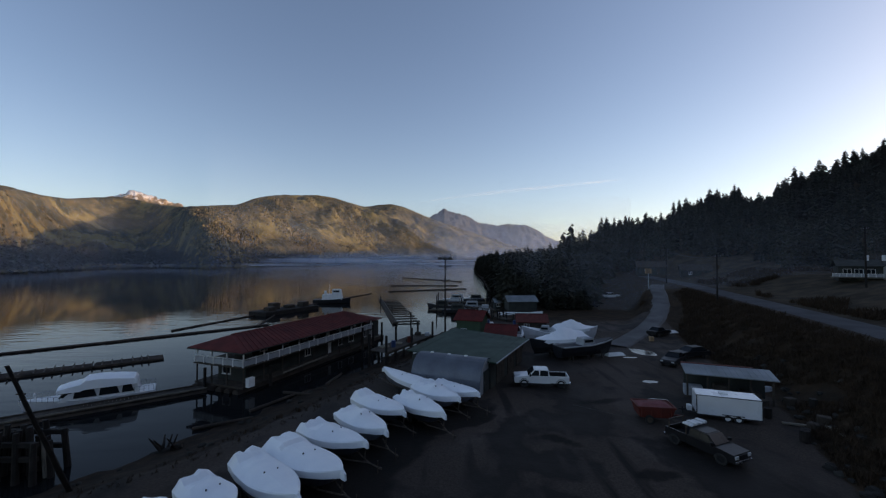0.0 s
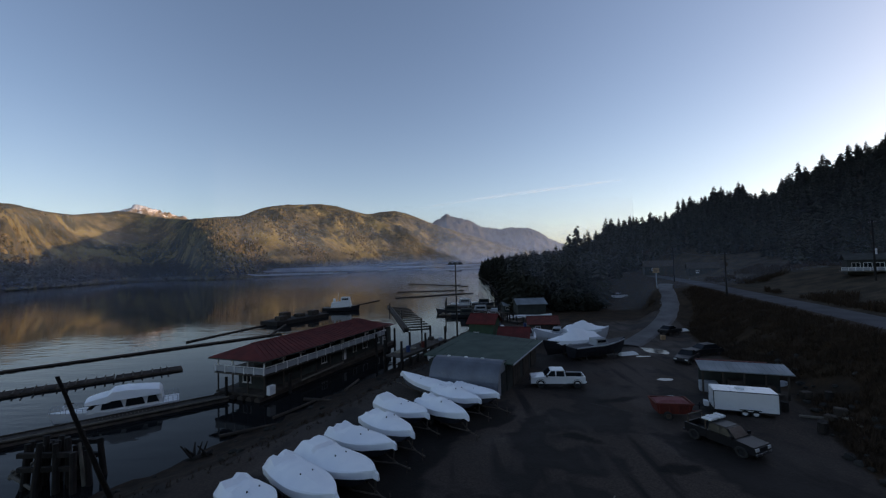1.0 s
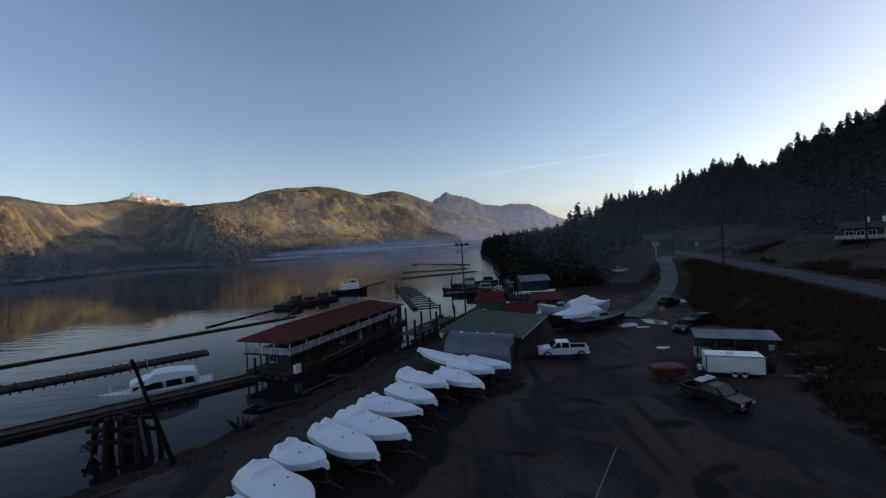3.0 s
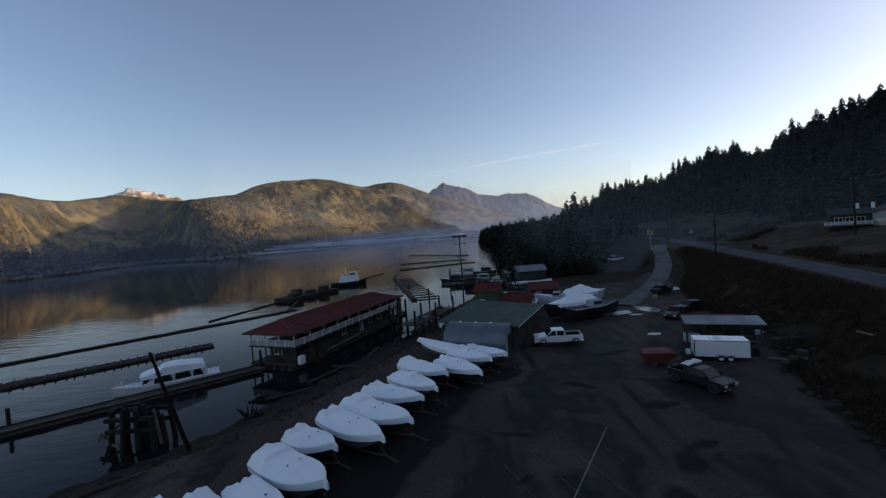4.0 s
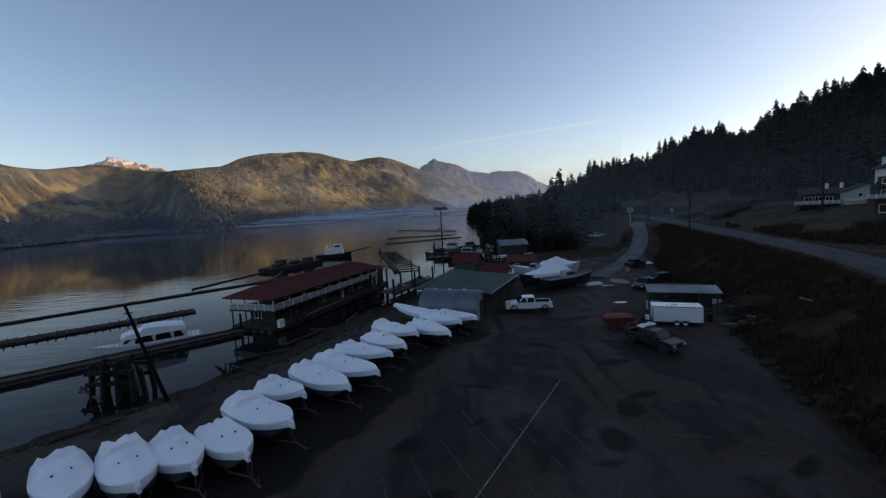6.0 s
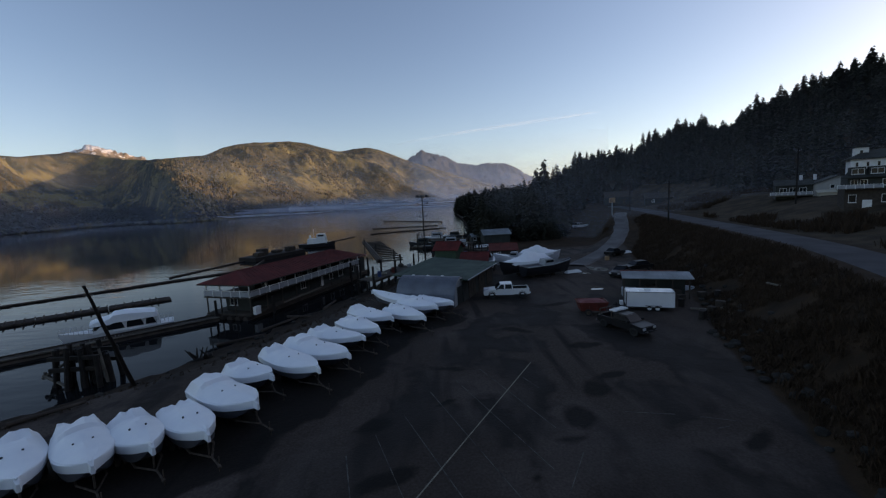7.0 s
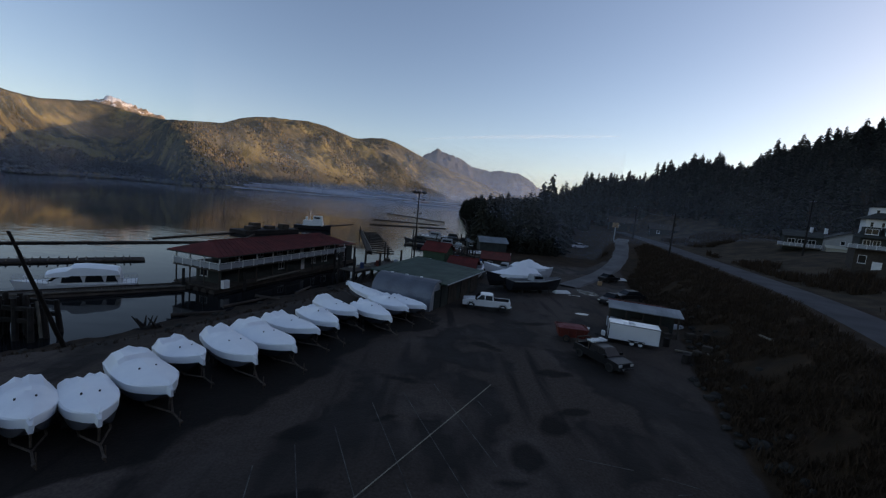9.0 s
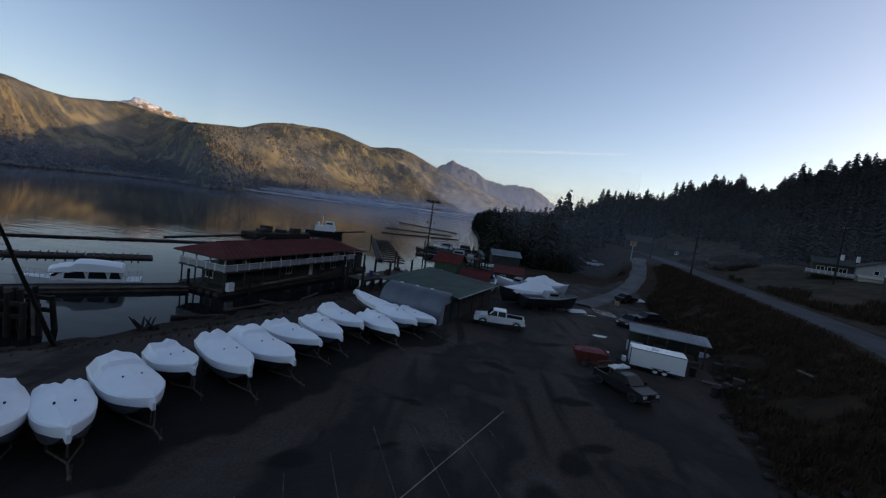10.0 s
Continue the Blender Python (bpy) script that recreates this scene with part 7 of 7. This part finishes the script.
pickup("white_pickup", "white crew-cab pickup truck parked by the barn", (7.75, 39.4, YARD), 173, TRUCK_WHITE, 5.3, 1.85, toolbox=False)
pickup("dark_pickup", "black crew-cab pickup with a loaded roof rack", (15.1, 25.4, YARD), -66, TRUCK_DARK, 4.6, 1.62, rack=True).scale = (1, 1, 0.86)
pickup("far_pickup", "white pickup parked under the trees", (46.6, 116.5, float(ground_z(46.6, 116.5)) + 0.02), 190, TRUCK_WHITE, 5.4, 1.95)


def car(label, at, turn, paint, length=4.5):
    """A parked saloon car, front at +x."""
    c = thing("parked_car", label, "car", "vehicles in the yard", at=at, turn=turn)
    h = length / 2
    bm = bm_new()
    prof = [(h, 0.35), (h, 0.65), (h - 0.1, 0.78), (h - 1.3, 0.92), (-h + 0.5, 0.95), (-h, 0.85), (-h, 0.35)]
    loft(bm, [[(x, y, z) for x, z in prof] for y in (-0.85, 0.85)])
    rounded(bm, 0.08)
    part("body", bm, paint, c, smooth=True)
    bm = bm_new()
    loft(bm, [[(h - 1.35, -0.8, 0.9), (h - 1.35, 0.8, 0.9), (-h + 0.5, 0.8, 0.9), (-h + 0.5, -0.8, 0.9)], [(h - 2.1, -0.62, 1.40), (h - 2.1, 0.62, 1.40), (-h + 1.1, 0.62, 1.40), (-h + 1.1, -0.62, 1.40)]])
    rounded(bm, 0.05)
    part("glasshouse", bm, GLASS, c, "dark windows", smooth=True)
    bm = bm_new()
    box(bm, -h + 1.15, h - 2.15, -0.60, 0.60, 1.38, 1.43)
    part("roof", bm, paint, c)
    for x in (h - 0.85, -h + 0.85):
        for s in (-1, 1):
            wheel(c, (x, s * 0.78, 0.31), 0.31, 0.2)
    for s in (-1, 1):
        bm = bm_new()
        box(bm, h - 0.03, h + 0.02, s * 0.6 - 0.16, s * 0.6 + 0.16, 0.58, 0.72)
        part("headlight", bm, HEADLIGHT, c)
    return c


car("dark saloon car parked behind the open shed", (25.6, 47.4, YARD), 222, TRUCK_DARK, 4.0)
car("dark old car parked under the bank", (29.7, 50.7, YARD), 194, TRUCK_DARK, 4.9)
car("dark wrecked car beside the driveway", (33.0, 64.4, float(ground_z(33.0, 64.4))), 30, TRUCK_DARK, 4.2)

# white cargo trailer
ct = thing("cargo_trailer", "white enclosed cargo trailer with tandem axles", "trailer", at=(20.4, 31.0, YARD), turn=-21)
ct.scale = (0.915, 0.86, 0.75)
bm = bm_new()
box(bm, -2.35, 2.35, -1.05, 1.05, 0.48, 2.55)
rounded(bm, 0.07)
part("box_body", bm, TRUCK_WHITE, ct, "white aluminium box body")
bm = bm_new()
for s in (-1, 1):
    box(bm, -2.33, 2.33, s * 1.06 - 0.02, s * 1.06 + 0.02, 0.44, 0.56)
    box(bm, -2.33, 2.33, s * 1.06 - 0.015, s * 1.06 + 0.015, 2.46, 2.54)
for x in (-2.36, 2.36):
    for s in (-1, 1):
        box(bm, x - 0.03, x + 0.03, s * 1.02 - 0.04, s * 1.02 + 0.04, 0.5, 2.52)
part("trim", bm, CHROME, ct, "aluminium corner trim")
for x in (-0.1, 0.68):
    for s in (-1, 1):
        wheel(ct, (x, s * 1.0, 0.33), 0.33, 0.2, WHITE_PAINT)
for s in (-1, 1):
    bm = bm_new()
    box(bm, -0.5, 1.08, s * 1.0 - 0.14, s * 1.0 + 0.14, 0.68, 0.74)
    part("mudguard", bm, BLACK, ct)
bm = bm_new()
tube(bm, (-2.3, -0.6, 0.45), (-3.6, 0, 0.45), 0.05, n=6)
tube(bm, (-2.3, 0.6, 0.45), (-3.6, 0, 0.45), 0.05, n=6)
tube(bm, (-3.3, 0, 0.0), (-3.3, 0, 0.8), 0.04, n=6)
part("tongue", bm, BLACK, ct)
bm = bm_new()
box(bm, -2.95, -2.6, -0.3, 0.3, 0.5, 1.0)
part("tongue_box", bm, WHITE_PAINT, ct, "white box on the tongue")
bm = bm_new()
box(bm, -0.5, 0.1, -0.3, 0.3, 2.55, 2.68)
part("roof_vent", bm, WHITE_PAINT, ct)
bm = bm_new()
box(bm, 2.36, 2.40, -0.95, 0.95, 0.6, 2.45)
part("ramp_door", bm, WHITE_PAINT, ct)

# red dump trailer
FADED = material("sun_faded_red_canvas", (0.22, 0.075, 0.075), (0.13, 0.04, 0.04), 1.8, 0.8)
rt = thing("red_trailer", "faded red steel dump trailer", "trailer", at=(14.4, 30.65, YARD), turn=-9)
bm = bm_new()
loft(bm, [[(-1.15, -0.75, 0.45), (1.15, -0.75, 0.45), (1.15, 0.75, 0.45), (-1.15, 0.75, 0.45)], [(-1.35, -0.9, 1.25), (1.35, -0.9, 1.25), (1.35, 0.9, 1.25), (-1.35, 0.9, 1.25)]])
part("tub", bm, RUST, rt)
bm = bm_new()
for y0, y1 in ((-0.95, -0.85), (0.85, 0.95)):
    box(bm, -1.4, 1.4, y0, y1, 1.2, 1.32)
for x0, x1 in ((-1.42, -1.3), (1.3, 1.42)):
    box(bm, x0, x1, -0.85, 0.85, 1.2, 1.32)
part("top_rim", bm, RUST, rt)
for k in range(4):
    bm = bm_new()
    box(bm, -1.1 + k * 0.7, -1.02 + k * 0.7, -0.93, -0.8, 0.5, 1.2)
    part("side_rib", bm, RUST, rt)
for s in (-1, 1):
    wheel(rt, (-0.5, s * 0.85, 0.33), 0.33, 0.2)
bm = bm_new()
tube(bm, (1.1, 0, 0.5), (2.3, 0, 0.45), 0.06, n=6)
part("drawbar", bm, RUST, rt)
bm = bm_new()
loft(bm, [[(-1.28, -0.82, 1.2), (1.28, -0.82, 1.2), (1.28, 0.82, 1.2), (-1.28, 0.82, 1.2)], [(-0.8, -0.4, 1.42), (0.9, -0.3, 1.36), (0.7, 0.4, 1.45), (-0.9, 0.4, 1.4)]])
part("tarp", bm, FADED, rt, "faded pinkish cover")

# scrap under the bank
scr = random.Random(21)
for k in range(17):
    x, y = scr.uniform(22.8, 28.5), scr.uniform(25.5, 33.5)
    if abs((x - 20.3)) < 3.2 and abs(y - 30.4) < 2.2:
        continue
    bm = bm_new()
    kind = scr.randrange(3)
    if kind == 0:
        ln = scr.uniform(0.8, 2.2)
        box(bm, -ln / 2, ln / 2, -0.1, 0.1, 0, 0.14)
        bev(bm, 0.02)
    elif kind == 1:
        box(bm, -0.4, 0.4, -0.3, 0.3, 0, scr.uniform(0.25, 0.7))
        bev(bm, 0.05)
    else:
        tube(bm, (0, 0, 0), (0, 0, 0.75), 0.29, 0.29, 12)
    mat = (PALE_WOOD, WOOD, PILE)[kind]
    solo(("timber_offcut", "scrap_crate", "steel_drum")[kind], bm, mat, ("weathered timber offcut lying under the bank", "battered crate in the scrap heap", "old steel drum in the scrap heap")[kind],
         ("timber", "crate", "drum")[kind], "scrap under the bank", at=(x, y, float(ground_z(x, y)) + 0.05), turn=scr.uniform(0, 360))
for x, y, w, d, lab in ((36.0, 66.4, 1.3, 1.0, "white upturned dinghy beside the driveway"), (20.5, 51.8, 1.4, 0.9, "white upturned dinghy by the puddle")):
    bm = bm_new()
    loft(bm, [[(-w, -0.5, 0), (w, -0.5, 0), (w * 1.1, 0.5, 0), (-w, 0.5, 0)], [(-w * 0.8, -0.25, 0.4), (w * 0.7, -0.2, 0.4), (w * 0.7, 0.25, 0.4), (-w * 0.8, 0.25, 0.4)]])
    rounded(bm, 0.08)
    solo("dinghy", bm, WHITE_PAINT, lab, "dinghy", at=(x, y, float(ground_z(x, y)) - 0.01), turn=15)
bm = bm_new()
box(bm, -0.32, 0.32, -0.25, 0.25, 0, 0.7)
bev(bm, 0.06)
solo("yellow_bin", bm, SIGN_YELLOW, "faded yellow bin beside the driveway", "bin", at=(29.8, 60.6, float(ground_z(29.8, 60.6))))

bm = bm_new()
w = 1.55
loft(bm, [[(-w, -0.62, 0), (w * 0.8, -0.5, 0), (w * 1.15, 0, 0), (w * 0.8, 0.5, 0), (-w, 0.62, 0)], [(-w * 0.9, -0.32, 0.5), (w * 0.6, -0.25, 0.46), (w * 0.8, 0, 0.44), (w * 0.6, 0.25, 0.46), (-w * 0.9, 0.32, 0.5)]])
rounded(bm, 0.07)
solo("skiff", bm, GREY_PAINT, "grey upturned skiff lying beside the open shed", "skiff", at=(28.2, 37.6, float(ground_z(28.2, 37.6))), turn=-8)

# markings on the yard
def stripe(name, a, b, w, mat, label, lift=0.02):
    a, b = Vector((*a, 0)), Vector((*b, 0))
    n = max(2, int((b - a).length / 0.8))
    d = (b - a).normalized()
    s = Vector((-d.y, d.x, 0))
    bm = bm_new()
    last = None
    for k in range(n + 1):
        p = a.lerp(b, k / n)
        ww = w * (0.75 + 0.5 * abs(noise.noise(Vector((k * 0.7, a.x, a.y)))))
        row = []
        for o in (-ww / 2, ww / 2):
            q = p + s * o
            row.append(bm.verts.new((q.x, q.y, float(ground_z(q.x, q.y)) + lift)))
        if last:
            bm.faces.new((last[0], last[1], row[1], row[0]))
        last = row
    return solo(name, bm, mat, label, "marking", kind="structure")


FAINT = material("worn_line_paint", (0.11, 0.108, 0.098), (0.025, 0.024, 0.022), 1.6, 0.8, bump=0.05, contrast=0.35)
stripe("line_trim", (5.45, 19.9), (-3.2, 6.4), 0.075, ROPE, "straight pale yellow line painted across the yard", 0.03)
for a, b in (((-1.8, 16.5), (1.6, 7.0)), ((-0.1, 17.9), (3.4, 8.5)), ((1.7, 19.4), (4.5, 11.6)), ((-3.3, 13.9), (-0.5, 6.8)), ((-4.7, 12.2), (-2.8, 6.8)), ((4.3, 17.6), (4.9, 16.0)), ((5.1, 9.5), (3.6, 7.1)),
             ((8.6, 12.6), (11.0, 12.0)), ((12.1, 11.6), (13.8, 10.9)), ((12.2, 10.5), (12.9, 10.6)), ((-5.9, 10.6), (-5.0, 6.8)), ((9.2, 34.0), (14, 30.0))):
    stripe("faint_line_trim", a, b, 0.05, FAINT, "worn parking line on the asphalt")

PUDDLE = material("standing_water", (0.01, 0.011, 0.012), (0.012, 0.013, 0.014), 0.5, 0.06, bump=0.02, fine=2)
for x, y, rx, ry, a in ((25.0, 53.5, 1.3, 2.3, 15), (21.8, 50.6, 1.0, 0.35, -5), (19.3, 40.4, 0.9, 0.5, 0), (16.8, 34.4, 1.2, 0.9, 30)):
    bm = bm_new()
    ring = []
    for k in range(36):
        t = k * math.tau / 36
        r = 1 + 0.45 * noise.noise(Vector((math.cos(t) * 1.4 + x, math.sin(t) * 1.4 + y, 0)))
        ring.append(bm.verts.new((rx * r * math.cos(t), ry * r * math.sin(t), 0)))
    bm.faces.new(ring)
    solo("puddle", bm, PUDDLE, "still puddle on the yard reflecting the sky", "puddle", "puddles", "structure", at=(x, y, YARD + 0.035), turn=a)

# sign, poles and wires
sg = thing("road_sign", "faded yellow sign board on a pale post", "sign", at=(48.0, 97.0, 6.9))
bm = bm_new()
box(bm, -0.8, 0.8, -0.06, 0.06, 3.4, 4.6)
bev(bm, 0.03)
part("board", bm, SIGN_YELLOW, sg, "faded yellow board")
bm = bm_new()
box(bm, -0.09, 0.09, -0.09, 0.09, 0, 3.4)
part("post", bm, GREY_PAINT, sg)
bm = bm_new()
for k in range(3):
    box(bm, -0.6, 0.6 - 0.2 * k, -0.075, -0.06, 4.25 - 0.3 * k, 4.36 - 0.3 * k)
part("writing", bm, BLACK, sg)


def utility_pole(x, y, z, h, turn, lamp=False):
    p = thing("utility_pole", "weathered timber utility pole beside the road", "pole", "utility poles", at=(x, y, z), turn=turn)
    bm = bm_new()
    tube(bm, (0, 0, -0.5), (0, 0, h), 0.17, 0.11, 8)
    part("shaft", bm, PILE, p)
    for zz in (h - 0.5, h - 1.4):
        bm = bm_new()
        box(bm, -1.1, 1.1, -0.06, 0.06, zz, zz + 0.12)
        part("crossarm", bm, WOOD, p)
    for s in (-1.0, -0.4, 0.4, 1.0):
        bm = bm_new()
        tube(bm, (s, 0, h - 0.38), (s, 0, h - 0.2), 0.05, 0.03, 6)
        part("insulator", bm, GREY_PAINT, p)
    bm = bm_new()
    tube(bm, (0.3, 0, h - 2.6), (0.3, 0, h - 1.9), 0.22, 0.22, 10)
    part("transformer", bm, GALV, p)
    return p


POLES = [(15.0, -20.0, 6.0, 9.5, 30), (47.6, 71.8, 6.5, 8.2, 20), (70.0, 67.4, 9.4, 10.0, 70), (58.5, 108.0, 7.6, 9.0, 15), (106, 45, 12, 10, 60)]
for x, y, z, h, turn in POLES:
    utility_pole(x, y, z, h, turn)


def wire(a, b, sag, label="overhead wire strung between the poles"):
    a, b = Vector(a), Vector(b)
    bm = bm_new()
    d = (b - a).normalized()
    side = Vector((-d.y, d.x, 0)).normalized() * 0.022
    secs = []
    for k in range(17):
        u = k / 16
        p = a.lerp(b, u) - Vector((0, 0, sag * 4 * u * (1 - u)))
        secs.append([p + side, p + Vector((0, 0, 0.022)), p - side, p - Vector((0, 0, 0.022))])
    loft(bm, secs)
    solo("overhead_wire", bm, CABLE, label, "wire", "overhead wires")


for o in (-0.8, 0.0, 0.8):
    wire((47.6, 71.8 + o, 14.3), (70, 67.4 + o, 19.0), 0.9)
    wire((47.6, 71.8 + o, 14.3), (58.5, 108 + o, 16.2), 0.8)
    wire((70, 67.4 + o, 19.0), (106, 45 + o, 21.6), 0.9)

# scrub, rocks and hedges on the bank
veg = random.Random(99)


def shrub_arrays(rng, size, stems):
    v, f = [], []
    for _ in range(stems):
        a, lean = rng.uniform(0, 6.28), rng.uniform(0.1, 0.9)
        h = size * rng.uniform(0.5, 1.1)
        bx, by = rng.gauss(0, 0.3) * size, rng.gauss(0, 0.3) * size
        tx, ty = bx + math.cos(a) * lean * h * 0.7, by + math.sin(a) * lean * h * 0.7
        wd = 0.028 * size + 0.012
        n0 = len(v)
        ca, sa = math.cos(a + 1.57) * wd, math.sin(a + 1.57) * wd
        v += [(bx - ca, by - sa, -0.1), (bx + ca, by + sa, -0.1), ((bx + tx) / 2 + ca * 1.5, (by + ty) / 2 + sa * 1.5, h * 0.62), (tx, ty, h)]
        f += [(n0, n0 + 1, n0 + 2), (n0, n0 + 2, n0 + 3)]
    return np.array(v), np.array(f)


def scatter(name, label, region, count, size, stems, mat, seed):
    rng = random.Random(seed)
    kinds = [shrub_arrays(rng, 1.0, stems) for _ in range(6)]
    vs, fs, n0, at_xy = [], [], 0, []
    tries = 0
    while count > 0 and tries < 60000:
        tries += 1
        x, y, ok = region(rng)
        if not ok:
            continue
        v, f = kinds[rng.randrange(6)]
        s = size * rng.uniform(0.5, 1.4)
        vs.append(v * s)
        at_xy.append((x, y, len(v)))
        fs.append(f + n0)
        n0 += len(v)
        count -= 1
    me = bpy.data.meshes.new(name)
    at_xy = np.array(at_xy)
    base = np.stack([at_xy[:, 0], at_xy[:, 1], ground_z(at_xy[:, 0], at_xy[:, 1])], -1)
    quick_mesh(me, np.concatenate(vs) + np.repeat(base, at_xy[:, 2].astype(int), axis=0), np.concatenate(fs))
    me.materials.append(mat)
    return tagged(new(name, me), label, "plants", kind="stuff")


def on_bank(rng):
    y = rng.uniform(2, 92)
    t, r = float(np.interp(y, TOE_Y, TOE_X)), float(np.interp(y, ROAD_Y, ROAD_X))
    x = rng.uniform(t + 0.6, r - 0.6)
    keep = noise.noise(Vector((x * 0.22, y * 0.22, 1))) > -0.55
    drive = abs(x - np.interp(y, (57, 64, 72, 80, 89, 96, 101), (25, 31, 38, 43, 46.5, 49, 52))) < 3.4 and y > 58
    shed = 20 < x < 29 and 33 < y < 41
    return x, y, keep and not drive and not shed


def on_verge(rng):
    y = rng.uniform(15, 110)
    r = float(np.interp(y, ROAD_Y, ROAD_X))
    x = r + rng.uniform(8.5, 46)
    house = (60 < x < 90 and 38 < y < 90)
    return x, y, noise.noise(Vector((x * 0.12, y * 0.12, 4))) > 0.05 and not house


def on_beach(rng):
    y = rng.uniform(-2, 60)
    x = float(np.interp(y, SHORE_Y, SHORE_X)) + rng.uniform(5.2, 8.0)
    return x, y, True


scatter("scrub", "brown winter scrub and brambles covering the road bank", on_bank, 2700, 0.5, 22, SCRUB, 4)
scatter("grass", "rough dead grass tufts on the road bank", on_bank, 9500, 0.22, 14, SCRUB, 5)
scatter("verge_scrub", "bare brown bushes above the road", on_verge, 1500, 0.95, 30, SCRUB, 6)
scatter("shore_grass", "dead grass along the top of the muddy shore", on_beach, 700, 0.2, 10, SCRUB, 8)


def rock(x, y, r, label, group):
    bm = bm_new()
    bmesh.ops.create_icosphere(bm, subdivisions=2, radius=r)
    for v in bm.verts:
        v.co *= 1 + 0.45 * noise.noise(v.co * (1.3 / r) + Vector((x, y, 0)))
        v.co.z *= 0.65
    return solo("rock", bm, ROCK, label, "rock", group, at=(x, y, float(ground_z(x, y)) + r * 0.2), turn=veg.uniform(0, 360))


for k in range(85):
    y = veg.uniform(5, 50)
    t = float(np.interp(y, TOE_Y, TOE_X))
    rock(t + abs(veg.gauss(0.8, 2.2)), y, veg.uniform(0.1, 0.38), "dark broken rock at the foot of the bank", "rocks along the bank")
for k in range(40):
    y = veg.uniform(10, 50)
    rock(float(np.interp(y, SHORE_Y, SHORE_X)) + veg.uniform(0.5, 6), y, veg.uniform(0.1, 0.3), "dark rock on the muddy shore", "rocks on the shore")

# ---- the whole plan brought to true size ----
for ob in list(scene.objects):
    if ob.parent is None and ob.type not in ("CAMERA", "LIGHT"):
        ob.matrix_basis = Matrix.Scale(TRUE_SIZE, 4) @ ob.matrix_basis
